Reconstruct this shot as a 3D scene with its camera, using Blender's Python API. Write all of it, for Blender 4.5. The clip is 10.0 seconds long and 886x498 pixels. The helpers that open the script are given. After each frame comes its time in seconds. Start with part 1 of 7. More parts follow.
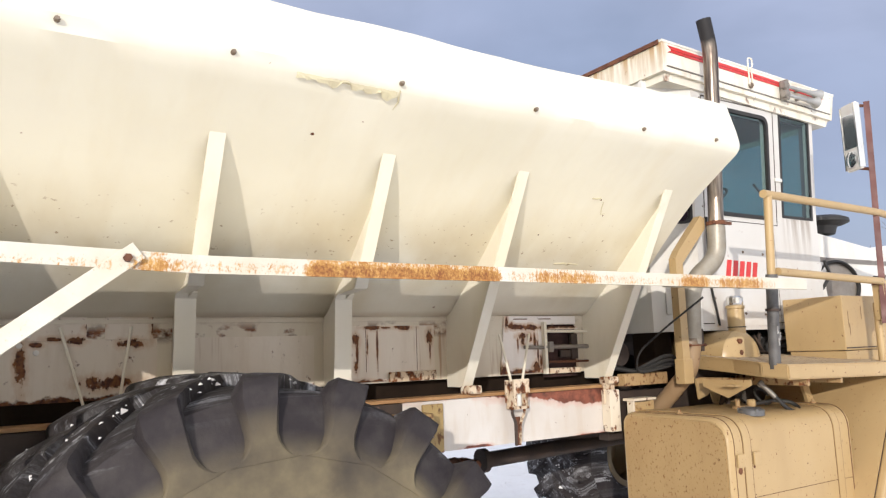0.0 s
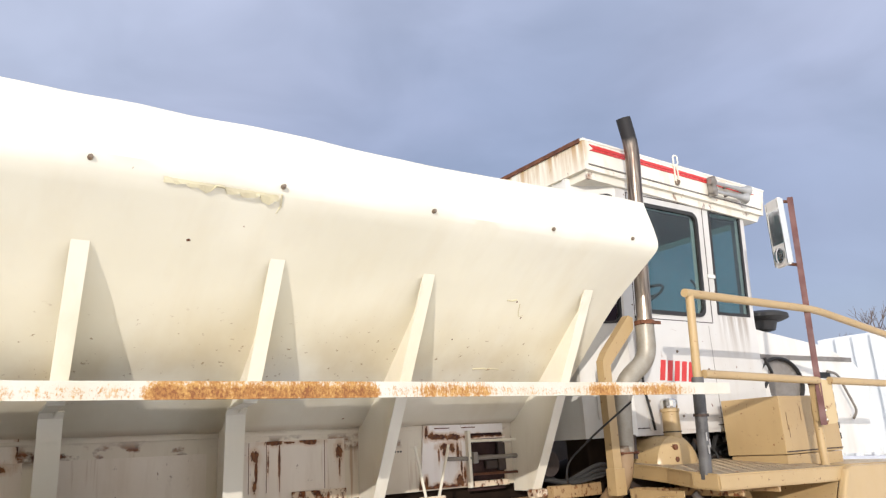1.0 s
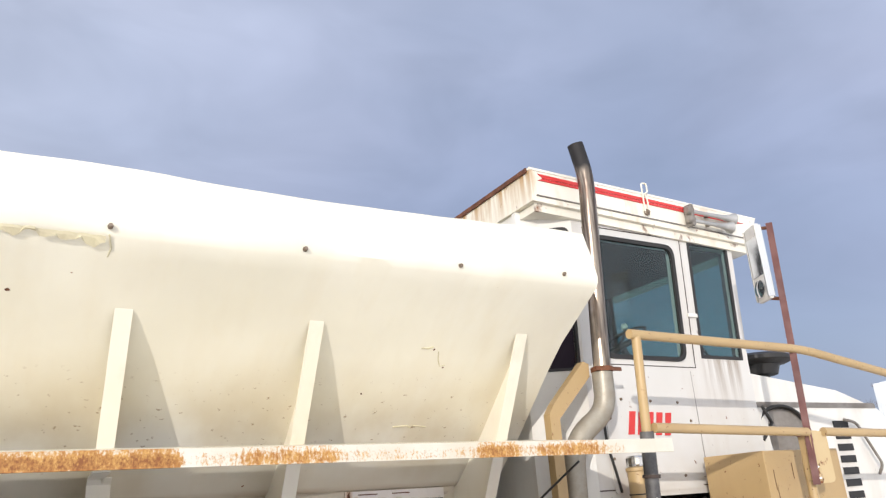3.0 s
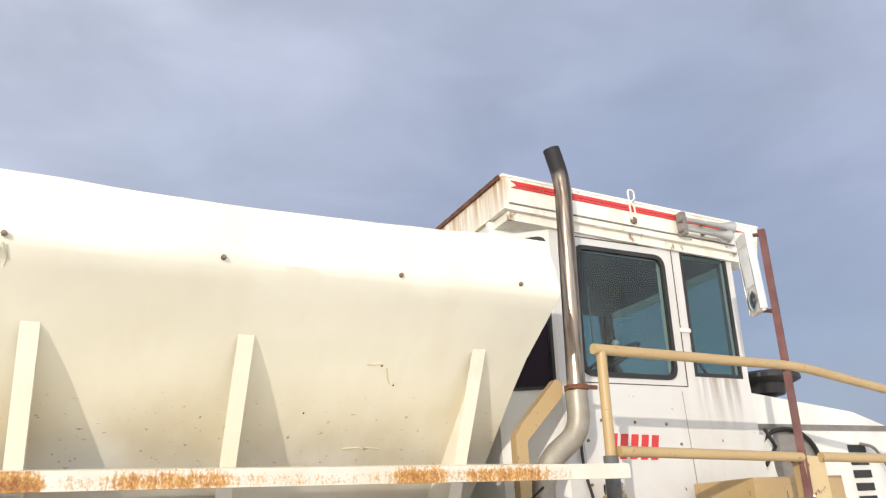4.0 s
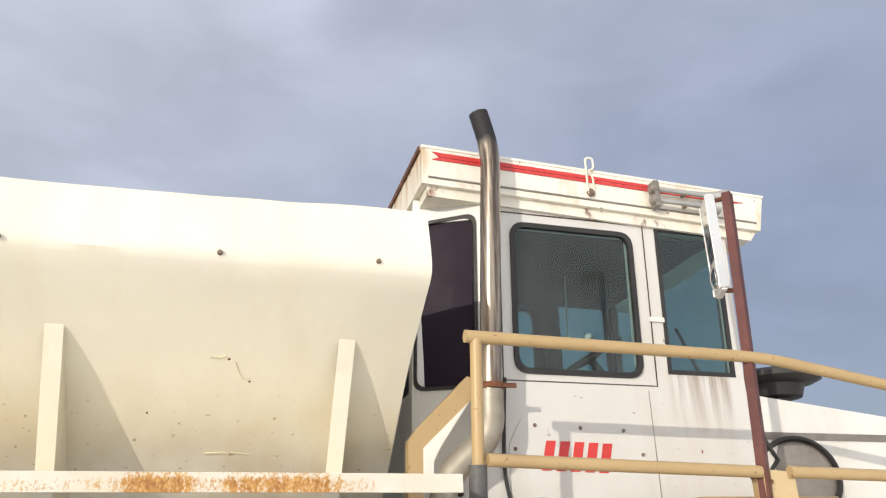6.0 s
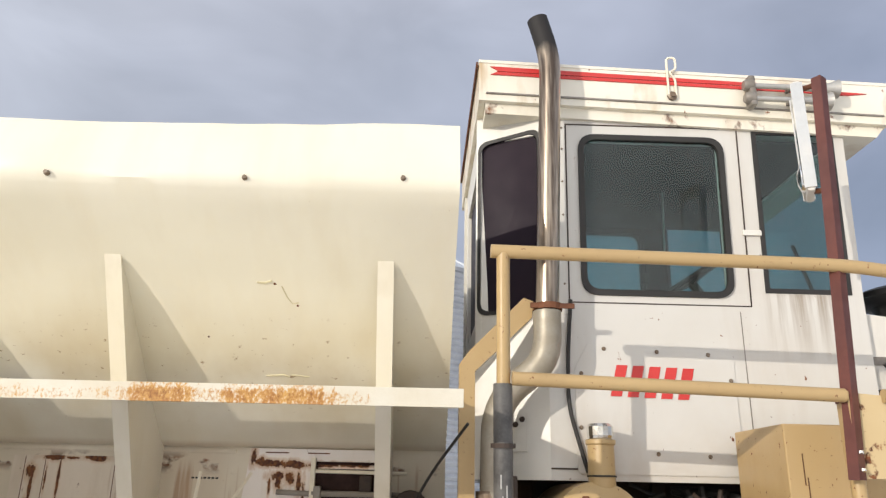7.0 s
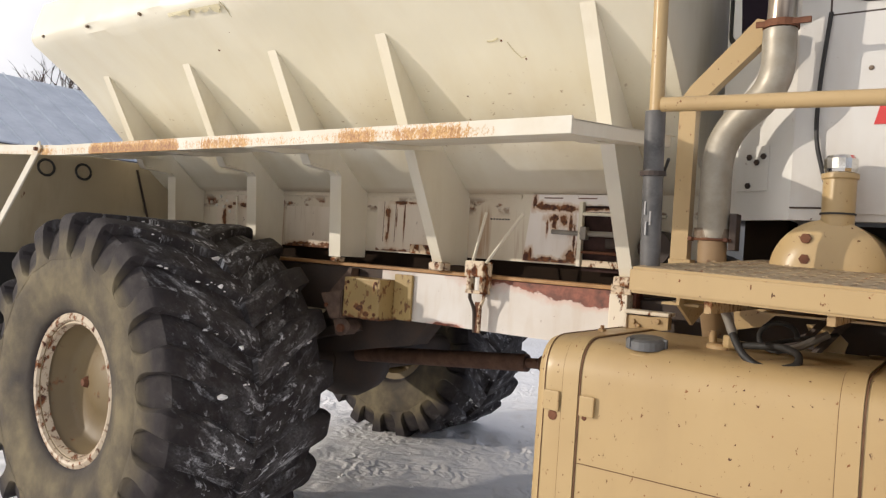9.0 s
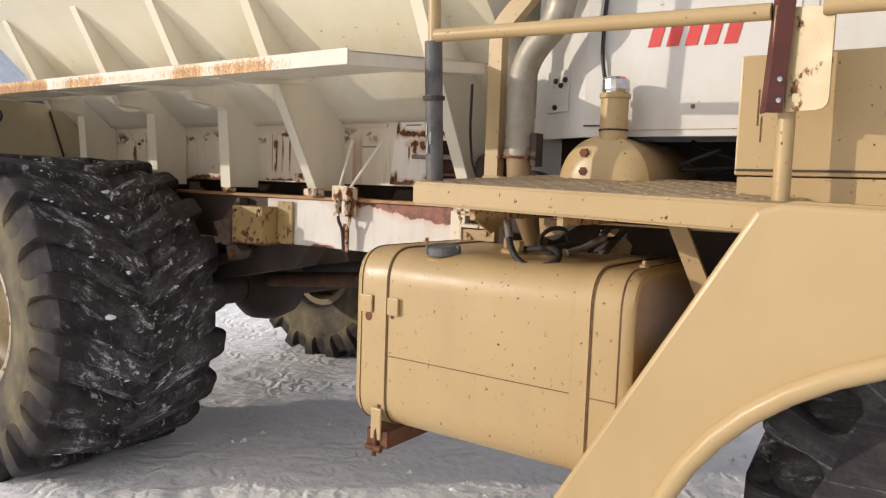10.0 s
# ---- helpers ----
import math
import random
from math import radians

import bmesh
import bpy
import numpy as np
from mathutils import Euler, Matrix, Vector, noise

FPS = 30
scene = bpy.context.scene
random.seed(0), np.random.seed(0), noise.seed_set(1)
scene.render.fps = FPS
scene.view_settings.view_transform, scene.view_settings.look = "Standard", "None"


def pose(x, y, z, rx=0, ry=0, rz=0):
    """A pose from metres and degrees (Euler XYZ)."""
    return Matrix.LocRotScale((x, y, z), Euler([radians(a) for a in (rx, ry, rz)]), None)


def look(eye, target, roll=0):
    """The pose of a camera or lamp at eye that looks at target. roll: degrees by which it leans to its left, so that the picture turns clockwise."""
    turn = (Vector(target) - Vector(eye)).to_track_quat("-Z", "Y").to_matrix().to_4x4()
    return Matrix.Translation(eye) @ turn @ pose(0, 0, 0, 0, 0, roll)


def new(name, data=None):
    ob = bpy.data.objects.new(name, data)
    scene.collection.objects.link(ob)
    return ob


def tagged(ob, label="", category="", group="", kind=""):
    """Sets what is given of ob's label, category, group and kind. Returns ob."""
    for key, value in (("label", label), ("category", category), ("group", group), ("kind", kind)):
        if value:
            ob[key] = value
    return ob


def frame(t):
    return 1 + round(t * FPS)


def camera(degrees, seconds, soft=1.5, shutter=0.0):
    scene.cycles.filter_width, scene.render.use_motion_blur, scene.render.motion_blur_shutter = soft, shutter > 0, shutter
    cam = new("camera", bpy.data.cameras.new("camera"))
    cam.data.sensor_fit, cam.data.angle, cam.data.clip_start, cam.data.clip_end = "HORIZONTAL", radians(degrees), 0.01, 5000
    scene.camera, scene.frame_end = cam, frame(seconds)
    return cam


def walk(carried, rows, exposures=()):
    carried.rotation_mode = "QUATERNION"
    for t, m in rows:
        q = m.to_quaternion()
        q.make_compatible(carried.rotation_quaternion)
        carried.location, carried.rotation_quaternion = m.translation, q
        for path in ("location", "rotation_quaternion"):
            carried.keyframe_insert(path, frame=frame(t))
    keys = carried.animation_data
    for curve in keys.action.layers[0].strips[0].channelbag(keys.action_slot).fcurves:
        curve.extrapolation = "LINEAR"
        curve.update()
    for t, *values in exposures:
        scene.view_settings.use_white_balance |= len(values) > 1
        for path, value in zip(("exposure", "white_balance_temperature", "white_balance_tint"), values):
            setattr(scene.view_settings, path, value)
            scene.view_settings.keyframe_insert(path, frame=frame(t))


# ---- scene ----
cam = camera(61.8, 10.0, 1.3)
PATH = [
    (0, (0.27, -0.08, 1.752), (1.341, 1.586, 2.025), -2.0),
    (0.5, (0.451, -0.104, 1.801), (1.573, 1.503, 2.196), -3.9),
    (1, (0.634, -0.137, 1.821), (1.739, 1.448, 2.337), -3.2),
    (1.5, (0.823, -0.146, 1.814), (1.874, 1.461, 2.374), -4.1),
    (2, (1.034, -0.164, 1.818), (2.055, 1.451, 2.411), -4.0),
    (2.5, (1.22, -0.18, 1.841), (2.216, 1.438, 2.466), -3.9),
    (4, (1.877, -0.187, 1.84), (2.722, 1.479, 2.555), -3.2),
    (4.5, (2.129, -0.145, 1.845), (2.911, 1.541, 2.583), -2.4),
    (5, (2.427, -0.13, 1.861), (3.129, 1.588, 2.605), -1.9),
    (6.5, (3.305, -0.088, 1.817), (3.656, 1.732, 2.567), -0.2),
    (6.8, (3.47, -0.058, 1.814), (3.668, 1.8, 2.516), 0.7),
    (7, (3.551, -0.051, 1.766), (3.6, 1.848, 2.392), 1.1),
    (7.2, (3.63, -0.022, 1.74), (3.495, 1.902, 2.25), 1.6),
    (7.5, (3.757, 0.007, 1.707), (3.393, 1.929, 2.122), 3.0),
    (7.7, (3.856, 0.02, 1.702), (3.362, 1.919, 2.043), 3.3),
    (8, (4.037, 0.045, 1.694), (3.342, 1.902, 1.95), 4.0),
    (8.5, (4.314, 0.084, 1.666), (3.365, 1.839, 1.796), 4.1),
    (9, (4.61, 0.105, 1.636), (3.435, 1.723, 1.638), 3.8),
    (9.5, (4.937, 0.147, 1.605), (3.647, 1.673, 1.517), 3.3),
    (9.7, (5.073, 0.184, 1.592), (3.834, 1.75, 1.473), 3.4),
    (9.8, (5.156, 0.195, 1.59), (3.948, 1.784, 1.455), 3.1),
    (10, (5.287, 0.213, 1.614), (4.148, 1.848, 1.443), 2.0),
]
walk(cam, [(t, look(eye, target, roll)) for t, eye, target, roll in PATH],
     [(0.0, -0.18, 6180, 13), (2.5, -0.24, 6050, 13), (4.5, -0.24, 6400, 10.5), (7.0, -0.42, 6480, 10.5), (8.0, -0.47, 6520, 12), (9.0, -0.51, 6550, 12.5), (10.0, -0.44, 6550, 13)])

# ---------------------------------------------------------------- world, sun, exposure
SUN_TO = Vector((-0.925, -1.0, 0.28)).normalized()
world = bpy.data.worlds.new("sky")
scene.world = world
world.use_nodes = True
wn, wl = world.node_tree.nodes, world.node_tree.links
wn.clear()
w_out = wn.new("ShaderNodeOutputWorld")
w_bg = wn.new("ShaderNodeBackground")
w_bg.inputs["Strength"].default_value = 0.132
sky = wn.new("ShaderNodeTexSky")
sky.sky_type = "NISHITA"
sky.sun_disc = False
sky.sun_elevation = math.asin(SUN_TO.z)
sky.sun_rotation = math.atan2(SUN_TO.x, SUN_TO.y)
sky.dust_density = 1.0
w_tc = wn.new("ShaderNodeTexCoord")
w_map = wn.new("ShaderNodeMapping")
w_map.inputs["Scale"].default_value = (1.5, 1.5, 3.0)
w_no = wn.new("ShaderNodeTexNoise")
w_no.inputs["Scale"].default_value = 1.5
w_no.inputs["Detail"].default_value = 3.5
w_no.inputs["Roughness"].default_value = 0.5
w_rp = wn.new("ShaderNodeValToRGB")
w_rp.color_ramp.elements[0].position, w_rp.color_ramp.elements[0].color = 0.3, (0.62, 0.62, 0.62, 1)
w_rp.color_ramp.elements[1].position, w_rp.color_ramp.elements[1].color = 0.75, (0.92, 0.92, 0.92, 1)
w_mix = wn.new("ShaderNodeMix")
w_mix.data_type = "RGBA"
wl.new(w_tc.outputs["Generated"], w_map.inputs["Vector"])
wl.new(w_map.outputs["Vector"], w_no.inputs["Vector"])
wl.new(w_no.outputs["Fac"], w_rp.inputs["Fac"])
wl.new(w_rp.outputs["Color"], w_mix.inputs[0])
# thin cloud glows towards the sun
w_dot = wn.new("ShaderNodeVectorMath")
w_dot.operation = "DOT_PRODUCT"
w_dot.inputs[1].default_value = SUN_TO
w_cloud = wn.new("ShaderNodeValToRGB")
w_cloud.color_ramp.interpolation = "B_SPLINE"
cr = w_cloud.color_ramp.elements
cr[0].position, cr[0].color = 0.0, (0.17, 0.19, 0.28, 1)
cr[1].position, cr[1].color = 1.0, (1.3, 1.2, 1.1, 1)
for at, tone in ((0.06, (0.22, 0.24, 0.33, 1)), (0.14, (0.305, 0.33, 0.415, 1)), (0.24, (0.385, 0.41, 0.485, 1)), (0.4, (0.45, 0.47, 0.54, 1)), (0.57, (0.5, 0.525, 0.58, 1)), (0.74, (1.05, 1.02, 1.02, 1))):
    e = cr.new(at)
    e.color = tone
w_span = wn.new("ShaderNodeMapRange")
w_span.inputs["From Min"].default_value, w_span.inputs["From Max"].default_value = -1.0, 1.0
w_lift = wn.new("ShaderNodeVectorMath")
w_lift.operation = "SCALE"
# soft lighter and darker banks in the cloud
w_bank = wn.new("ShaderNodeTexNoise")
w_bank.inputs["Scale"].default_value = 2.6
w_bank.inputs["Detail"].default_value = 4.0
w_bank.inputs["Distortion"].default_value = 0.5
w_tone = wn.new("ShaderNodeMapRange")
w_tone.inputs["From Min"].default_value, w_tone.inputs["From Max"].default_value = 0.32, 0.68
w_tone.inputs["To Min"].default_value, w_tone.inputs["To Max"].default_value = 13.4, 16.8
wl.new(w_map.outputs["Vector"], w_bank.inputs["Vector"])
wl.new(w_bank.outputs["Fac"], w_tone.inputs["Value"])
wl.new(w_tone.outputs["Result"], w_lift.inputs["Scale"])
wl.new(w_tc.outputs["Generated"], w_dot.inputs[0])
wl.new(w_dot.outputs["Value"], w_span.inputs["Value"])
wl.new(w_span.outputs["Result"], w_cloud.inputs["Fac"])
wl.new(w_cloud.outputs["Color"], w_lift.inputs[0])
wl.new(w_lift.outputs["Vector"], w_mix.inputs[7])
wl.new(sky.outputs["Color"], w_mix.inputs[6])
wl.new(w_mix.outputs[2], w_bg.inputs["Color"])
wl.new(w_bg.outputs["Background"], w_out.inputs["Surface"])

sun = new("sun", bpy.data.lights.new("sun", "SUN"))
sun.data.energy = 3.2
sun.data.angle = radians(0.53)
sun.data.color = (1.0, 0.92, 0.8)
sun.matrix_world = look((0, 0, 0), -SUN_TO)


# ---------------------------------------------------------------- materials
def node_mat(name, rough=0.6, metal=0.0, spec=0.5):
    m = bpy.data.materials.new(name)
    m.use_nodes = True
    b = m.node_tree.nodes["Principled BSDF"]
    b.inputs["Roughness"].default_value = rough
    b.inputs["Metallic"].default_value = metal
    b.inputs["Specular IOR Level"].default_value = spec
    return m, m.node_tree.nodes, m.node_tree.links, b


def noise_fac(n, l, scale, lo, hi, detail=4.0, stretch=(1, 1, 1), rough=0.55, offset=(0, 0, 0)):
    g = n.new("ShaderNodeNewGeometry")
    mp = n.new("ShaderNodeMapping")
    mp.inputs["Scale"].default_value = stretch
    mp.inputs["Location"].default_value = offset
    t = n.new("ShaderNodeTexNoise")
    t.inputs["Scale"].default_value = scale
    t.inputs["Detail"].default_value = detail
    t.inputs["Roughness"].default_value = rough
    r = n.new("ShaderNodeMapRange")
    r.inputs["From Min"].default_value = lo
    r.inputs["From Max"].default_value = hi
    l.new(g.outputs["Position"], mp.inputs["Vector"])
    l.new(mp.outputs["Vector"], t.inputs["Vector"])
    l.new(t.outputs["Fac"], r.inputs["Value"])
    return r.outputs["Result"]


def mixed(n, l, fac, a, b):
    x = n.new("ShaderNodeMix")
    x.data_type = "RGBA"
    for socket, v in ((x.inputs[0], fac), (x.inputs[6], a), (x.inputs[7], b)):
        if isinstance(v, bpy.types.NodeSocket):
            l.new(v, socket)
        elif isinstance(v, (int, float)):
            socket.default_value = v
        else:
            socket.default_value = (*v, 1)
    return x.outputs[2]


def op(n, l, kind, a, b=0.0):
    x = n.new("ShaderNodeMath")
    x.operation = kind
    for socket, v in ((x.inputs[0], a), (x.inputs[1], b)):
        if isinstance(v, bpy.types.NodeSocket):
            l.new(v, socket)
        else:
            socket.default_value = v
    return x.outputs[0]


def axis(n, l, which):
    g = n.new("ShaderNodeNewGeometry")
    s = n.new("ShaderNodeSeparateXYZ")
    l.new(g.outputs["Position"], s.inputs[0])
    return s.outputs[which]


def band(n, l, value, lo, hi, soft):
    """1 between lo and hi of a value, 0 outside, with soft ends."""
    a = n.new("ShaderNodeMapRange")
    a.inputs["From Min"].default_value, a.inputs["From Max"].default_value = lo - soft, lo + soft
    b = n.new("ShaderNodeMapRange")
    b.inputs["From Min"].default_value, b.inputs["From Max"].default_value = hi + soft, hi - soft
    l.new(value, a.inputs["Value"])
    l.new(value, b.inputs["Value"])
    return op(n, l, "MULTIPLY", a.outputs["Result"], b.outputs["Result"])


def bumped(n, l, b, scale, strength, dist=0.003, detail=4.0, stretch=(1, 1, 1)):
    f = noise_fac(n, l, scale, 0, 1, detail, stretch)
    bp = n.new("ShaderNodeBump")
    bp.inputs["Strength"].default_value = strength
    bp.inputs["Distance"].default_value = dist
    l.new(f, bp.inputs["Height"])
    l.new(bp.outputs["Normal"], b.inputs["Normal"])


RUST = (0.22, 0.075, 0.022)
RUST_DARK = (0.07, 0.025, 0.014)


def paint(name, base, shade, rust_lo=0.68, rust_hi=0.74, rust_scale=14.0, rough=0.5, dirt=(0.4, 0.31, 0.2), dirt_amount=0.35, spec=0.4, rust=((0.22, 0.075, 0.022), (0.07, 0.025, 0.014))):
    """Weathered paint: two-scale tone, dirt streaks that run down, specks of rust."""
    m, n, l, b = node_mat(name, rough, 0.0, spec)
    c = mixed(n, l, noise_fac(n, l, 1.7, 0.35, 0.7), base, shade)
    c = mixed(n, l, op(n, l, "MULTIPLY", noise_fac(n, l, 5.0, 0.5, 0.85, 6.0, (1, 1, 0.25)), dirt_amount), c, dirt)
    r = noise_fac(n, l, rust_scale, rust_lo, rust_hi, 6.0, (1, 1, 0.7), 0.62)
    c = mixed(n, l, r, c, mixed(n, l, noise_fac(n, l, 40, 0.4, 0.6), *rust))
    l.new(c, b.inputs["Base Color"])
    l.new(op(n, l, "ADD", op(n, l, "MULTIPLY", r, 0.35), op(n, l, "ADD", op(n, l, "MULTIPLY", noise_fac(n, l, 9, 0.3, 0.8), 0.2), rough - 0.1)), b.inputs["Roughness"])
    bumped(n, l, b, 30, 0.15, 0.004)
    return m


def plain(name, base, shade, rough=0.6, metal=0.0, scale=6.0, bump=0.15, bump_scale=40, spec=0.5):
    m, n, l, b = node_mat(name, rough, metal, spec)
    c = mixed(n, l, noise_fac(n, l, scale, 0.35, 0.68), base, shade)
    c = mixed(n, l, op(n, l, "MULTIPLY", noise_fac(n, l, scale * 9, 0.45, 0.7), 0.35), c, shade)
    l.new(c, b.inputs["Base Color"])
    l.new(op(n, l, "ADD", op(n, l, "MULTIPLY", noise_fac(n, l, scale * 2, 0.3, 0.7), 0.2), rough - 0.1), b.inputs["Roughness"])
    bumped(n, l, b, bump_scale, bump)
    return m


def spots(n, l, items, ragged=0.9, scale=26.0, stretch=(1, 1, 0.6)):
    """Ragged rust spots: items are x, z and half sizes; gives the core and the wider bleed round it."""
    g = n.new("ShaderNodeNewGeometry")
    near = None
    for x, z, hx, hz in items:
        mp = n.new("ShaderNodeMapping")
        mp.inputs["Scale"].default_value = (1 / hx, 0, 1 / hz)
        mp.inputs["Location"].default_value = (-x / hx, 0, -z / hz)
        l.new(g.outputs["Position"], mp.inputs["Vector"])
        le = n.new("ShaderNodeVectorMath")
        le.operation = "LENGTH"
        l.new(mp.outputs["Vector"], le.inputs[0])
        near = le.outputs["Value"] if near is None else op(n, l, "MINIMUM", near, le.outputs["Value"])
    v = op(n, l, "ADD", op(n, l, "SUBTRACT", 1.0, near), op(n, l, "MULTIPLY", noise_fac(n, l, scale, 0.2, 0.8, 7.0, stretch, 0.68), 2 * ragged))
    v = op(n, l, "SUBTRACT", v, ragged)
    out = []
    for lo, hi in ((0.12, 0.3), (-0.75, 0.25)):
        r = n.new("ShaderNodeMapRange")
        r.inputs["From Min"].default_value, r.inputs["From Max"].default_value = lo, hi
        l.new(v, r.inputs["Value"])
        out.append(r.outputs["Result"])
    return out


def rusted_panel(name, base, shade, items, foot=None, drips=None, bleed=0.5, flecks=0.64):
    """Painted sheet with rust spots at given places, a rust-eaten foot and thin runs."""
    m, n, l, b = node_mat(name, 0.5, 0.0, 0.35)
    c = mixed(n, l, noise_fac(n, l, 3.5, 0.3, 0.7, 6.0, (1, 1, 0.5)), base, shade)
    c = mixed(n, l, op(n, l, "MULTIPLY", noise_fac(n, l, 20, 0.5, 0.8, 5.0, (1, 1, 0.15)), 0.35), c, tuple(v * f for v, f in zip(shade, (0.72, 0.66, 0.55))))
    core, halo = spots(n, l, items)
    z = axis(n, l, 2)
    c = mixed(n, l, op(n, l, "MULTIPLY", halo, bleed), c, (0.48, 0.27, 0.11))
    if drips:
        d = op(n, l, "MULTIPLY", band(n, l, z, drips[0], drips[1], 0.03), noise_fac(n, l, 20, 0.62, 0.7, 3.0, (1, 1, 0.05)))
        c = mixed(n, l, op(n, l, "MULTIPLY", d, 0.55), c, (0.3, 0.15, 0.06))
    rust = mixed(n, l, noise_fac(n, l, 45, 0.38, 0.62, 4.0), (0.21, 0.085, 0.033), (0.07, 0.028, 0.02))
    r = op(n, l, "MAXIMUM", core, op(n, l, "MULTIPLY", noise_fac(n, l, 24, flecks, flecks + 0.05, 6.0, (1, 1, 0.7), 0.65), 0.85))
    if foot:
        e = n.new("ShaderNodeMapRange")
        e.inputs["From Min"].default_value, e.inputs["From Max"].default_value = foot + 0.035, foot - 0.01
        l.new(z, e.inputs["Value"])
        f = n.new("ShaderNodeMapRange")
        f.inputs["From Min"].default_value, f.inputs["From Max"].default_value = 0.9, 1.15
        l.new(op(n, l, "ADD", e.outputs["Result"], noise_fac(n, l, 30, 0.2, 0.8, 6.0)), f.inputs["Value"])
        r = op(n, l, "MAXIMUM", r, f.outputs["Result"])
    l.new(mixed(n, l, r, c, rust), b.inputs["Base Color"])
    l.new(op(n, l, "ADD", op(n, l, "MULTIPLY", r, 0.35), 0.45), b.inputs["Roughness"])
    bumped(n, l, b, 40, 0.25, 0.004, 6.0)
    return m


CREAM = paint("cream_paint", (0.8, 0.755, 0.64), (0.75, 0.695, 0.56), 0.72, 0.76, 20, 0.42, (0.45, 0.36, 0.2), 0.5)
CAB_WHITE = paint("white_cab_paint", (0.74, 0.725, 0.68), (0.69, 0.67, 0.61), 0.69, 0.74, 16, 0.4, (0.42, 0.34, 0.25), 0.42)
SHADED_CREAM = paint("shaded_cream_board_paint", (0.52, 0.45, 0.32), (0.45, 0.38, 0.26), 0.68, 0.74, 12, 0.55, (0.25, 0.18, 0.1), 0.6)
TAN = paint("tan_paint", (0.47, 0.335, 0.165), (0.43, 0.3, 0.145), 0.65, 0.68, 62, 0.38, (0.3, 0.2, 0.1), 0.4)
TAN_CLEAN = paint("plain_tan_paint", (0.48, 0.345, 0.175), (0.445, 0.31, 0.15), 0.7, 0.74, 40, 0.38, (0.34, 0.24, 0.12), 0.3)
PLATE_TAN = paint("rust_spotted_plate", (0.54, 0.43, 0.25), (0.48, 0.36, 0.19), 0.58, 0.64, 26, 0.45, (0.4, 0.25, 0.1), 0.5)
DIRTY_TAN = paint("trodden_tan_paint", (0.36, 0.27, 0.16), (0.26, 0.2, 0.13), 0.58, 0.68, 30, 0.6, (0.14, 0.1, 0.07), 0.8)
PIPE_TAN = paint("sooty_tan_pipe", (0.38, 0.27, 0.16), (0.3, 0.2, 0.11), 0.64, 0.72, 20, 0.5, (0.2, 0.12, 0.06), 0.6)
TAN_SPECKLED = paint("speckled_tan_end_paint", (0.44, 0.3, 0.14), (0.38, 0.25, 0.11), 0.57, 0.66, 70, 0.55, (0.3, 0.17, 0.07), 0.5, rust=((0.27, 0.14, 0.05), (0.16, 0.08, 0.035)))
BOX_TAN = rusted_panel("rust_spotted_tan_box", (0.4, 0.29, 0.12), (0.33, 0.23, 0.1), [(2.11, 1.42, 0.01, 0.03), (1.92, 1.4, 0.012, 0.02), (2.0, 1.31, 0.04, 0.02), (2.07, 1.28, 0.03, 0.015)], 1.25, None, 0.5, 0.54)
SLEEVE = plain("scuffed_grey_rubber", (0.055, 0.052, 0.05), (0.13, 0.125, 0.12), 0.55, 0.0, 14.0)
HEAVY_RUST_WHITE = paint("rust_eaten_white_paint", (0.72, 0.62, 0.48), (0.6, 0.46, 0.3), 0.47, 0.56, 30, 0.6, (0.35, 0.17, 0.07), 0.7)
HEAVY_PATCH = paint("flaking_white_plate", (0.78, 0.72, 0.6), (0.7, 0.6, 0.45), 0.56, 0.62, 26, 0.55, (0.4, 0.28, 0.15), 0.7)
TAN_RUSTY = paint("tan_paint_rusty", (0.46, 0.32, 0.16), (0.38, 0.25, 0.12), 0.52, 0.62, 38, 0.5, (0.3, 0.2, 0.1), 0.5)


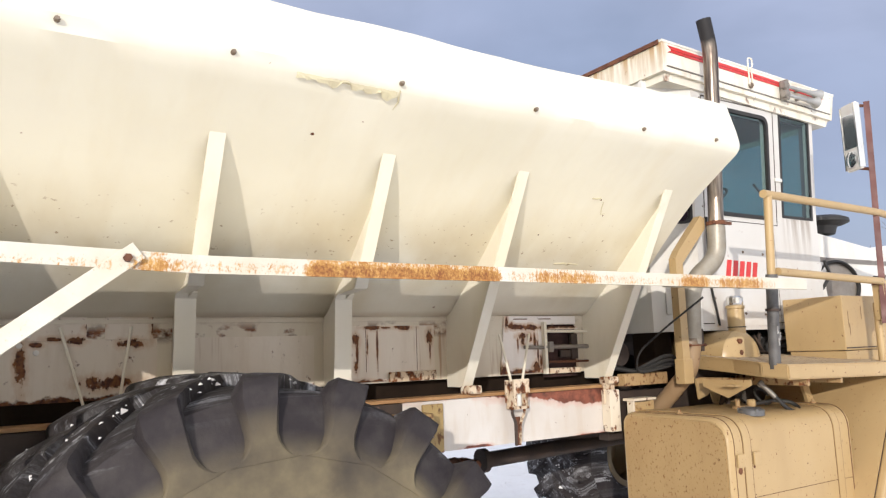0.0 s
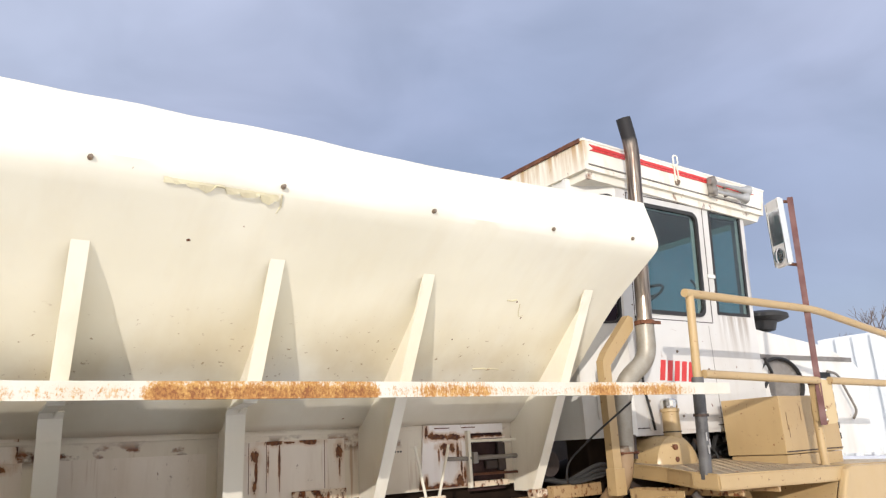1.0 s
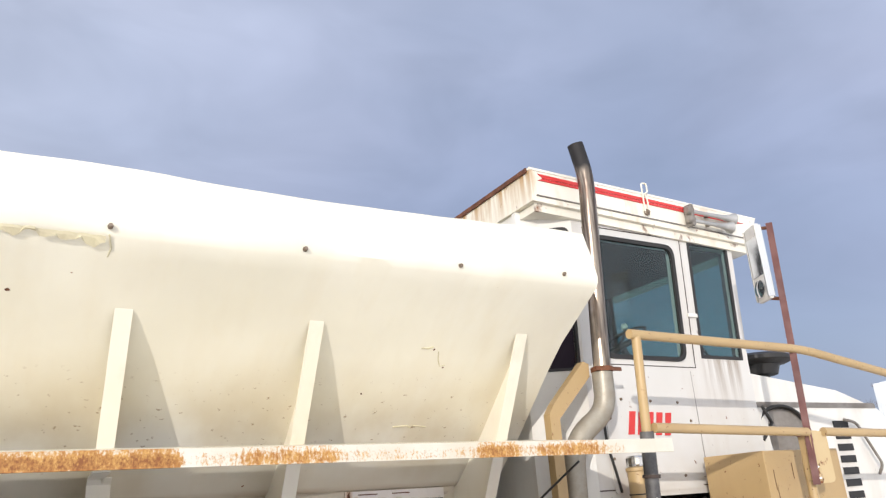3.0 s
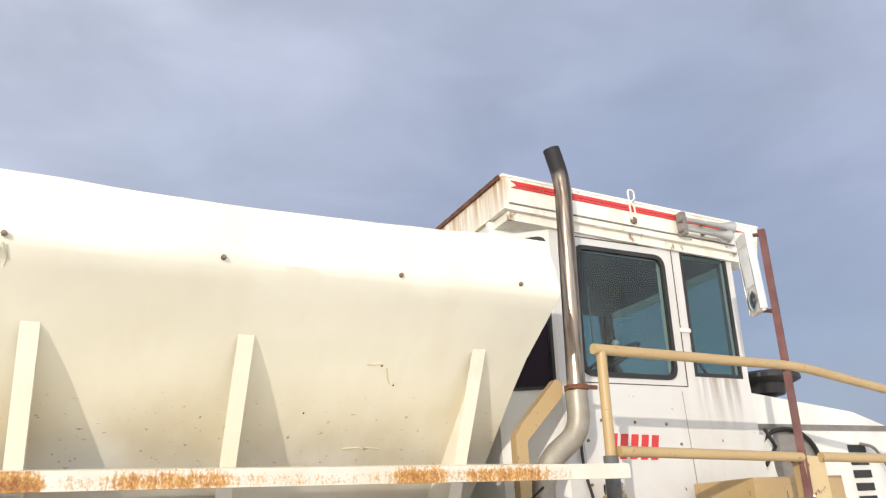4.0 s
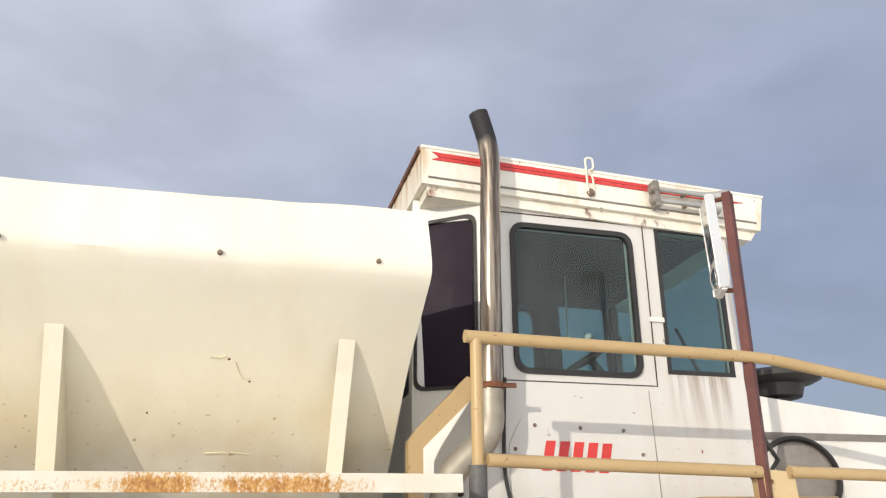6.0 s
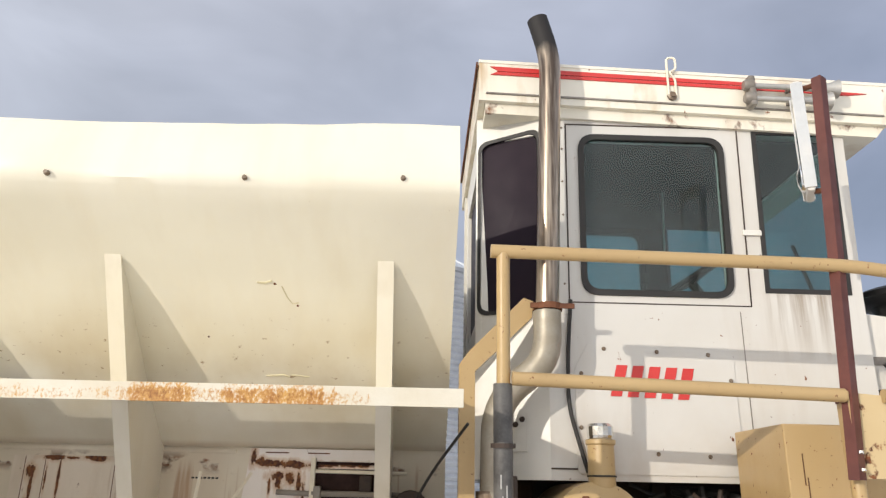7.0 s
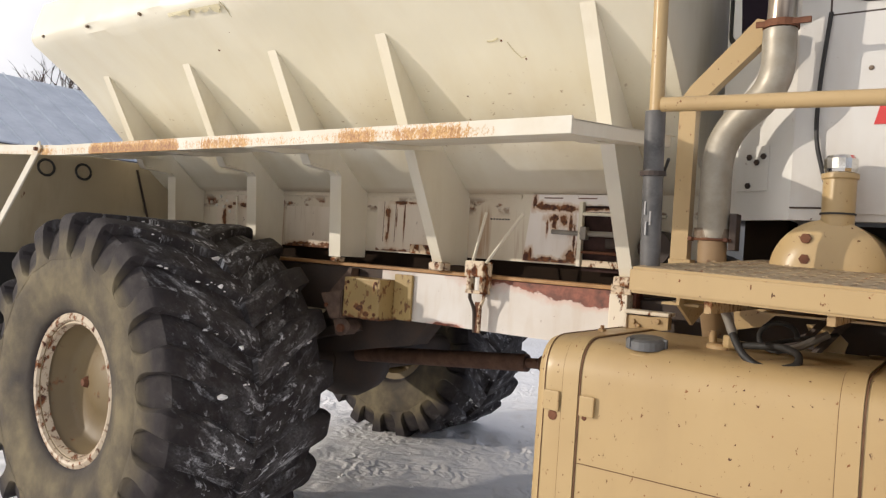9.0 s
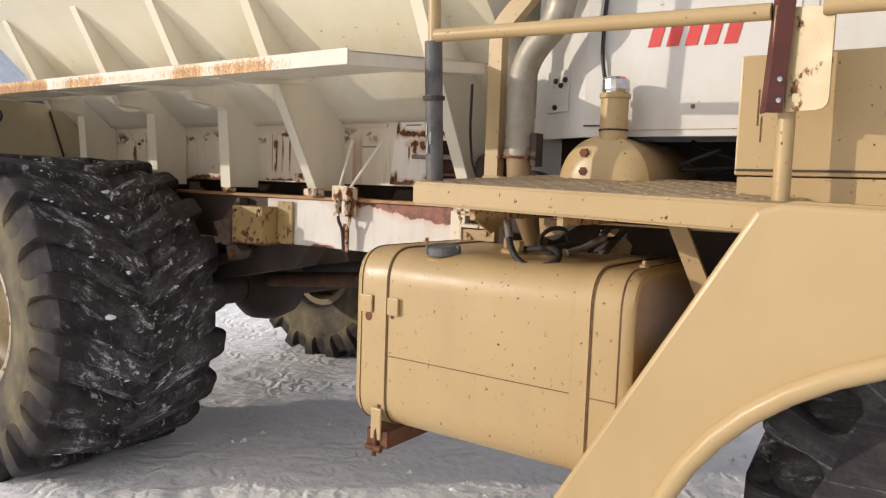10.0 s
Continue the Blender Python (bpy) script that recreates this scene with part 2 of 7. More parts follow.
def mat_cab():
    """White cab paint: grime runs below the front window, scuffs and flecks of rust."""
    m, n, l, b = node_mat("white_cab_side_paint", 0.4, 0.0, 0.4)
    x, z = axis(n, l, 0), axis(n, l, 2)
    c = mixed(n, l, noise_fac(n, l, 1.7, 0.35, 0.7), (0.65, 0.635, 0.6), (0.6, 0.58, 0.535))
    c = mixed(n, l, op(n, l, "MULTIPLY", noise_fac(n, l, 6.0, 0.5, 0.85, 6.0, (1, 1, 0.2)), 0.4), c, (0.45, 0.37, 0.28))
    fall = n.new("ShaderNodeMapRange")
    fall.inputs["From Min"].default_value, fall.inputs["From Max"].default_value = 2.28, 2.57
    l.new(z, fall.inputs["Value"])
    run = op(n, l, "MULTIPLY", op(n, l, "MULTIPLY", band(n, l, x, 4.98, 5.34, 0.02), band(n, l, z, 2.3, 2.585, 0.01)), op(n, l, "MULTIPLY", fall.outputs["Result"], noise_fac(n, l, 34, 0.42, 0.66, 4.0, (1, 1, 0.05))))
    c = mixed(n, l, op(n, l, "MULTIPLY", run, 0.8), c, (0.25, 0.19, 0.13))
    low = op(n, l, "MULTIPLY", band(n, l, z, 1.7, 2.0, 0.12), noise_fac(n, l, 5, 0.42, 0.75, 6.0))
    c = mixed(n, l, op(n, l, "MULTIPLY", low, 0.4), c, (0.45, 0.36, 0.26))
    r = op(n, l, "MAXIMUM", noise_fac(n, l, 16, 0.7, 0.74, 6.0, (1, 1, 0.7), 0.62), noise_fac(n, l, 55, 0.72, 0.75, 4.0))
    c = mixed(n, l, r, c, mixed(n, l, noise_fac(n, l, 40, 0.4, 0.6), RUST, RUST_DARK))
    l.new(c, b.inputs["Base Color"])
    l.new(op(n, l, "ADD", op(n, l, "MULTIPLY", noise_fac(n, l, 9, 0.3, 0.8), 0.2), 0.3), b.inputs["Roughness"])
    bumped(n, l, b, 4, 0.12, 0.01, 3.0)
    return m


def mat_roof():
    """White roof cap: rust runs down from the edge, heavy on its rear face."""
    m, n, l, b = node_mat("rust_run_roof_cap", 0.45, 0.0, 0.4)
    x, z = axis(n, l, 0), axis(n, l, 2)
    c = mixed(n, l, noise_fac(n, l, 2, 0.35, 0.7), (0.8, 0.77, 0.68), (0.76, 0.71, 0.58))
    rear = n.new("ShaderNodeMapRange")
    rear.inputs["From Min"].default_value, rear.inputs["From Max"].default_value = 3.85, 3.77
    l.new(x, rear.inputs["Value"])
    g = n.new("ShaderNodeNewGeometry")
    streak = noise_fac(n, l, 22, 0.42, 0.62, 4.0, (1, 1, 0.08))
    edge = n.new("ShaderNodeMapRange")
    edge.inputs["From Min"].default_value, edge.inputs["From Max"].default_value = 3.4, 3.58
    l.new(z, edge.inputs["Value"])
    runs = op(n, l, "MULTIPLY", rear.outputs["Result"], op(n, l, "MULTIPLY", streak, op(n, l, "ADD", edge.outputs["Result"], 0.25)))
    c = mixed(n, l, op(n, l, "MULTIPLY", runs, 0.8), c, (0.46, 0.28, 0.12))
    c = mixed(n, l, op(n, l, "MULTIPLY", noise_fac(n, l, 8, 0.56, 0.7, 6.0, (1, 1, 0.4)), 0.5), c, (0.5, 0.36, 0.2))
    r = noise_fac(n, l, 20, 0.66, 0.71, 6.0, (1, 1, 0.6), 0.62)
    c = mixed(n, l, r, c, RUST)
    l.new(c, b.inputs["Base Color"])
    bumped(n, l, b, 20, 0.15, 0.004)
    return m


ROOF_WHITE = paint("rust_run_and_bounce_toned_roof_paint", (0.8, 0.77, 0.68), (0.76, 0.71, 0.58), 0.6, 0.68, 7, 0.45, (0.4, 0.24, 0.1), 0.7)
MAROON = plain("maroon_primer", (0.13, 0.035, 0.025), (0.09, 0.025, 0.02), 0.55)
RED = plain("red_paint", (0.62, 0.045, 0.04), (0.52, 0.04, 0.035), 0.4, bump=0.05)
BLACK = plain("black_rubber", (0.018, 0.017, 0.016), (0.03, 0.028, 0.026), 0.6)
DARK_METAL = plain("grimy_dark_steel", (0.045, 0.034, 0.029), (0.08, 0.055, 0.042), 0.7, 0.2)
GREY_METAL = plain("grey_steel", (0.3, 0.28, 0.25), (0.2, 0.175, 0.15), 0.5, 0.4)
CHROME = plain("chrome", (0.75, 0.74, 0.71), (0.68, 0.66, 0.62), 0.16, 1.0, bump=0.02)
STAINLESS = plain("stained_exhaust_steel", (0.38, 0.35, 0.29), (0.3, 0.265, 0.205), 0.52, 0.35, 9, 0.1)
RUSTY = plain("rusty_steel", (0.19, 0.075, 0.034), (0.08, 0.03, 0.018), 0.8, 0.1, 12, 0.3)
RUST_LINE = plain("brown_rust_line", (0.16, 0.08, 0.035), (0.1, 0.05, 0.025), 0.8, 0.0, 20)
BOLT_GREY = plain("weathered_bolt_steel", (0.26, 0.21, 0.16), (0.16, 0.11, 0.07), 0.6, 0.3, 40)
GALV_SCUFF = plain("pale_scuff", (0.45, 0.44, 0.42), (0.3, 0.29, 0.28), 0.7, 0.0, 40)
DULL_BLACK = plain("dull_black_no_gloss", (0.02, 0.014, 0.01), (0.03, 0.02, 0.014), 0.95, 0.0, 9, spec=0.05)
CAP_GREY = plain("grey_cap_plastic", (0.13, 0.13, 0.13), (0.09, 0.09, 0.09), 0.55, 0.0, 20)
HORN_GREY = plain("dull_horn_metal", (0.5, 0.49, 0.46), (0.38, 0.37, 0.35), 0.4, 0.6, 10)
LINING = plain("grey_cab_lining", (0.1, 0.088, 0.1), (0.085, 0.075, 0.087), 0.85, 0.0, 3, 0.02, spec=0.2)
HEADLINER = plain("dark_headliner_cloth", (0.05, 0.05, 0.053), (0.042, 0.042, 0.045), 0.9, 0.0, 2.0, 0.0, spec=0.1)
BOARD = plain("tan_brown_channel", (0.42, 0.24, 0.1), (0.3, 0.15, 0.06), 0.65, 0.0, 9)
SEAT = plain("dark_upholstery", (0.036, 0.03, 0.037), (0.048, 0.04, 0.048), 0.85, 0.0, 3, 0.03, spec=0.2)


def mat_hopper():
    """Cream sheet: browner toward the lower slope, rust at the seam over the hatches and streaks under it."""
    m, n, l, b = node_mat("hopper_cream_paint", 0.38, 0.0, 0.4)
    z = axis(n, l, 2)
    c = mixed(n, l, noise_fac(n, l, 1.4, 0.35, 0.7), (0.8, 0.765, 0.645), (0.75, 0.71, 0.58))
    c = mixed(n, l, op(n, l, "MULTIPLY", noise_fac(n, l, 7.0, 0.48, 0.8, 6.0, (1, 0.3, 0.12)), 0.28), c, (0.66, 0.57, 0.4))
    c = mixed(n, l, op(n, l, "MULTIPLY", noise_fac(n, l, 2.6, 0.5, 0.75, 5.0), 0.25), c, (0.7, 0.66, 0.58))
    grime = op(n, l, "MULTIPLY", band(n, l, z, 2.02, 2.3, 0.16), noise_fac(n, l, 2.2, 0.38, 0.75, 5.0, (1, 1, 0.5)))
    c = mixed(n, l, op(n, l, "MULTIPLY", grime, 0.9), c, (0.5, 0.39, 0.2))
    # below the crease: dirt, deepened to paint in the shade under the side plate
    stain_shade = op(n, l, "MULTIPLY", band(n, l, z, 1.5, 1.955, 0.008), op(n, l, "ADD", op(n, l, "MULTIPLY", noise_fac(n, l, 3.5, 0.3, 0.7, 6.0, (1, 1, 0.4)), 0.55), 0.3))
    c = mixed(n, l, stain_shade, c, (0.58, 0.49, 0.37))
    seam = op(n, l, "MULTIPLY", band(n, l, z, 1.84, 1.9, 0.02), noise_fac(n, l, 9, 0.52, 0.6, 6.0, (1, 1, 1.5)))
    drip = op(n, l, "MULTIPLY", band(n, l, z, 1.6, 1.86, 0.03), noise_fac(n, l, 16, 0.6, 0.68, 3.0, (1, 1, 0.06)))
    low = op(n, l, "MULTIPLY", band(n, l, z, 1.5, 1.6, 0.03), noise_fac(n, l, 10, 0.46, 0.7, 6.0, (1, 1, 0.6)))
    c = mixed(n, l, op(n, l, "MULTIPLY", drip, 0.6), c, (0.33, 0.16, 0.06))
    c = mixed(n, l, op(n, l, "MAXIMUM", seam, low), c, mixed(n, l, noise_fac(n, l, 30, 0.4, 0.6), RUST, RUST_DARK))
    fleck = op(n, l, "MULTIPLY", band(n, l, z, 2.08, 2.36, 0.06), noise_fac(n, l, 30, 0.645, 0.7, 6.0, (1, 1, 1.6), 0.6))
    c = mixed(n, l, op(n, l, "MULTIPLY", fleck, 0.8), c, (0.3, 0.2, 0.1))
    speck = noise_fac(n, l, 22, 0.76, 0.79, 3.0)
    c = mixed(n, l, speck, c, RUST)
    l.new(c, b.inputs["Base Color"])
    l.new(op(n, l, "ADD", op(n, l, "MULTIPLY", noise_fac(n, l, 7, 0.3, 0.8), 0.2), 0.32), b.inputs["Roughness"])
    bumped(n, l, b, 3.0, 0.25, 0.02, 3.0)
    return m


def mat_bar():
    """White edge lip with long rusted stretches that run out downward."""
    m, n, l, b = node_mat("rusted_white_lip", 0.5, 0.0, 0.4)
    x = axis(n, l, 0)
    zone = op(n, l, "MAXIMUM", op(n, l, "MAXIMUM", band(n, l, x, 1.1, 1.83, 0.03), op(n, l, "MULTIPLY", band(n, l, x, 0.6, 0.76, 0.07), 0.8)),
              op(n, l, "MAXIMUM", op(n, l, "MULTIPLY", band(n, l, x, 1.93, 2.32, 0.08), 0.76), op(n, l, "MULTIPLY", op(n, l, "MAXIMUM", band(n, l, x, 2.74, 2.96, 0.05), op(n, l, "MULTIPLY", band(n, l, x, 2.98, 3.34, 0.06), 0.9)), 0.87)))
    clean = n.new("ShaderNodeMapRange")
    clean.inputs["From Min"].default_value, clean.inputs["From Max"].default_value = 3.52, 3.38
    l.new(x, clean.inputs["Value"])
    zone = op(n, l, "MAXIMUM", zone, op(n, l, "MULTIPLY", clean.outputs["Result"], 0.4))
    margin = band(n, l, axis(n, l, 2), 1.986, 2.021, 0.007)
    fine = op(n, l, "ADD", op(n, l, "MULTIPLY", noise_fac(n, l, 150, 0.28, 0.72, 6.0, (1, 1, 0.7), 0.7), 0.62), op(n, l, "MULTIPLY", noise_fac(n, l, 48, 0.25, 0.75, 4.0, (1, 1, 0.25), 0.6), 0.38))
    v = op(n, l, "ADD", op(n, l, "MULTIPLY", fine, 0.9), op(n, l, "MULTIPLY", zone, 0.72))
    v = op(n, l, "ADD", v, op(n, l, "MULTIPLY", margin, 0.22))
    r = n.new("ShaderNodeMapRange")
    r.inputs["From Min"].default_value, r.inputs["From Max"].default_value = 0.94, 1.18
    v = op(n, l, "SUBTRACT", v, op(n, l, "MULTIPLY", op(n, l, "SUBTRACT", 1.0, clean.outputs["Result"]), 0.25))
    l.new(v, r.inputs["Value"])
    deep = n.new("ShaderNodeMapRange")
    deep.inputs["From Min"].default_value, deep.inputs["From Max"].default_value = 1.26, 1.6
    l.new(op(n, l, "ADD", v, op(n, l, "MULTIPLY", noise_fac(n, l, 90, 0.3, 0.7, 4.0), 0.15)), deep.inputs["Value"])
    rust = mixed(n, l, deep.outputs["Result"], mixed(n, l, noise_fac(n, l, 30, 0.35, 0.65), (0.55, 0.31, 0.085), (0.42, 0.2, 0.05)), (0.22, 0.08, 0.022))
    c = mixed(n, l, r.outputs["Result"], mixed(n, l, noise_fac(n, l, 8, 0.3, 0.7), (0.66, 0.63, 0.54), (0.6, 0.54, 0.42)), rust)
    l.new(c, b.inputs["Base Color"])
    bumped(n, l, b, 60, 0.3, 0.003)
    return m


def mat_frame():
    """White chassis rail whose paint has flaked to rust along its upper edge."""
    m, n, l, b = node_mat("flaking_white_rail", 0.5, 0.0, 0.4)
    z, x = axis(n, l, 2), axis(n, l, 0)

    def ramp(value, lo, hi):
        r = n.new("ShaderNodeMapRange")
        r.inputs["From Min"].default_value, r.inputs["From Max"].default_value = lo, hi
        l.new(value, r.inputs["Value"])
        return r.outputs["Result"]
    upper = op(n, l, "MULTIPLY", ramp(z, 1.36, 1.52), op(n, l, "ADD", op(n, l, "MULTIPLY", ramp(x, 2.5, 3.4), 0.75), 0.5))
    lower = op(n, l, "MULTIPLY", ramp(z, 1.3, 1.255), op(n, l, "MAXIMUM", band(n, l, x, 2.35, 2.62, 0.08), band(n, l, x, 3.1, 3.5, 0.1)))
    f = op(n, l, "ADD", op(n, l, "MAXIMUM", upper, op(n, l, "MULTIPLY", lower, 0.75)), op(n, l, "MULTIPLY", noise_fac(n, l, 4.5, 0.2, 0.8, 7.0, (1, 1, 1), 0.62), 0.62))
    c = mixed(n, l, noise_fac(n, l, 3, 0.3, 0.7), (0.7, 0.67, 0.63), (0.61, 0.56, 0.5))
    c = mixed(n, l, op(n, l, "MULTIPLY", noise_fac(n, l, 18, 0.5, 0.75, 5.0, (1, 1, 0.2)), 0.3), c, (0.5, 0.38, 0.26))
    c = mixed(n, l, op(n, l, "MULTIPLY", ramp(f, 0.66, 0.85), 0.7), c, (0.62, 0.4, 0.33))
    c = mixed(n, l, ramp(f, 0.83, 0.87), c, mixed(n, l, noise_fac(n, l, 22, 0.35, 0.65, 7.0), (0.3, 0.1, 0.06), (0.11, 0.04, 0.028)))
    c = mixed(n, l, noise_fac(n, l, 60, 0.7, 0.73, 4.0), c, (0.16, 0.07, 0.04))
    l.new(c, b.inputs["Base Color"])
    bumped(n, l, b, 25, 0.2, 0.003)
    return m


def mat_tyre(name, bare, muddy):
    """Black rubber with dried tan mud on the walls, bare past a radius, and packed snow on the bars."""
    m, n, l, b = node_mat(name, 0.75, 0.0, 0.3)
    rad = n.new("ShaderNodeTexCoord")
    s = n.new("ShaderNodeSeparateXYZ")
    l.new(rad.outputs["Object"], s.inputs[0])
    rr = op(n, l, "SQRT", op(n, l, "ADD", op(n, l, "POWER", s.outputs[0], 2.0), op(n, l, "POWER", s.outputs[2], 2.0)))
    wall = n.new("ShaderNodeMapRange")
    wall.inputs["From Min"].default_value, wall.inputs["From Max"].default_value = bare, muddy
    l.new(rr, wall.inputs["Value"])
    ay = op(n, l, "ABSOLUTE", s.outputs[1])
    side = n.new("ShaderNodeMapRange")
    side.inputs["From Min"].default_value, side.inputs["From Max"].default_value = 0.455, 0.497
    l.new(ay, side.inputs["Value"])
    mud = op(n, l, "MULTIPLY", op(n, l, "MULTIPLY", side.outputs["Result"], wall.outputs["Result"]), noise_fac(n, l, 3.2, 0.25, 0.6, 6.0))
    c = mixed(n, l, noise_fac(n, l, 5, 0.35, 0.7), (0.021, 0.0165, 0.018), (0.038, 0.032, 0.032))
    c = mixed(n, l, op(n, l, "MULTIPLY", noise_fac(n, l, 16, 0.45, 0.8), 0.4), c, (0.085, 0.075, 0.065))
    c = mixed(n, l, mud, c, mixed(n, l, noise_fac(n, l, 8, 0.35, 0.7), (0.185, 0.15, 0.088), (0.098, 0.08, 0.053)))
    tread = n.new("ShaderNodeMapRange")
    tread.inputs["From Min"].default_value, tread.inputs["From Max"].default_value = 0.47, 0.25
    l.new(ay, tread.inputs["Value"])
    # broken patches and scrapes of snow, each bar with a pattern of its own
    along = op(n, l, "SUBTRACT", s.outputs[2], op(n, l, "MULTIPLY", ay, 0.57))
    info = n.new("ShaderNodeObjectInfo")

    def veil(across, length, lo, hi, seed, warp):
        cv = n.new("ShaderNodeCombineXYZ")
        l.new(op(n, l, "MULTIPLY", ay, across), cv.inputs[0])
        l.new(op(n, l, "MULTIPLY", along, length), cv.inputs[1])
        l.new(op(n, l, "ADD", op(n, l, "MULTIPLY", info.outputs["Random"], 60.0), seed), cv.inputs[2])
        st = n.new("ShaderNodeTexNoise")
        st.inputs["Scale"].default_value, st.inputs["Detail"].default_value, st.inputs["Roughness"].default_value = 1.0, 8.0, 0.7
        st.inputs["Distortion"].default_value = warp
        l.new(cv.outputs[0], st.inputs["Vector"])
        sm = n.new("ShaderNodeMapRange")
        sm.inputs["From Min"].default_value, sm.inputs["From Max"].default_value = lo, hi
        l.new(st.outputs["Fac"], sm.inputs["Value"])
        return sm.outputs["Result"]
    patch = veil(3.0, 3.5, 0.42, 0.58, 7.0, 0.2)
    scrape = op(n, l, "MULTIPLY", veil(6.0, 16.0, 0.53, 0.62, 0.0, 0.3), patch)
    clump = op(n, l, "MULTIPLY", veil(14.0, 14.0, 0.565, 0.62, 3.0, 0.3), veil(4.0, 4.0, 0.42, 0.55, 13.0, 0.3))
    haze = op(n, l, "MULTIPLY", op(n, l, "MULTIPLY", veil(9.0, 12.0, 0.4, 0.7, 5.0, 0.3), patch), 0.22)
    snow = op(n, l, "MAXIMUM", op(n, l, "MAXIMUM", op(n, l, "MULTIPLY", scrape, 0.75), clump), haze)
    snow = op(n, l, "MULTIPLY", op(n, l, "MULTIPLY", snow, tread.outputs["Result"]), op(n, l, "ADD", op(n, l, "MULTIPLY", noise_fac(n, l, 80, 0.35, 0.6, 3.0), 0.65), 0.35))
    c = mixed(n, l, snow, c, (0.72, 0.73, 0.76))
    l.new(c, b.inputs["Base Color"])
    bumped(n, l, b, 45, 0.5, 0.006, 6.0)
    return m


def mat_snow():
    """Packed, driven-over snow with dirty patches."""
    m, n, l, b = node_mat("packed_snow", 0.75, 0.0, 0.3)
    c = mixed(n, l, noise_fac(n, l, 0.8, 0.35, 0.7, 6.0), (0.93, 0.915, 0.905), (0.86, 0.84, 0.82))
    c = mixed(n, l, op(n, l, "MULTIPLY", noise_fac(n, l, 5.0, 0.55, 0.75, 6.0), 0.4), c, (0.68, 0.63, 0.58))
    l.new(c, b.inputs["Base Color"])
    # crossing rows of small tyre prints, broken up, over a crumbly surface
    g = n.new("ShaderNodeNewGeometry")
    rows = []
    for turn, scale in ((38, 2.6), (-31, 3.3)):
        mp = n.new("ShaderNodeMapping")
        mp.inputs["Rotation"].default_value = (0, 0, radians(turn))
        wave = n.new("ShaderNodeTexWave")
        wave.inputs["Scale"].default_value = scale
        wave.inputs["Distortion"].default_value = 8.0
        wave.inputs["Detail"].default_value = 3.0
        wave.inputs["Detail Scale"].default_value = 2.0
        l.new(g.outputs["Position"], mp.inputs["Vector"])
        l.new(mp.outputs["Vector"], wave.inputs["Vector"])
        rows.append(wave.outputs["Fac"])
    prints = mixed(n, l, noise_fac(n, l, 1.3, 0.4, 0.6, 3.0, offset=(4, 1, 0)), mixed(n, l, noise_fac(n, l, 2.0, 0.45, 0.55), rows[0], rows[1]), (0.5, 0.5, 0.5))
    height = op(n, l, "ADD", op(n, l, "MULTIPLY", prints, 0.45), noise_fac(n, l, 9, 0, 1, 8.0))
    bp = n.new("ShaderNodeBump")
    bp.inputs["Strength"].default_value, bp.inputs["Distance"].default_value = 0.7, 0.03
    l.new(height, bp.inputs["Height"])
    l.new(bp.outputs["Normal"], b.inputs["Normal"])
    return m


def mat_glass(name, tint, rough=0.02):
    m, n, l, b = node_mat(name, rough, 0.0, 0.5)
    n.remove(b)
    out = n["Material Output"]
    tr = n.new("ShaderNodeBsdfTransparent")
    tr.inputs["Color"].default_value = (*tint, 1)
    gl = n.new("ShaderNodeBsdfGlossy")
    gl.inputs["Roughness"].default_value = rough
    lw = n.new("ShaderNodeLayerWeight")
    lw.inputs["Blend"].default_value = 0.5
    fac = op(n, l, "ADD", op(n, l, "MULTIPLY", op(n, l, "POWER", lw.outputs["Facing"], 4.0), 0.7), 0.035)
    mx = n.new("ShaderNodeMixShader")
    l.new(fac, mx.inputs["Fac"])
    l.new(tr.outputs["BSDF"], mx.inputs[1])
    l.new(gl.outputs["BSDF"], mx.inputs[2])
    # thin pale coat that brightens the panes like a haze of reflected sky
    glass_haze = n.new("ShaderNodeBsdfDiffuse")
    glass_haze.inputs["Color"].default_value = (0.6, 0.57, 0.56, 1)
    coat = n.new("ShaderNodeMixShader")
    l.new(op(n, l, "ADD", op(n, l, "MULTIPLY", noise_fac(n, l, 4, 0.35, 0.75, 5.0), 0.015), 0.016), coat.inputs["Fac"])
    l.new(mx.outputs["Shader"], coat.inputs[1])
    l.new(glass_haze.outputs["BSDF"], coat.inputs[2])
    l.new(coat.outputs["Shader"], out.inputs["Surface"])
    return m


def mat_exhaust():
    """Stained steel, streaked lengthwise, black with soot at the tip."""
    m, n, l, b = node_mat("exhaust_steel", 0.33, 0.85, 0.5)
    z = axis(n, l, 2)
    c = mixed(n, l, noise_fac(n, l, 22, 0.4, 0.62, 4.0, (1, 1, 0.05)), (0.58, 0.49, 0.39), (0.1, 0.075, 0.06))
    c = mixed(n, l, op(n, l, "MULTIPLY", noise_fac(n, l, 6, 0.5, 0.7), 0.5), c, (0.2, 0.12, 0.07))
    soot = n.new("ShaderNodeMapRange")
    soot.inputs["From Min"].default_value, soot.inputs["From Max"].default_value = 3.54, 3.66
    l.new(op(n, l, "ADD", z, op(n, l, "MULTIPLY", noise_fac(n, l, 9, 0.2, 0.8), 0.1)), soot.inputs["Value"])
    l.new(mixed(n, l, soot.outputs["Result"], c, (0.014, 0.012, 0.012)), b.inputs["Base Color"])
    l.new(op(n, l, "ADD", op(n, l, "MULTIPLY", soot.outputs["Result"], 0.4), 0.3), b.inputs["Roughness"])
    l.new(op(n, l, "SUBTRACT", 0.8, op(n, l, "MULTIPLY", soot.outputs["Result"], 0.8)), b.inputs["Metallic"])
    return m


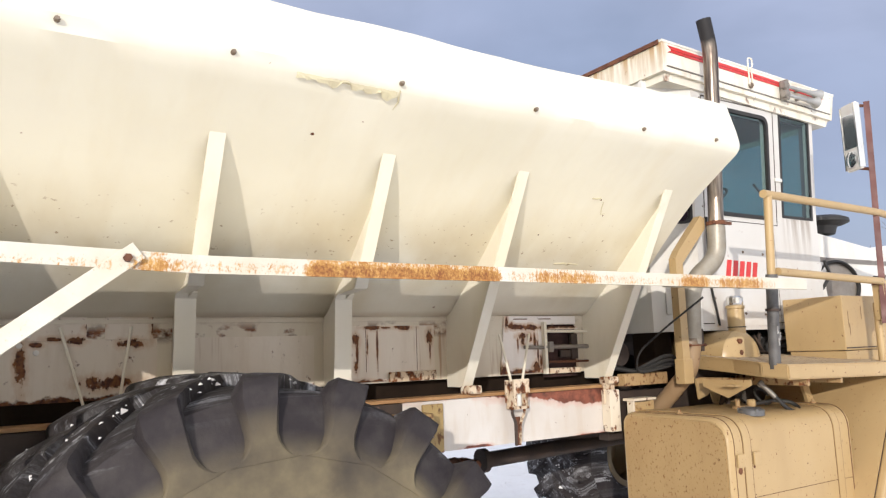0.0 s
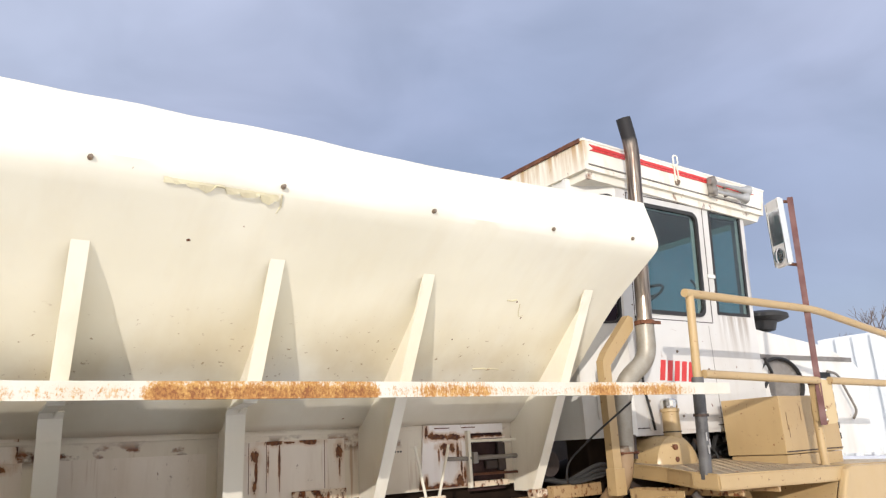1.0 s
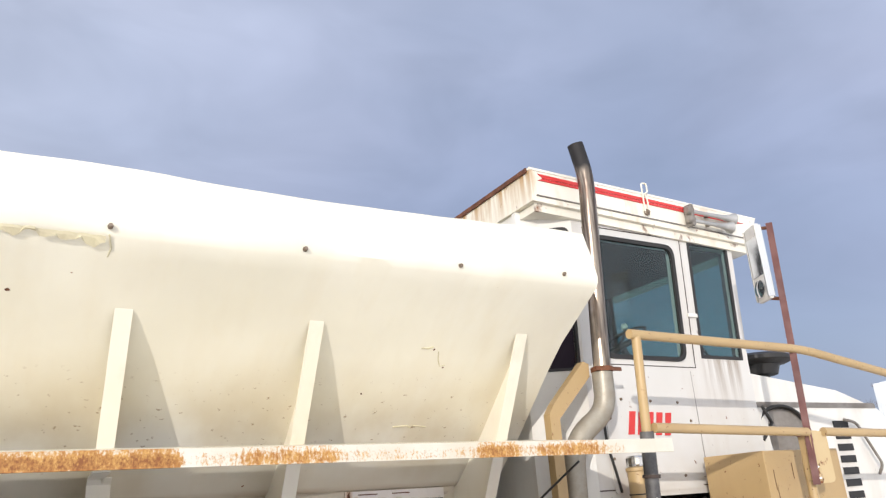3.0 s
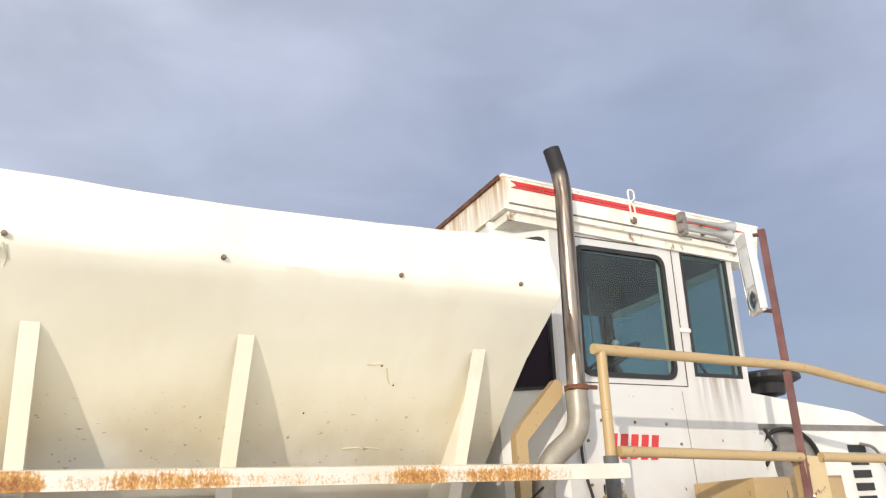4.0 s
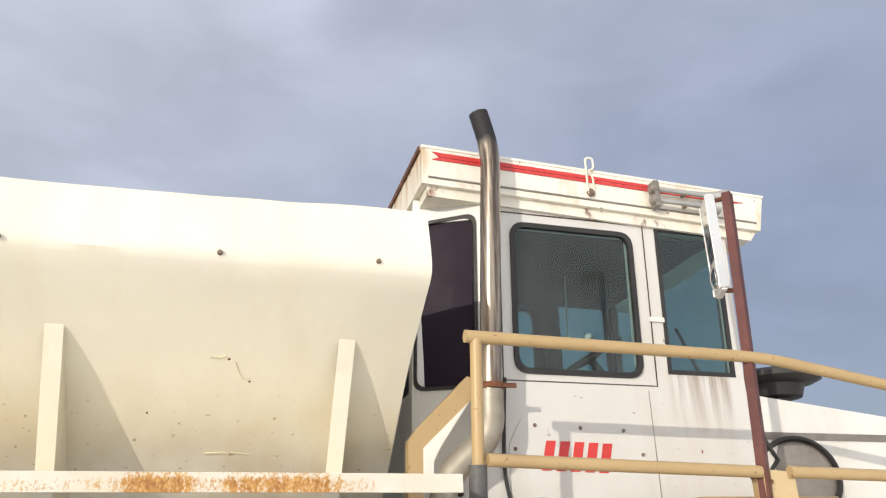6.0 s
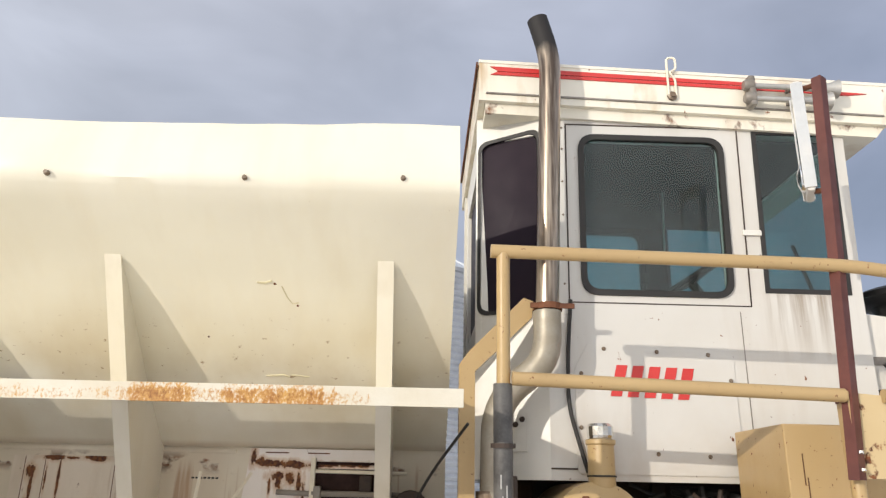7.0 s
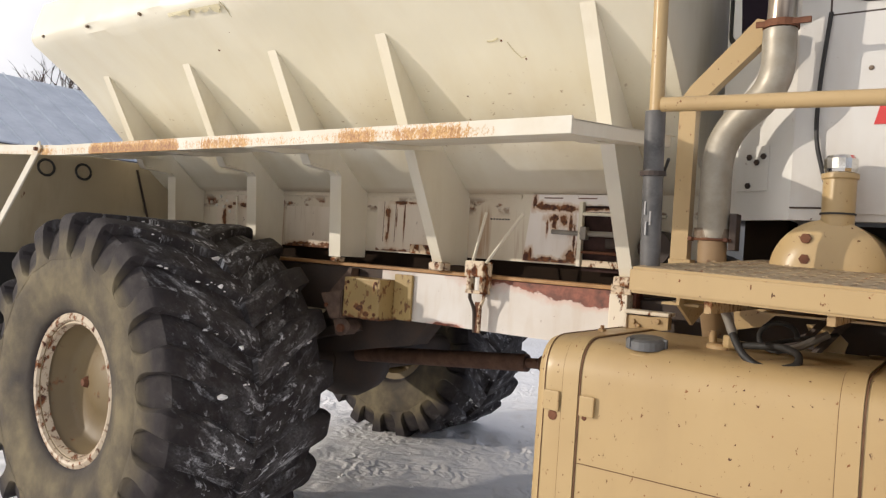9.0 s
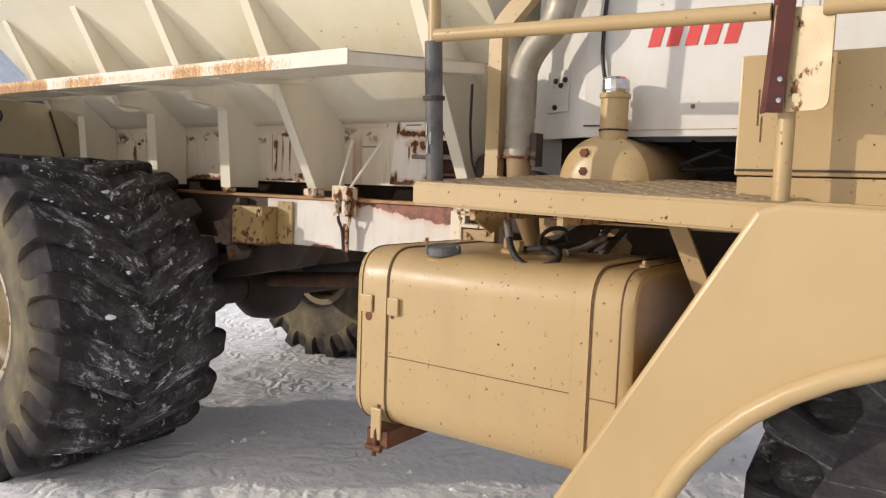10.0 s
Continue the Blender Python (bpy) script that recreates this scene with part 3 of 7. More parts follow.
STACK = mat_exhaust()
HOPPER = mat_hopper()
LIP = mat_bar()
RAIL_WHITE = mat_frame()
TYRE = mat_tyre("muddy_tyre_rubber", 0.72, 0.655)
LUG = mat_tyre("muddy_tread_bar_rubber", 0.8, 0.7)
SNOW = mat_snow()
GLASS = mat_glass("tinted_cab_glass", (0.6, 0.74, 0.735))
DARK_GLASS = plain("dark_rear_glass", (0.03, 0.021, 0.03), (0.022, 0.017, 0.024), 0.38, 0.0, 2.0, 0.02, spec=0.03)
MIRROR = plain("mirror_glass", (0.8, 0.82, 0.84), (0.78, 0.8, 0.82), 0.1, 1.0, bump=0.0)
BARN_ROOF = plain("frosted_metal_roof", (0.6, 0.64, 0.7), (0.48, 0.52, 0.58), 0.5, 0.1, 1.2)
BARN_WALL = plain("grey_barn_siding", (0.22, 0.235, 0.27), (0.16, 0.17, 0.2), 0.7, 0.0, 0.8)
GALV = plain("galvanised_corrugated_steel", (0.5, 0.52, 0.55), (0.4, 0.42, 0.45), 0.4, 0.5, 2.0)
BARK = plain("bare_twigs", (0.14, 0.1, 0.08), (0.1, 0.075, 0.06), 0.9)
WHITE_PANEL = plain("white_trailer_panel", (0.74, 0.75, 0.74), (0.62, 0.64, 0.63), 0.5, 0.0, 3.0)


# ---------------------------------------------------------------- mesh helpers
def part(name, bm, material, parent=None, label="", smooth=False):
    bmesh.ops.recalc_face_normals(bm, faces=bm.faces)
    me = bpy.data.meshes.new(name)
    bm.to_mesh(me)
    bm.free()
    me.materials.append(material)
    if smooth:
        for p in me.polygons:
            p.use_smooth = True
        me.set_sharp_from_angle(angle=radians(38))
    ob = new(name, me)
    if parent is not None:
        ob.parent = parent
    if label:
        tagged(ob, label)
    return ob


def box(x0, x1, y0, y1, z0, z1, bevel=0.0, bm=None, seg=2, m=None):
    bm = bm or bmesh.new()
    r = bmesh.ops.create_cube(bm, size=1)["verts"]
    for v in r:
        v.co = Vector(((x0 + x1) / 2 + v.co.x * (x1 - x0), (y0 + y1) / 2 + v.co.y * (y1 - y0), (z0 + z1) / 2 + v.co.z * (z1 - z0)))
    if bevel:
        edges = list({e for v in r for e in v.link_edges})
        g = bmesh.ops.bevel(bm, geom=edges, offset=bevel, segments=seg, affect="EDGES", profile=0.6)
        r = list({v for f in g["faces"] for v in f.verts} | {v for v in r if v.is_valid})
    if m is not None:
        bmesh.ops.transform(bm, matrix=m, verts=r)
    return bm


def prism(points, axis_name, a, b, bm=None):
    """A closed outline of 2D points drawn out along x (points are y, z), y (x, z) or z (x, y), from a to b."""
    bm = bm or bmesh.new()

    def at(p, w):
        return {"x": (w, p[0], p[1]), "y": (p[0], w, p[1]), "z": (p[0], p[1], w)}[axis_name]
    lo = [bm.verts.new(at(p, a)) for p in points]
    hi = [bm.verts.new(at(p, b)) for p in points]
    k = len(points)
    bm.faces.new(lo)
    bm.faces.new(list(reversed(hi)))
    for i in range(k):
        bm.faces.new((lo[i], hi[i], hi[(i + 1) % k], lo[(i + 1) % k]))
    return bm


def rounded(points, radii, seg=6):
    """An outline of 2D corners, each rounded by its radius."""
    out, k = [], len(points)
    if not isinstance(radii, (list, tuple)):
        radii = [radii] * k
    for i, r in enumerate(radii):
        p, a, c = Vector(points[i]), Vector(points[i - 1]), Vector(points[(i + 1) % k])
        if r <= 0:
            out.append(tuple(p))
            continue
        u, w = (a - p).normalized(), (c - p).normalized()
        half = u.angle(w) / 2
        d = r / math.tan(half)
        s, e = p + u * d, p + w * d
        for j in range(seg + 1):
            t = j / seg
            out.append(tuple((1 - t) ** 2 * s + 2 * t * (1 - t) * p + t ** 2 * e))
    return out


def bend(points, radius, seg=6):
    """A path of 3D points with its inner corners rounded."""
    pts = [Vector(p) for p in points]
    out = [pts[0]]
    for a, p, c in zip(pts, pts[1:], pts[2:]):
        u, w = (a - p), (c - p)
        d = min(radius, u.length * 0.48, w.length * 0.48)
        s, e = p + u.normalized() * d, p + w.normalized() * d
        for j in range(seg + 1):
            t = j / seg
            out.append((1 - t) ** 2 * s + 2 * t * (1 - t) * p + t ** 2 * e)
    out.append(pts[-1])
    return out


def tube(points, r, sides=12, bm=None, caps=True, r_end=None):
    bm = bm or bmesh.new()
    pts = [Vector(p) for p in points]
    rings, up = [], None
    for i, p in enumerate(pts):
        d = (pts[min(i + 1, len(pts) - 1)] - pts[max(i - 1, 0)]).normalized()
        if up is None:
            up = d.orthogonal().normalized()
        up = (up - d * up.dot(d)).normalized()
        side = d.cross(up)
        rr = r if r_end is None else r + (r_end - r) * i / (len(pts) - 1)
        rings.append([bm.verts.new(p + (up * math.cos(a) + side * math.sin(a)) * rr) for a in (2 * math.pi * j / sides for j in range(sides))])
    for a, b in zip(rings, rings[1:]):
        for j in range(sides):
            bm.faces.new((a[j], a[(j + 1) % sides], b[(j + 1) % sides], b[j]))
    if caps:
        bm.faces.new(list(reversed(rings[0])))
        bm.faces.new(rings[-1])
    return bm


def lathe(profile, origin, axis_vec, sides=32, bm=None):
    """Turns (radius, height) pairs about an axis through origin."""
    bm = bm or bmesh.new()
    q = Vector((0, 0, 1)).rotation_difference(Vector(axis_vec)).to_matrix()
    o = Vector(origin)
    rings = []
    for r, h in profile:
        if r < 1e-5:
            rings.append([bm.verts.new(o + q @ Vector((0, 0, h)))])
        else:
            rings.append([bm.verts.new(o + q @ Vector((r * math.cos(2 * math.pi * j / sides), r * math.sin(2 * math.pi * j / sides), h))) for j in range(sides)])
    for a, b in zip(rings, rings[1:]):
        for j in range(sides):
            k = (j + 1) % sides
            quad = [a[j % len(a)], a[k % len(a)], b[k % len(b)], b[j % len(b)]]
            quad = list(dict.fromkeys(quad))
            if len(quad) > 2:
                bm.faces.new(quad)
    return bm


def empty(name, at=(0, 0, 0)):
    ob = new(name)
    ob.location = at
    return ob


# ---------------------------------------------------------------- ground
def build_ground():
    bm = bmesh.new()
    n0, x0, y0, step = 300, -6.0, -3.0, 0.046
    grid = []
    for i in range(n0 + 1):
        row = []
        for j in range(n0 + 1):
            x, y = x0 + i * step, y0 + j * step
            h = 0.02 * noise.noise(Vector((x * 0.9, y * 0.9, 0))) + 0.012 * noise.noise(Vector((x * 4, y * 4, 3))) + 0.008 * noise.noise(Vector((x * 9, y * 9, 7)))
            for ry, amp in ((2.4, 0.012), (5.6, 0.014), (6.6, 0.016), (0.4, 0.012)):
                h -= amp * math.exp(-((y - ry - 0.15 * math.sin(x * 0.5)) / 0.22) ** 2) * (1 + 0.9 * math.sin(x * 21 + abs(y - ry) * 22))
            # prints of the tyre bars behind and beside the wheels
            for ty, tw, x_end, amp in ((2.46, 0.52, 0.55, 0.03), (1.35, 0.5, 3.0, 0.016), (5.65, 0.5, 4.5, 0.016), (4.2, 0.4, 4.5, 0.01)):
                d = abs(y - ty)
                if d < tw and x < x_end:
                    ph = ((x + 0.5 * d + 0.05 * math.sin(x * 3 + ty)) / 0.285) % 1.0
                    h -= amp * (min(1.0, max(0.0, 3 * math.sin(2 * math.pi * ph) + 0.5)) - 0.35) * min(1.0, (tw - d) / 0.08) * (0.7 + 0.6 * noise.noise(Vector((x * 2, y * 2, 5))))
            edge = min(i, j, n0 - i, n0 - j) / 6
            row.append(bm.verts.new((x, y, (h - 0.012) * min(1, edge))))
        grid.append(row)
    for i in range(n0):
        for j in range(n0):
            bm.faces.new((grid[i][j], grid[i + 1][j], grid[i + 1][j + 1], grid[i][j + 1]))
    x1, y1, big = x0 + n0 * step, y0 + n0 * step, 1500.0
    rim = [grid[i][0] for i in range(n0 + 1)] + [grid[n0][j] for j in range(1, n0 + 1)] + [grid[i][n0] for i in range(n0 - 1, -1, -1)] + [grid[0][j] for j in range(n0 - 1, 0, -1)]
    cx, cy = (x0 + x1) / 2, (y0 + y1) / 2
    outer = [bm.verts.new((cx + (v.co.x - cx) * 150, cy + (v.co.y - cy) * 150, 0)) for v in rim]
    for i in range(len(rim)):
        k = (i + 1) % len(rim)
        bm.faces.new((rim[i], rim[k], outer[k], outer[i]))
    g = part("ground", bm, SNOW, None, "", True)
    tagged(g, "packed snow yard with tyre tracks and dirty patches", "ground", "", "structure")


build_ground()


def build_clods():
    """Loose crumbs of snow thrown about the yard."""
    rnd = random.Random(11)
    bm = bmesh.new()
    for k in range(520):
        x, y = rnd.uniform(-4.5, 6.5), rnd.uniform(0.8, 8.5)
        r = rnd.uniform(0.008, 0.03) * (1.6 if rnd.random() < 0.08 else 1.0)
        v = [bm.verts.new((x + r * a * rnd.uniform(0.6, 1.2), y + r * b * rnd.uniform(0.6, 1.2), r * c * rnd.uniform(0.5, 0.9))) for a, b, c in ((1, 0, 0.1), (0, 1, 0.1), (-1, 0, 0.1), (0, -1, 0.1), (0, 0, 1))]
        for q in range(4):
            bm.faces.new((v[q], v[(q + 1) % 4], v[4]))
    tagged(part("snow_clods", bm, SNOW), "loose crumbs of packed snow on the ground", "snow", "", "stuff")


build_clods()

# ---------------------------------------------------------------- the truck
truck = tagged(empty("spreader_truck", (2.5, 4.05, 0)), "old cream and tan fertiliser spreader truck with rust", "truck")
truck_at = Matrix.Translation((-2.5, -4.05, 0))
MID = 4.05


def tp(name, bm, material, parent=None, label="", smooth=False):
    """A part of the truck (or of one of its parts), built in world coordinates."""
    ob = part(name, bm, material, None, label, smooth)
    ob.parent = parent or truck
    if parent is None:
        ob.matrix_parent_inverse = truck_at
    return ob


# hopper
X0, X1 = -0.21, 3.665
PROFILE = [(2.33, 3.0), (2.285, 2.86), (2.269, 2.785), (2.273, 2.757), (2.29, 2.735), (2.345, 2.699), (2.58, 2.545), (2.71, 2.435), (3.0, 2.16), (3.25, 1.955), (3.295, 1.94), (3.3, 1.605)]


def top_line(x):
    """Height of the worn top edge over its straight line."""
    def ease(a, b):
        t = min(1.0, max(0.0, (x - a) / (b - a)))
        return t * t * (3 - 2 * t)
    return 0.016 * noise.noise(Vector((x * 1.6, 9, 0))) * 0.5 - 0.011 * ease(1.75, 2.1) * (1 - ease(2.66, 3.1)) + 0.01 * ease(3.1, 3.5)


def build_hopper():
    half = PROFILE
    full = half + [(2 * MID - y, z) for y, z in reversed(half)]
    bm = bmesh.new()
    xs = [X0 + (X1 - X0) * i / 64 for i in range(65)]
    rows = []
    for x in xs:
        row = []
        for k, (y, z) in enumerate(full):
            dent = 0.0
            if k <= 4 and 0.02 < (x - X0) / (X1 - X0) < 0.985:
                dent = 0.014 * noise.noise(Vector((x * 2.3, k * 0.5, 1.0))) + 0.008 * noise.noise(Vector((x * 5, k, 4.0)))
                if k >= 1:
                    dent += 0.016 * math.exp(-((x - 1.5) / 0.12) ** 2) + 0.013 * math.exp(-((x - 2.42) / 0.16) ** 2) - 0.01 * math.exp(-((x - 2.15) / 0.1) ** 2)
            row.append(bm.verts.new((x, y + dent, z + (top_line(x) if k == 0 else 0.4 * dent))))
        rows.append(row)
    for a, b in zip(rows, rows[1:]):
        for k in range(len(full) - 1):
            bm.faces.new((a[k], b[k], b[k + 1], a[k + 1]))
    hopper = tp("hopper", bm, HOPPER, None, "cream-painted steel hopper with rust streaks and dents", True)
    sol = hopper.modifiers.new("thickness", "SOLIDIFY")
    sol.thickness, sol.offset, sol.use_rim = 0.006, 0.0, False
    for name, x, t in (("front_wall", X1 - 0.012, 0.006), ("rear_wall", X0 + 0.01, 0.006)):
        low = [(y + 0.004, z) for y, z in half[1:]]
        tp(name, prism(low + [(2 * MID - y, z) for y, z in reversed(low)], "x", x, x + t), CREAM, hopper)
    for x, s in ((X1, -1), (X0, 1)):
        bm = bmesh.new()
        inner = [(y + 0.028, z + 0.004) for y, z in half]
        prism(half + list(reversed(inner)), "x", x, x + 0.006 * s, bm)
        tp("end_flange", bm, CREAM, hopper)
    for s in (1, -1):
        y = half[0][0] if s > 0 else 2 * MID - half[0][0]
        bm = bmesh.new()
        rows = []
        for x in xs:
            zt = half[0][1] + top_line(x)
            d = 0.014 * noise.noise(Vector((x * 2.3, 0, 1.0))) + 0.008 * noise.noise(Vector((x * 5, 0, 4.0))) if s > 0 and 0.02 < (x - X0) / (X1 - X0) < 0.985 else 0.0
            rows.append([bm.verts.new((x, y + d + a, zt + b)) for a, b in ((-0.005, -0.012), (-0.005, 0.003), (0.005 + 0.03 * s, 0.003), (0.005 + 0.03 * s, -0.003), (0.005, -0.012))])
        for a, b in zip(rows, rows[1:]):
            for k in range(5):
                bm.faces.new((a[k], b[k], b[(k + 1) % 5], a[(k + 1) % 5]))
        tp("top_edge", bm, HOPPER, hopper)
    return hopper


hopper = build_hopper()


def slope_y(z):
    for (ya, za), (yb, zb) in zip(PROFILE, PROFILE[1:]):
        if za >= z >= zb:
            return ya + (yb - ya) * (za - z) / (za - zb)
    return 3.3


def build_rib(x, stepped):
    """A gusset: a flange that stands out from the slope, and the web plate behind it."""
    w, t = 0.06, 0.008
    top, foot = (2.54, 2.585), (3.1, 1.55)
    if stepped:
        outline = [top, (2.835, 2.043), (3.02, 2.03), (3.045, 2.005), (3.075, 1.56)]
    else:
        outline = [top, foot]

    def out_y(z):
        for (ya, za), (yb, zb) in zip(outline, outline[1:]):
            if za >= z >= zb:
                return ya + (yb - ya) * (za - z) / max(za - zb, 1e-6)
        return outline[-1][0]
    bm = bmesh.new()
    levels = sorted({2.57, 2.5, 2.43, 2.3, 2.16, 2.05, 2.035, 2.0, 1.96, 1.93, 1.75, 1.6, 1.562}, reverse=True)
    rows = []
    for z in levels:
        yo, yi = out_y(z) + 0.004, max(slope_y(z) - 0.001, out_y(z) + 0.006)
        rows.append([bm.verts.new(p) for p in ((x + w - t - 0.002, yo, z), (x + w - 0.002, yo, z), (x + w - 0.002, yi, z), (x + w - t - 0.002, yi, z))])
    for a, b in zip(rows, rows[1:]):
        for k in range(4):
            bm.faces.new((a[k], a[(k + 1) % 4], b[(k + 1) % 4], b[k]))
    bm.faces.new(rows[0])
    bm.faces.new(rows[-1])
    for (ya, za), (yb, zb) in zip(outline, outline[1:]):
        d = Vector((yb - ya, zb - za)).normalized()
        nrm = Vector((-d.y, d.x)) * t
        if nrm.x > 0:
            nrm = -nrm
        wide = w if za > 2.04 or not stepped else 0.085
        prism([(ya, za), (yb, zb), (yb + nrm.x, zb + nrm.y), (ya + nrm.x, za + nrm.y)], "x", x, x + wide, bm)
    tp("rib", bm, CREAM, hopper)


for rx, stepped in ((0.155, True), (0.972, True), (1.679, True), (2.39, False), (3.38, False)):
    build_rib(rx, stepped)

# bolts along the bend
for bx, bz in ((-0.05, 2.765), (0.45, 2.765), (0.975, 2.765), (1.62, 2.766), (2.277, 2.762), (2.937, 2.764), (3.471, 2.779)):
    bm = lathe([(0.0, 0.012), (0.007, 0.012), (0.0095, 0.004), (0.0095, -0.006)], (bx, 2.268, bz), (0, -1, 0.05), 8)
    tp("bolt", bm, BOLT_GREY, hopper)

# fender plate along the side of the hopper, with its turned-down lip
def build_fender_plate():
    def deck(y):
        return 2.03 + 0.104 * (y - 1.985)
    # the rear end past the lip is added to block sun from the bay
    bm = prism([(1.985, deck(1.985) - 0.004), (2.85, deck(2.85) - 0.004), (2.85, deck(2.85)), (1.985, deck(1.985))], "x", -0.19, 3.66)
    plate = tp("side_plate", bm, CREAM, hopper, "cream horizontal plate along the hopper")
    bm = box(-0.035, 3.667, 1.975, 1.984, 1.985, 2.036, 0.002)
    bmesh.ops.bisect_plane(bm, geom=bm.verts[:] + bm.edges[:] + bm.faces[:], plane_co=(0.8, 0, 0), plane_no=(1, 0, 0))
    for v in bm.verts:
        v.co.z += 0.034 * max(0.0, 0.8 - v.co.x)
    tp("lip", bm, LIP, plate, "white lip with long rusted stretches")
    bm = bmesh.new()
    prism([(1.985, 1.985), (2.8, deck(2.8) - 0.045), (2.8, deck(2.8) - 0.002), (1.985, 2.028)], "x", 3.652, 3.66, bm)
    prism([(1.985, 1.985), (2.8, deck(2.8) - 0.045), (2.8, deck(2.8) - 0.039), (1.985, 1.991)], "x", 3.6, 3.655, bm)
    tp("end_channel", bm, CREAM, plate)
    for x in (0.165, 0.98, 1.69, 2.4, 3.39):
        bm = prism([(2.42, deck(2.42) - 0.005), (2.945, deck(2.945) - 0.005), (2.945, deck(2.945) - 0.022), (2.6, deck(2.6) - 0.03), (2.42, deck(2.42) - 0.012)], "x", x, x + 0.075)
        tp("arm", bm, CREAM, plate)
    bm = tube([(-0.02, 2.0, 1.98), (-0.01, 2.05, 1.42)], 0.018, 4)
    tp("leg", bm, LIP, plate)
    top, foot = Vector((0.61, 1.969, 2.02)), Vector((0.1, 2.022, 1.63))
    d = foot - top
    bm = box(-0.035, d.length + 0.03, -0.005, 0.005, -0.026, 0.026, 0.002)
    bmesh.ops.transform(bm, matrix=Matrix.Translation(top) @ d.to_track_quat("X", "Z").to_matrix().to_4x4(), verts=bm.verts)
    tp("diagonal_brace", bm, LIP, plate, "white flat brace, rust-spotted, bolted to the lip")
    tp("bolt", lathe([(0, 0.014), (0.011, 0.014), (0.012, 0)], (top.x, top.y - 0.006, top.z), (0, -1, 0), 6), RUSTY, plate)


build_fender_plate()

# hatches, rods and the lift bracket on the lower wall
WALL_Y = 3.3
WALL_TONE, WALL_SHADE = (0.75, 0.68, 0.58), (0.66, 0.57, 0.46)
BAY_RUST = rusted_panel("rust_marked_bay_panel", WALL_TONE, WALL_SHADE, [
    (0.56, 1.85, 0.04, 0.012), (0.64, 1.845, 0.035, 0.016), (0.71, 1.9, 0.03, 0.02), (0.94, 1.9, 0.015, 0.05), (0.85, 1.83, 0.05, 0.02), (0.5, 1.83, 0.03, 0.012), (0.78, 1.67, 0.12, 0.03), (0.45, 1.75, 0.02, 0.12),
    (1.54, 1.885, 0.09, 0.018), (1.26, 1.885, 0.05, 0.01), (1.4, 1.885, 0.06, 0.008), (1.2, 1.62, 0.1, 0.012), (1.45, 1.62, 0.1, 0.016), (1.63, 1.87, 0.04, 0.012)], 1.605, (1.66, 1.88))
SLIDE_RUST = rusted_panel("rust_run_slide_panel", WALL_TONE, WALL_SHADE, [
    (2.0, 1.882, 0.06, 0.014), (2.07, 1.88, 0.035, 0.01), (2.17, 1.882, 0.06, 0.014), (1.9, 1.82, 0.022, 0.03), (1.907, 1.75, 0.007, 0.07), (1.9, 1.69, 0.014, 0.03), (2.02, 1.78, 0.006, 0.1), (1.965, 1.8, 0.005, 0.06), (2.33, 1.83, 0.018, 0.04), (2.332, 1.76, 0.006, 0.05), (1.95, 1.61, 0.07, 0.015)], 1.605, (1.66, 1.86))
CONTROL_RUST = rusted_panel("rust_bled_control_panel", (0.85, 0.81, 0.77), (0.78, 0.72, 0.66), [
    (2.84, 1.91, 0.016, 0.04), (2.865, 1.88, 0.02, 0.02), (2.93, 1.872, 0.06, 0.016), (3.03, 1.87, 0.08, 0.017), (3.15, 1.872, 0.09, 0.012), (3.27, 1.872, 0.09, 0.011), (2.94, 1.82, 0.035, 0.02), (2.95, 1.795, 0.016, 0.03), (3.0, 1.815, 0.022, 0.03), (2.915, 1.79, 0.006, 0.05), (3.04, 1.79, 0.012, 0.05), (3.06, 1.74, 0.008, 0.08),
    (2.81, 1.625, 0.035, 0.03), (2.83, 1.65, 0.012, 0.03), (2.92, 1.622, 0.04, 0.014), (2.99, 1.615, 0.04, 0.012), (3.05, 1.635, 0.03, 0.04), (3.08, 1.67, 0.012, 0.05)], 1.61, (1.66, 1.87), 0.75)
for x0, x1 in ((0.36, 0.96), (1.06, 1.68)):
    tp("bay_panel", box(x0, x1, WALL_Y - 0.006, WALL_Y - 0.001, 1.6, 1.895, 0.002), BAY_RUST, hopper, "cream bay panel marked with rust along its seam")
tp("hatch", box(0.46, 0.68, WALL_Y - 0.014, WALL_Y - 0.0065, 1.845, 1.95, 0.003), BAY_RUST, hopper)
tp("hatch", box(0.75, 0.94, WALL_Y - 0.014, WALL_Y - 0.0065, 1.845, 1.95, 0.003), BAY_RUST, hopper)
for xa, xb in ((0.58, 0.67), (0.85, 0.8)):
    tp("rod", tube([(xa, WALL_Y - 0.02, 1.9), (xb, WALL_Y - 0.07, 1.58)], 0.006, 6), CREAM, hopper)
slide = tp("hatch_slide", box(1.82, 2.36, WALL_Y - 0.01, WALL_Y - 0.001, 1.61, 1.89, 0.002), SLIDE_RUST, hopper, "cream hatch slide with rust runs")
for x in (1.955, 2.02, 1.87, 2.25):
    tp("seam", box(x, x + 0.0025, WALL_Y - 0.0115, WALL_Y - 0.0095, 1.66, 1.885), RUSTY, slide)
tp("slide_strip", box(2.08, 2.36, WALL_Y - 0.024, WALL_Y - 0.0105, 1.605, 1.655, 0.003), HEAVY_RUST_WHITE, slide, "white slide strip, rust-eaten along its edge")
tp("seam_strip", box(0.3, 2.76, WALL_Y - 0.016, WALL_Y - 0.004, 1.912, 1.93, 0.002), HOPPER, hopper, "folded seam along the wall head")
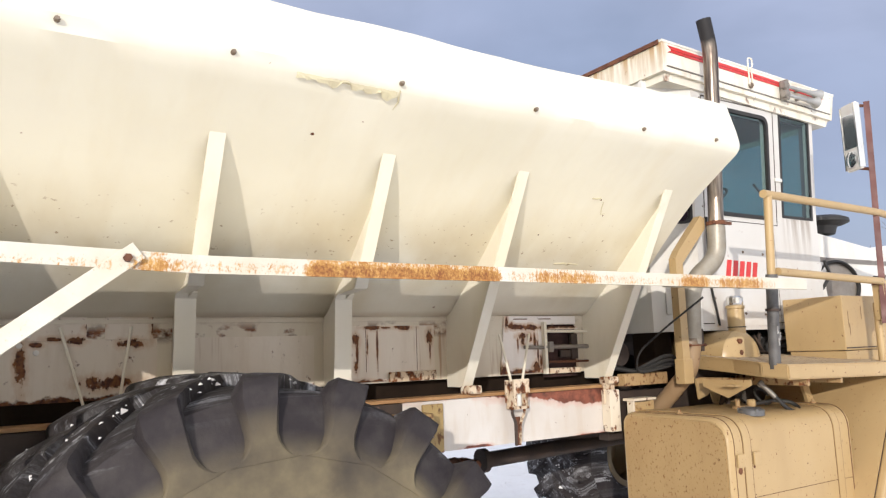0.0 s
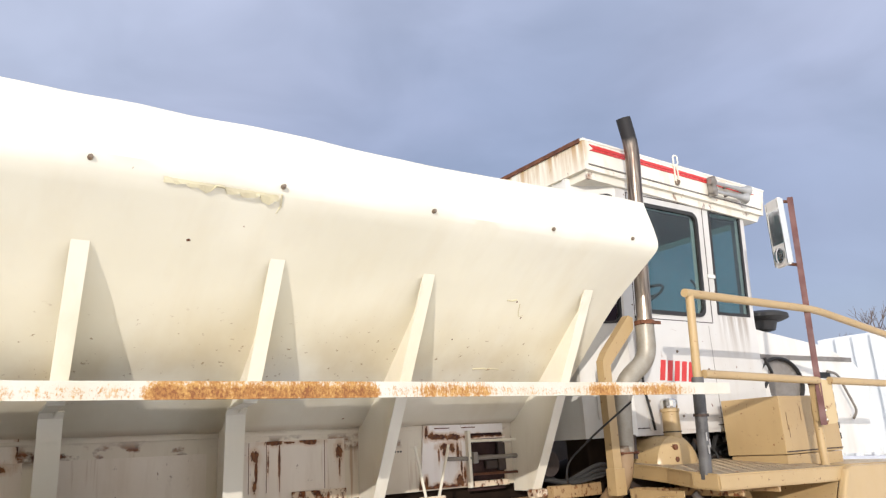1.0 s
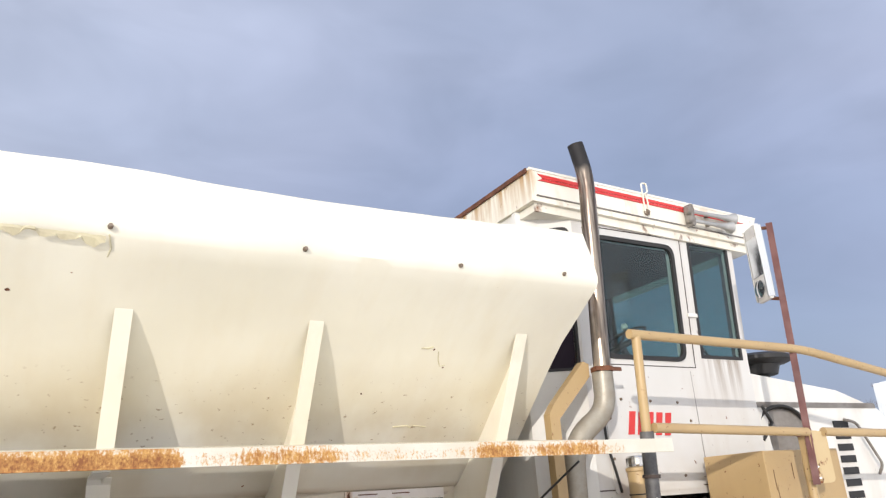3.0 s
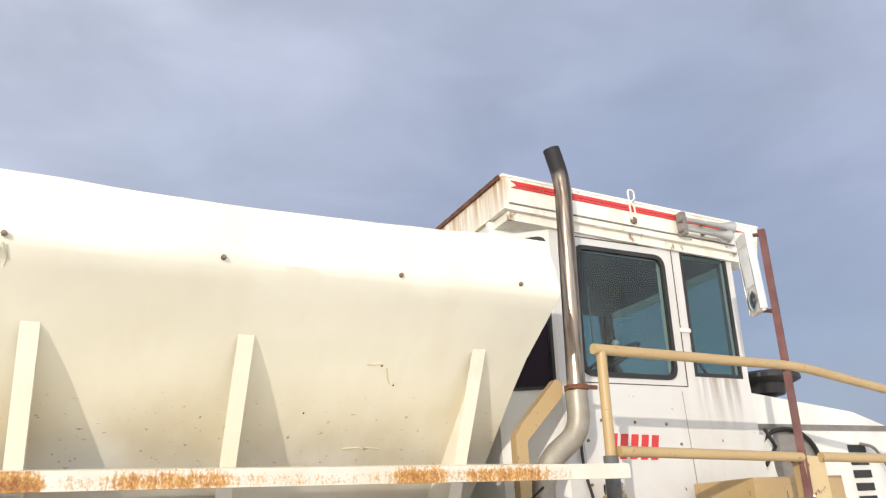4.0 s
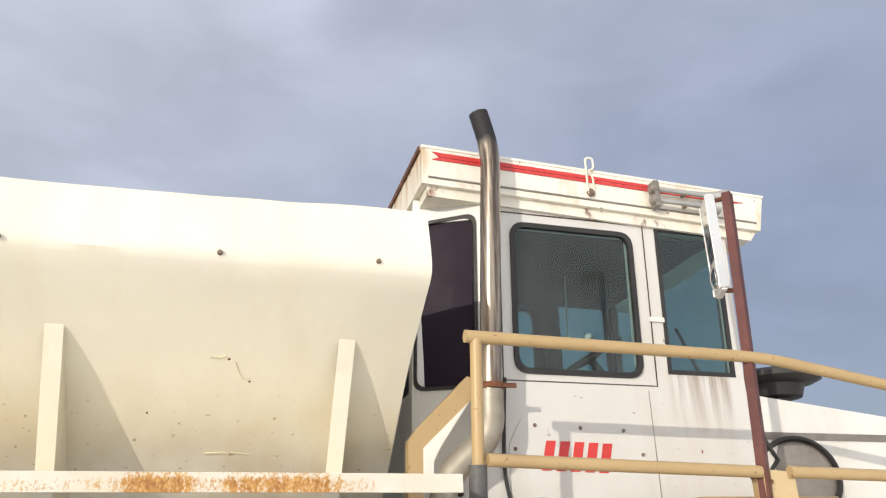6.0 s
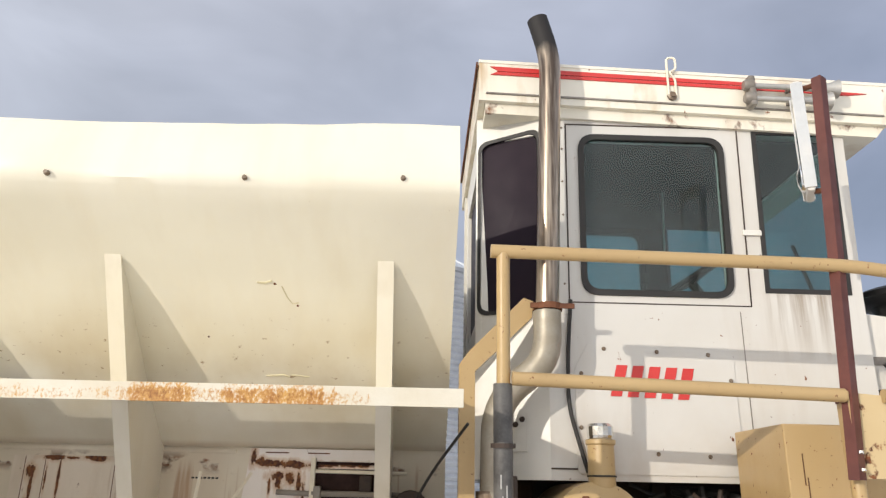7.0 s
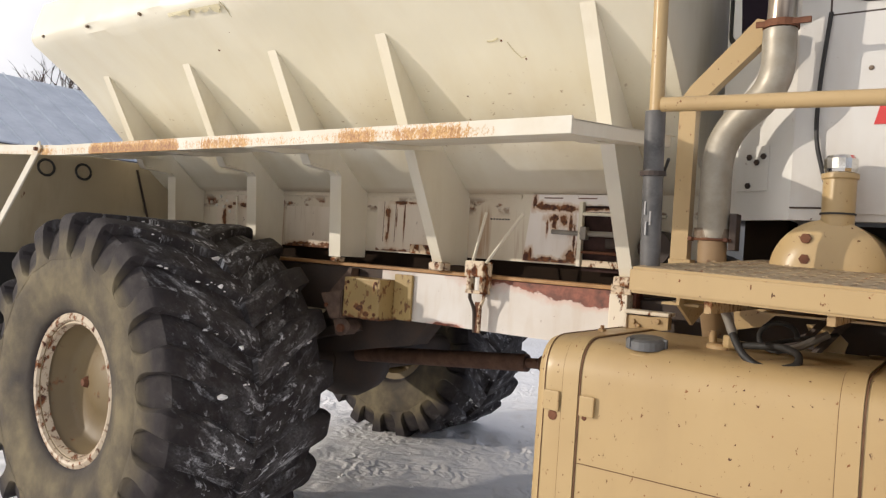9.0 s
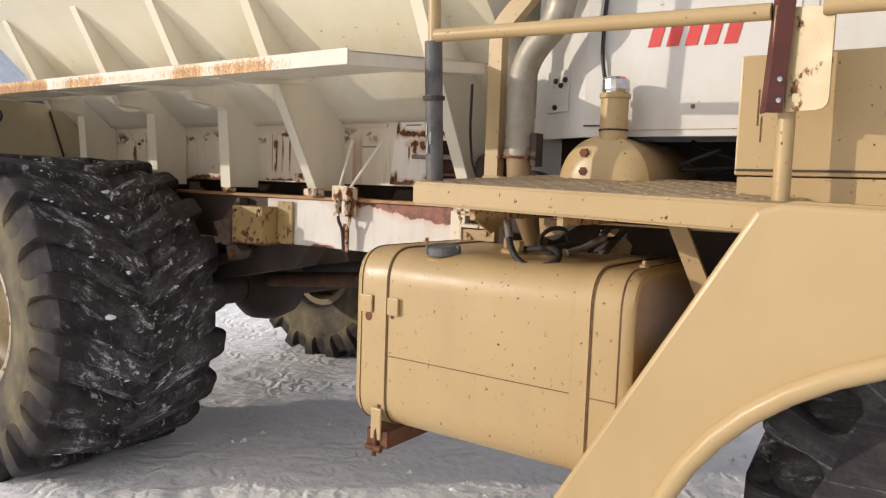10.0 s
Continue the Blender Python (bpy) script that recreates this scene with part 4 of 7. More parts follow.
# front bay: white rust-bled panel with a cut-out and the control linkage in it
# dark brown for the shade inside the cut-out; the wall behind stays closed
RECESS_SHADE = plain("dark_brown_recess_shade", (0.07, 0.04, 0.035), (0.035, 0.022, 0.02), 0.9, 0.0, 9, spec=0.1)
fp = tp("control_panel", prism([(2.79, 1.61), (2.82, 1.88), (2.825, 1.935), (3.36, 1.935), (3.36, 1.885), (3.1, 1.885), (3.1, 1.61)], "y", WALL_Y - 0.02, WALL_Y - 0.006), CONTROL_RUST, hopper, "white rust-bled panel beside the control cut-out")
tp("recess", box(3.1, 3.36, WALL_Y - 0.0085, WALL_Y - 0.0065, 1.58, 1.885), RECESS_SHADE, fp, "dark sheet painting the shade of the cut-out behind the linkage")
tp("linkage_post", box(3.09, 3.11, WALL_Y - 0.05, WALL_Y - 0.021, 1.6, 1.9, 0.003), CREAM, fp)
for z, r, mt in ((1.845, 0.008, CREAM), (1.755, 0.013, GREY_METAL), (1.668, 0.007, RUSTY)):
    tp("linkage_rod", tube([(3.1, WALL_Y - 0.04, z), (3.5, WALL_Y - 0.04, z - 0.004)], r, 8), mt, fp, "", True)
tp("linkage_rod", tube([(2.95, WALL_Y - 0.035, 1.757), (3.1, WALL_Y - 0.035, 1.752)], 0.011, 8), GREY_METAL, fp, "", True)
tp("clevis", box(3.11, 3.14, WALL_Y - 0.07, WALL_Y - 0.03, 1.725, 1.785, 0.005), GREY_METAL, fp)
tp("valve_block", box(3.22, 3.3, WALL_Y - 0.035, WALL_Y - 0.009, 1.69, 1.735, 0.008), DARK_METAL, fp)
tp("lower_slide", box(3.12, 3.36, WALL_Y - 0.05, WALL_Y - 0.02, 1.6, 1.632, 0.004), HEAVY_RUST_WHITE, fp)
tp("upper_slide", box(3.12, 3.36, WALL_Y - 0.04, WALL_Y - 0.02, 1.855, 1.872, 0.003), CONTROL_RUST, fp)
tp("pivot_plate", box(3.3, 3.35, WALL_Y - 0.045, WALL_Y - 0.02, 1.68, 1.83, 0.006), DARK_METAL, fp)
for x0, x1 in ((2.89, 2.99), (3.07, 3.165)):
    tp("slot", box(x0, x1, WALL_Y - 0.022, WALL_Y - 0.0202, 1.916, 1.921), RUSTY, fp)
# lift bracket: two rods into a cup with a forked strap below
LX = 2.7
bm = bmesh.new()
for sx in (-1, 1):
    box(LX + sx * 0.036 - 0.009, LX + sx * 0.036 + 0.009, 3.0, 3.07, 1.45, 1.585, 0.005, bm)
box(LX - 0.052, LX + 0.052, 2.99, 3.006, 1.52, 1.595, 0.006, bm)
box(LX - 0.052, LX + 0.052, 3.06, 3.072, 1.47, 1.59, 0.003, bm)
box(LX - 0.05, LX + 0.05, 3.0, 3.07, 1.44, 1.456, 0.004, bm)
lb = tp("lift_bracket", bm, HEAVY_RUST_WHITE, None, "rusted white lift bracket with a forked strap")
for xa in (2.665, 2.87):
    tp("bracket_rod", tube([(xa, 3.12, 1.83), (LX + (xa - 2.77) * 0.35, 3.03, 1.58)], 0.0075, 6), CREAM, lb)
# left fork bar in dark steel: shadow put into its colour
for sx in (-1, 1):
    tp("fork", tube(bend([(LX + sx * 0.036, 3.03, 1.46), (LX + sx * 0.042, 3.03, 1.42), (LX + sx * 0.014, 3.035, 1.37), (LX + sx * 0.012, 3.045, 1.255)], 0.03), 0.0085, 6), DARK_METAL if sx < 0 else HEAVY_RUST_WHITE, lb)
tp("strap_plate", box(LX - 0.016, LX + 0.02, 3.04, 3.052, 1.255, 1.4, 0.003), RUSTY, lb)
tp("pin", lathe([(0.02, -0.05), (0.02, 0.03), (0, 0.035)], (LX + 0.004, 3.035, 1.5), (0, 0, 1), 12), CAB_WHITE, lb, "", True)
for fx, big in ((1.0, 0), (1.72, 0), (2.43, 1), (3.4, 1)):
    tp("rib_shoe", box(fx - 0.012 - 0.018 * big, fx + 0.04 + 0.008 * big, 3.045 - 0.015 * big, 3.12, 1.532, 1.558 + 0.016 * big, 0.012, None, 3), HEAVY_RUST_WHITE, hopper, "rust-eaten foot of a rib")
tp("shoe_plate", box(3.35, 3.44, 3.065, 3.078, 1.42, 1.54, 0.003), HEAVY_RUST_WHITE, hopper)
# end plate of the rail and the tan bracket behind the tank
tp("rail_end_plate", box(3.36, 3.44, 3.03, 3.097, 1.265, 1.5, 0.006), HEAVY_PATCH, None, "white flaking plate at the rail end")
br = tp("tank_bracket", prism([(3.47, 1.36), (3.47, 1.425), (3.56, 1.425), (3.64, 1.43), (3.64, 1.38)], "y", 2.96, 3.0), TAN, None, "tan bracket behind the tank with a white top flange")
tp("top_flange", box(3.462, 3.645, 2.945, 3.03, 1.432, 1.447, 0.003), HEAVY_PATCH, br, "white flange")
tp("side_flange", box(3.462, 3.474, 2.95, 3.0, 1.36, 1.431, 0.002), HEAVY_PATCH, br)
for bx, bz in ((3.5, 1.4), (3.52, 1.385), (3.6, 1.41)):
    tp("bolt", lathe([(0, 0.014), (0.01, 0.013), (0.012, 0)], (bx, 2.96, bz), (0, -1, 0), 6), TAN_RUSTY, br)
# stencilled note: two rows of small dark bars
for zz, x0, k in ((1.825, 2.62, 5), (1.805, 2.58, 7)):
    for q in range(k):
        tp("note_bar", box(x0 + q * 0.017, x0 + q * 0.017 + 0.012, WALL_Y - 0.0055, WALL_Y - 0.0045, zz, zz + 0.008), BLACK, hopper)
# peeled strip of paint hanging below the bend, cracks and scratches on the slope
def build_peel():
    """A torn strip of paint that curls off below the bend."""
    rnd = random.Random(5)
    bm = bmesh.new()
    rows = []
    for q in range(29):
        x = 1.205 + q * 0.0145
        z = 2.742 - 0.006 * q / 28 + 0.002 * rnd.random()
        torn = 0.012 + 0.022 * abs(noise.noise(Vector((x * 13, 2.0, 0)))) + 0.006 * rnd.random()
        if 12 <= q <= 14:
            torn *= 0.35
        rows.append([bm.verts.new(p) for p in ((x, slope_y(z) - 0.001, z), (x, slope_y(z - 0.008) - 0.006, z - 0.008), (x, slope_y(z - torn) - 0.013 - 0.004 * rnd.random(), z - torn), (x, slope_y(z - torn) - 0.016, z - torn + 0.007))])
    for a, b in zip(rows, rows[1:]):
        for k in range(3):
            bm.faces.new((a[k], b[k], b[k + 1], a[k + 1]))
    peel = tp("peeling_paint", bm, PEEL, hopper, "curling strip of peeled cream paint")
    peel.modifiers.new("thickness", "SOLIDIFY").thickness = 0.0012
    bm = bmesh.new()
    tube([(1.62, slope_y(2.74) - 0.004, 2.742), (1.632, slope_y(2.71) - 0.004, 2.71), (1.625, slope_y(2.69) - 0.003, 2.69)], 0.003, 5, bm)
    tp("paint_curl", bm, PEEL, hopper)


PEEL = plain("peeled_yellowed_paint", (0.66, 0.6, 0.4), (0.56, 0.5, 0.34), 0.6, 0.0, 12)
build_peel()


def scratch(points, wide):
    """A raised flake along a short line on the slope; points are x and a height."""
    bm = bmesh.new()
    pts = [Vector((x, slope_y(z) - 0.0035, z)) for x, z in points]
    tube(pts, wide, 5, bm)
    tp("paint_flake", bm, PEEL, hopper)


for fx, fz in ((3.074, 2.436), (2.995, 2.5), (2.72, 2.33), (1.35, 2.6)):
    tp("rust_fleck", lathe([(0, 0.003), (0.009, 0.0015), (0.013, 0)], (fx, slope_y(fz) - 0.001, fz), (0, -1, -0.9), 7), RUSTY, hopper)
scratch([(2.93, 2.5), (2.96, 2.499), (2.985, 2.505)], 0.005)
scratch([(3.02, 2.49), (3.035, 2.46), (3.055, 2.438), (3.078, 2.442)], 0.003)
scratch([(2.93, 2.2), (3.0, 2.205), (3.02, 2.198)], 0.005)
scratch([(3.03, 2.205), (3.1, 2.2)], 0.004)
for za, zb in ((2.97, 2.78), (2.7, 2.56), (2.3, 2.16)):
    bm = bmesh.new()
    pts = []
    for q in range(7):
        z = za + (zb - za) * q / 6
        pts.append((2.975 + 0.006 * math.sin(z * 40), slope_y(z) - 0.0006, z))
    tube(pts, 0.0012, 4, bm)
    tp("crack", bm, RUSTY, hopper, "hairline crack in the paint")
# hoses beside the front rib
hose = tp("hydraulic_hose", tube(bend([(3.72, 2.62, 2.0), (3.6, 2.8, 1.84), (3.52, 2.95, 1.7), (3.56, 3.0, 1.58), (3.66, 2.95, 1.6), (3.74, 2.9, 1.62)], 0.08), 0.0055, 8), BLACK, None, "thin black hydraulic hose", True)
tp("hydraulic_motor", lathe([(0, -0.02), (0.07, -0.02), (0.075, 0.0), (0.075, 0.16), (0, 0.16)], (3.52, 3.1, 1.7), (0, 1, 0), 20), DARK_METAL, None, "dark round hydraulic motor", True)
for k in range(3):
    tp("hydraulic_hose", tube(bend([(3.5, 3.15, 1.62 + 0.02 * k), (3.62, 3.0 + 0.05 * k, 1.58), (3.8, 2.95, 1.64 + 0.03 * k), (4.1, 3.1, 1.55)], 0.1), 0.012, 8), BLACK, None, "", True)

# rear board behind the wheel
# its cream is darkened because this face lies in shade
tp("rear_board", box(-0.26, -0.2, 2.1, 2 * MID - 2.1, 0.75, 2.1, 0.006), SHADED_CREAM, None, "cream rear side board")
for ry in (2.4, 2.64):
    bm = lathe([(0.05, -0.006), (0.058, 0), (0.05, 0.006), (0.042, 0), (0.05, -0.006)], (-0.19, ry, 1.99), (1, 0, 0.15), 24)
    tp("ring", bm, BLACK, None, "black rubber ring hung on the board", True)
tp("diagonal_seam", tube([(-0.19, 3.02, 2.05), (-0.19, 3.16, 1.6)], 0.008, 6), DARK_METAL)
# white heads stand in for small sunlit spots in the rear bay
for bx, bz in ((0.3, 1.86), (0.36, 1.84), (0.44, 1.83), (0.4, 1.9), (0.5, 1.8), (0.47, 1.87)):
    tp("bolt", lathe([(0, 0.012), (0.01, 0.011), (0.012, 0)], (bx, 3.296, bz), (0, -1, 0), 8), CAB_WHITE, hopper)
tp("rust_edge", box(0.02, 0.06, 3.262, 3.268, 1.8, 1.99, 0.002), RUSTY, hopper, "rust-eaten edge of the rear bay")
tp("mud_flap", box(-0.1, -0.08, 2.02, 2.9, 0.55, 1.45, 0.004), BLACK, None, "black rubber mud flap")

# chassis
for y, s in ((3.1, 1), (2 * MID - 3.1, -1)):
    bm = prism([(y, 1.26), (y, 1.51), (y + s * 0.08, 1.51), (y + s * 0.08, 1.26)], "x", 2.05, 3.45)
    rail_part = tp("chassis_rail", bm, RAIL_WHITE, None, "white chassis rail flaking to rust")
    tp("rear_length", box(-0.2, 2.05, min(y, y + s * 0.08), max(y, y + s * 0.08), 1.26, 1.508), DARK_METAL, rail_part, "dark rear length of the rail")
    tp("sill", box(0.1, 3.5, min(y - s * 0.02, y + s * 0.1), max(y - s * 0.02, y + s * 0.1), 1.513, 1.53, 0.003), BOARD)
tp("chassis_rail", box(3.45, 7.0, 3.15, 3.23, 1.2, 1.48, 0.004), DARK_METAL)
tp("chassis_rail", box(3.45, 7.0, 2 * MID - 3.23, 2 * MID - 3.15, 1.2, 1.48, 0.004), DARK_METAL)
tp("conveyor_floor", box(-0.2, 3.6, 3.38, 2 * MID - 3.38, 1.535, 1.565), DULL_BLACK, None, "dark conveyor bed")
# sheets added behind the slot, near black to paint its deep shade
for cy in (3.37, 2 * MID - 3.37):
    tp("conveyor_guard", box(-0.2, 3.6, cy - 0.004, cy + 0.004, 1.48, 1.7), DULL_BLACK, None, "added black sheet that keeps the slot dark")


# wheels
def carcass_mesh(R, W, rim_r, lug_h):
    """The carcass of a flotation tyre, axis along y, centred on the origin."""
    bm = bmesh.new()
    base = R - lug_h
    h = W / 2
    k = R / 0.88
    prof = [(rim_r, h * 0.8), (rim_r + 0.03, h * 0.9), (rim_r + 0.045, h * 0.93), (rim_r + 0.06, h * 0.935), (rim_r + 0.14, h * 0.985), (0.6 * k, h), (0.66 * k, h), (0.668 * k, h - 0.006), (0.69 * k, h - 0.02), (0.73 * k, h - 0.032), (0.775 * k, h - 0.044), (base - 0.014, h - 0.066), (base, h * 0.78), (base + 0.004, h * 0.3), (base + 0.004, 0)]
    prof = prof + [(r, -y) for r, y in reversed(prof[:-1])]
    sides = 96
    rings = []
    for r, y in prof:
        rings.append([bm.verts.new((r * math.cos(2 * math.pi * j / sides), y, r * math.sin(2 * math.pi * j / sides))) for j in range(sides)])
    for a, b in zip(rings, rings[1:]):
        for j in range(sides):
            bm.faces.new((a[j], a[(j + 1) % sides], b[(j + 1) % sides], b[j]))
    return bm


def lug_mesh(R, W, lug_h, side, count):
    """One bar of the tread: its foot widens on the wall, so that the gaps end in rounded scallops."""
    bm = bmesh.new()
    base = R - lug_h
    h = W / 2
    k = R / 0.88
    stations = []
    for r, out, deep in ((0.652, 1.003, 0.03), (0.658, 1.005, 0.03), (0.666, 1.006, 0.035), (0.678, 1.006, 0.045), (0.695, 1.005, 0.06), (0.72, 1.003, 0.075), (0.75, 1.0, 0.09), (0.785, 0.996, 0.11), (0.82, 0.99, 0.13)):
        t = min(1.0, max(0.0, (r - 0.652) / 0.085))
        gap = 0.078 * math.sqrt(max(0.0, 1 - (1 - t) ** 2))
        stations.append((r * k, h * out, r * k - 0.012, h * out - deep, 0.0, math.pi * r * k / count - gap * k))
    w = math.pi * 0.82 * k / count - 0.078 * k
    stations += [(R - 0.028, h * 0.975, base - 0.03, h * 0.8, 0.006, w), (R - 0.009, h * 0.945, base - 0.02, h * 0.76, 0.014, w), (R, h * 0.88, base - 0.012, h * 0.7, 0.03, w + 0.003),
                 (R, h * 0.55, base - 0.01, h * 0.5, 0.1, w + 0.01), (R, h * 0.25, base - 0.01, h * 0.25, 0.2, w + 0.014), (R - 0.004, h * -0.03, base - 0.01, h * -0.03, 0.3, w + 0.01)]
    prev = None
    for ro, yo, ri, yi, off, half_w in stations:
        ring = []
        rm, ym = ro + (ri - ro) * 0.12, yo + (yi - yo) * 0.12
        for rr, yy, wv in ((ri, yi, -half_w - 0.014), (rm, ym, -half_w - 0.001), (ro, yo, -half_w + 0.008), (ro, yo, half_w - 0.008), (rm, ym, half_w + 0.001), (ri, yi, half_w + 0.014)):
            a = -off + wv / max(rr, 0.01)
            ring.append(bm.verts.new((rr * math.cos(a), side * yy, rr * math.sin(a))))
        if prev:
            for q in range(5):
                bm.faces.new((prev[q], prev[q + 1], ring[q + 1], ring[q]))
        else:
            bm.faces.new(ring)
        prev = ring
    bm.faces.new(list(reversed(prev)))
    return bm


def snow_on_tread(R, W, count, seed):
    """Crumbs of snow packed along the edges of the bars."""
    rnd = random.Random(seed)
    bm = bmesh.new()
    for q in range(420):
        side = rnd.choice((-1, 1))
        y = rnd.triangular(-0.02, 0.82, 0.3) * W / 2
        f = y / (W / 2)
        off = 0.3 - 0.33 * f if f < 0.9 else 0.02
        i = rnd.randrange(count)
        a = -2 * math.pi * (i + (0.5 if side > 0 else 0)) / count - off + rnd.choice((-1, 1)) * rnd.uniform(0.05, 0.085)
        size = rnd.uniform(0.003, 0.008) * (2.4 if rnd.random() < 0.12 else 1.0)
        rr = R - rnd.uniform(0.0, 0.03)
        n = Vector((math.cos(a), 0, math.sin(a)))
        u = Vector((-math.sin(a), 0, math.cos(a)))
        c = n * rr + Vector((0, side * y, 0))
        long = rnd.uniform(0.8, 2.6)
        k = 7
        rim = []
        for p in range(k):
            w = 2 * math.pi * p / k
            f = size * rnd.uniform(0.6, 1.25)
            rim.append(bm.verts.new(c + Vector((0, math.cos(w) * f * long, 0)) + u * (math.sin(w) * f) - n * size * 0.4))
        top = bm.verts.new(c + n * size * rnd.uniform(0.4, 0.8))
        for p in range(k):
            bm.faces.new((rim[p], rim[(p + 1) % k], top))
        bm.faces.new(list(reversed(rim)))
    return bm


def build_wheel(x, y, z, R, W, rim_r, lugs, lug_h, outer, label, rim_mat):
    """outer: -1 where the dished face looks to -y."""
    s = outer
    h = W / 2 * 0.8
    bm = carcass_mesh(R, W, rim_r, lug_h)
    for v in bm.verts:
        if v.co.z < -z + 0.004:
            v.co.z = -z + 0.004
    wheel = part("wheel", bm, TYRE, None, label, True)
    wheel.parent = truck
    wheel.matrix_parent_inverse = truck_at
    wheel.location = (x, y, z)
    bm = bmesh.new()
    prof = [(rim_r + 0.012, h + 0.02), (rim_r + 0.02, h + 0.035), (rim_r + 0.006, h + 0.045), (rim_r - 0.015, h + 0.035), (rim_r - 0.03, h - 0.02), (rim_r - 0.045, h - 0.04), (rim_r - 0.06, h - 0.09), (rim_r - 0.085, h - 0.11), (0.16, h - 0.125), (0.13, h - 0.11), (0.02, h - 0.105), (0, h - 0.105)]
    lathe(prof, (0, 0, 0), (0, s, 0), 48, bm)
    rim = part("rim", bm, rim_mat, wheel, "dished cream rim", True)
    bm = bmesh.new()
    back = [(rim_r + 0.012, -h - 0.02), (rim_r - 0.04, -h - 0.02), (rim_r - 0.06, -h + 0.2), (0.12, -h + 0.3), (0, -h + 0.3)]
    lathe(back, (0, 0, 0), (0, s, 0), 48, bm)
    part("rim_back", bm, rim_mat, wheel, "", True)
    edge = lathe([(rim_r + 0.022, h + 0.03), (rim_r + 0.026, h + 0.045), (rim_r + 0.006, h + 0.055), (rim_r - 0.008, h + 0.05), (rim_r - 0.016, h + 0.03), (rim_r - 0.026, h + 0.034), (rim_r - 0.036, h + 0.0)], (0, 0, 0), (0, s, 0), 64)
    part("rim_edge", edge, RIM_EDGE, rim, "white rim edge blotched with rust", True)
    bm = lathe([(0, 0.03), (0.018, 0.03), (0.028, 0.012), (0.03, 0)], (-0.15, s * (h - 0.12), 0.0), (0, s, 0), 10)
    part("valve_cap", bm, RUSTY, rim)
    for side in (-1, 1):
        first = None
        for i in range(lugs):
            turn = Matrix.Rotation(-2 * math.pi * (i + (0.5 if side > 0 else 0)) / lugs + random.uniform(-0.008, 0.008), 4, "Y")
            if first is None:
                lug = first = part("tread_lug", lug_mesh(R, W, lug_h, side, lugs), LUG, wheel, "", True)
            else:
                lug = new("tread_lug", first.data)
                lug.parent = wheel
            lug.matrix_basis = turn
    tagged(part("packed_snow", snow_on_tread(R, W, lugs, int(x * 100)), SNOW, wheel, "crumbs of snow in the tread"), kind="stuff")
    return wheel


RIM_EDGE = paint("rusted_white_rim_edge", (0.6, 0.52, 0.4), (0.5, 0.4, 0.28), 0.5, 0.6, 26, 0.5, (0.3, 0.16, 0.08), 0.6)
RIM = paint("cream_rim_paint", (0.2, 0.148, 0.074), (0.155, 0.11, 0.055), 0.62, 0.72, 12, 0.5, (0.22, 0.15, 0.08), 0.6)
build_wheel(1.03, 2.46, 0.825, 0.88, 1.02, 0.355, 19, 0.048, -1, "wide black flotation tyre with muddy walls and snow in the tread", RIM)
build_wheel(0.42, 2 * MID - 2.46, 0.825, 0.88, 1.02, 0.355, 19, 0.048, 1, "wide black flotation tyre with muddy walls and snow in the tread", RIM)
tp("rear_axle", tube([(1.0, 2.6, 0.82), (1.0, 2 * MID - 2.6, 0.82)], 0.11, 14), DARK_METAL, None, "grimy dark axle tube", True)
tp("differential", lathe([(0, -0.3), (0.12, -0.28), (0.24, -0.15), (0.27, 0), (0.24, 0.15), (0.12, 0.28), (0, 0.3)], (1.0, MID, 0.82), (0, 1, 0), 20), DARK_METAL, None, "", True)
SHAFT = plain("grimy_rusted_shaft", (0.17, 0.09, 0.055), (0.09, 0.045, 0.03), 0.75, 0.1, 10)
shaft = tp("drive_shaft", tube([(1.25, MID - 0.2, 0.9), (2.54, MID - 0.2, 1.02)], 0.052, 14), SHAFT, None, "rust-brown drive shaft with a slip yoke and joints", True)
tp("slip_yoke", lathe([(0.03, 0), (0.03, 0.08), (0.045, 0.09), (0.05, 0.22), (0.06, 0.24), (0.06, 0.3), (0.03, 0.31)], (2.54, MID - 0.2, 1.02), (1, 0, 0.08), 14), SHAFT, shaft, "", True)
tp("universal_joint", lathe([(0, -0.09), (0.03, -0.09), (0.035, -0.07), (0.035, 0.07), (0.03, 0.09), (0, 0.09)], (2.93, MID - 0.2, 1.05), (0, 1, 0), 12), RUSTY, shaft, "", True)
for sy in (-1, 1):
    tp("yoke_arm", prism([(2.83, 1.0), (2.83, 1.09), (2.96, 1.08), (2.98, 1.05), (2.96, 1.02)], "y", MID - 0.2 + sy * 0.062 - 0.009, MID - 0.2 + sy * 0.062 + 0.009), RUSTY, shaft)
tp("front_flange", lathe([(0, -0.02), (0.075, -0.02), (0.075, 0.02), (0.05, 0.03), (0.05, 1.4)], (3.04, MID - 0.2, 1.06), (1, 0, 0.03), 16), DARK_METAL, shaft, "", True)


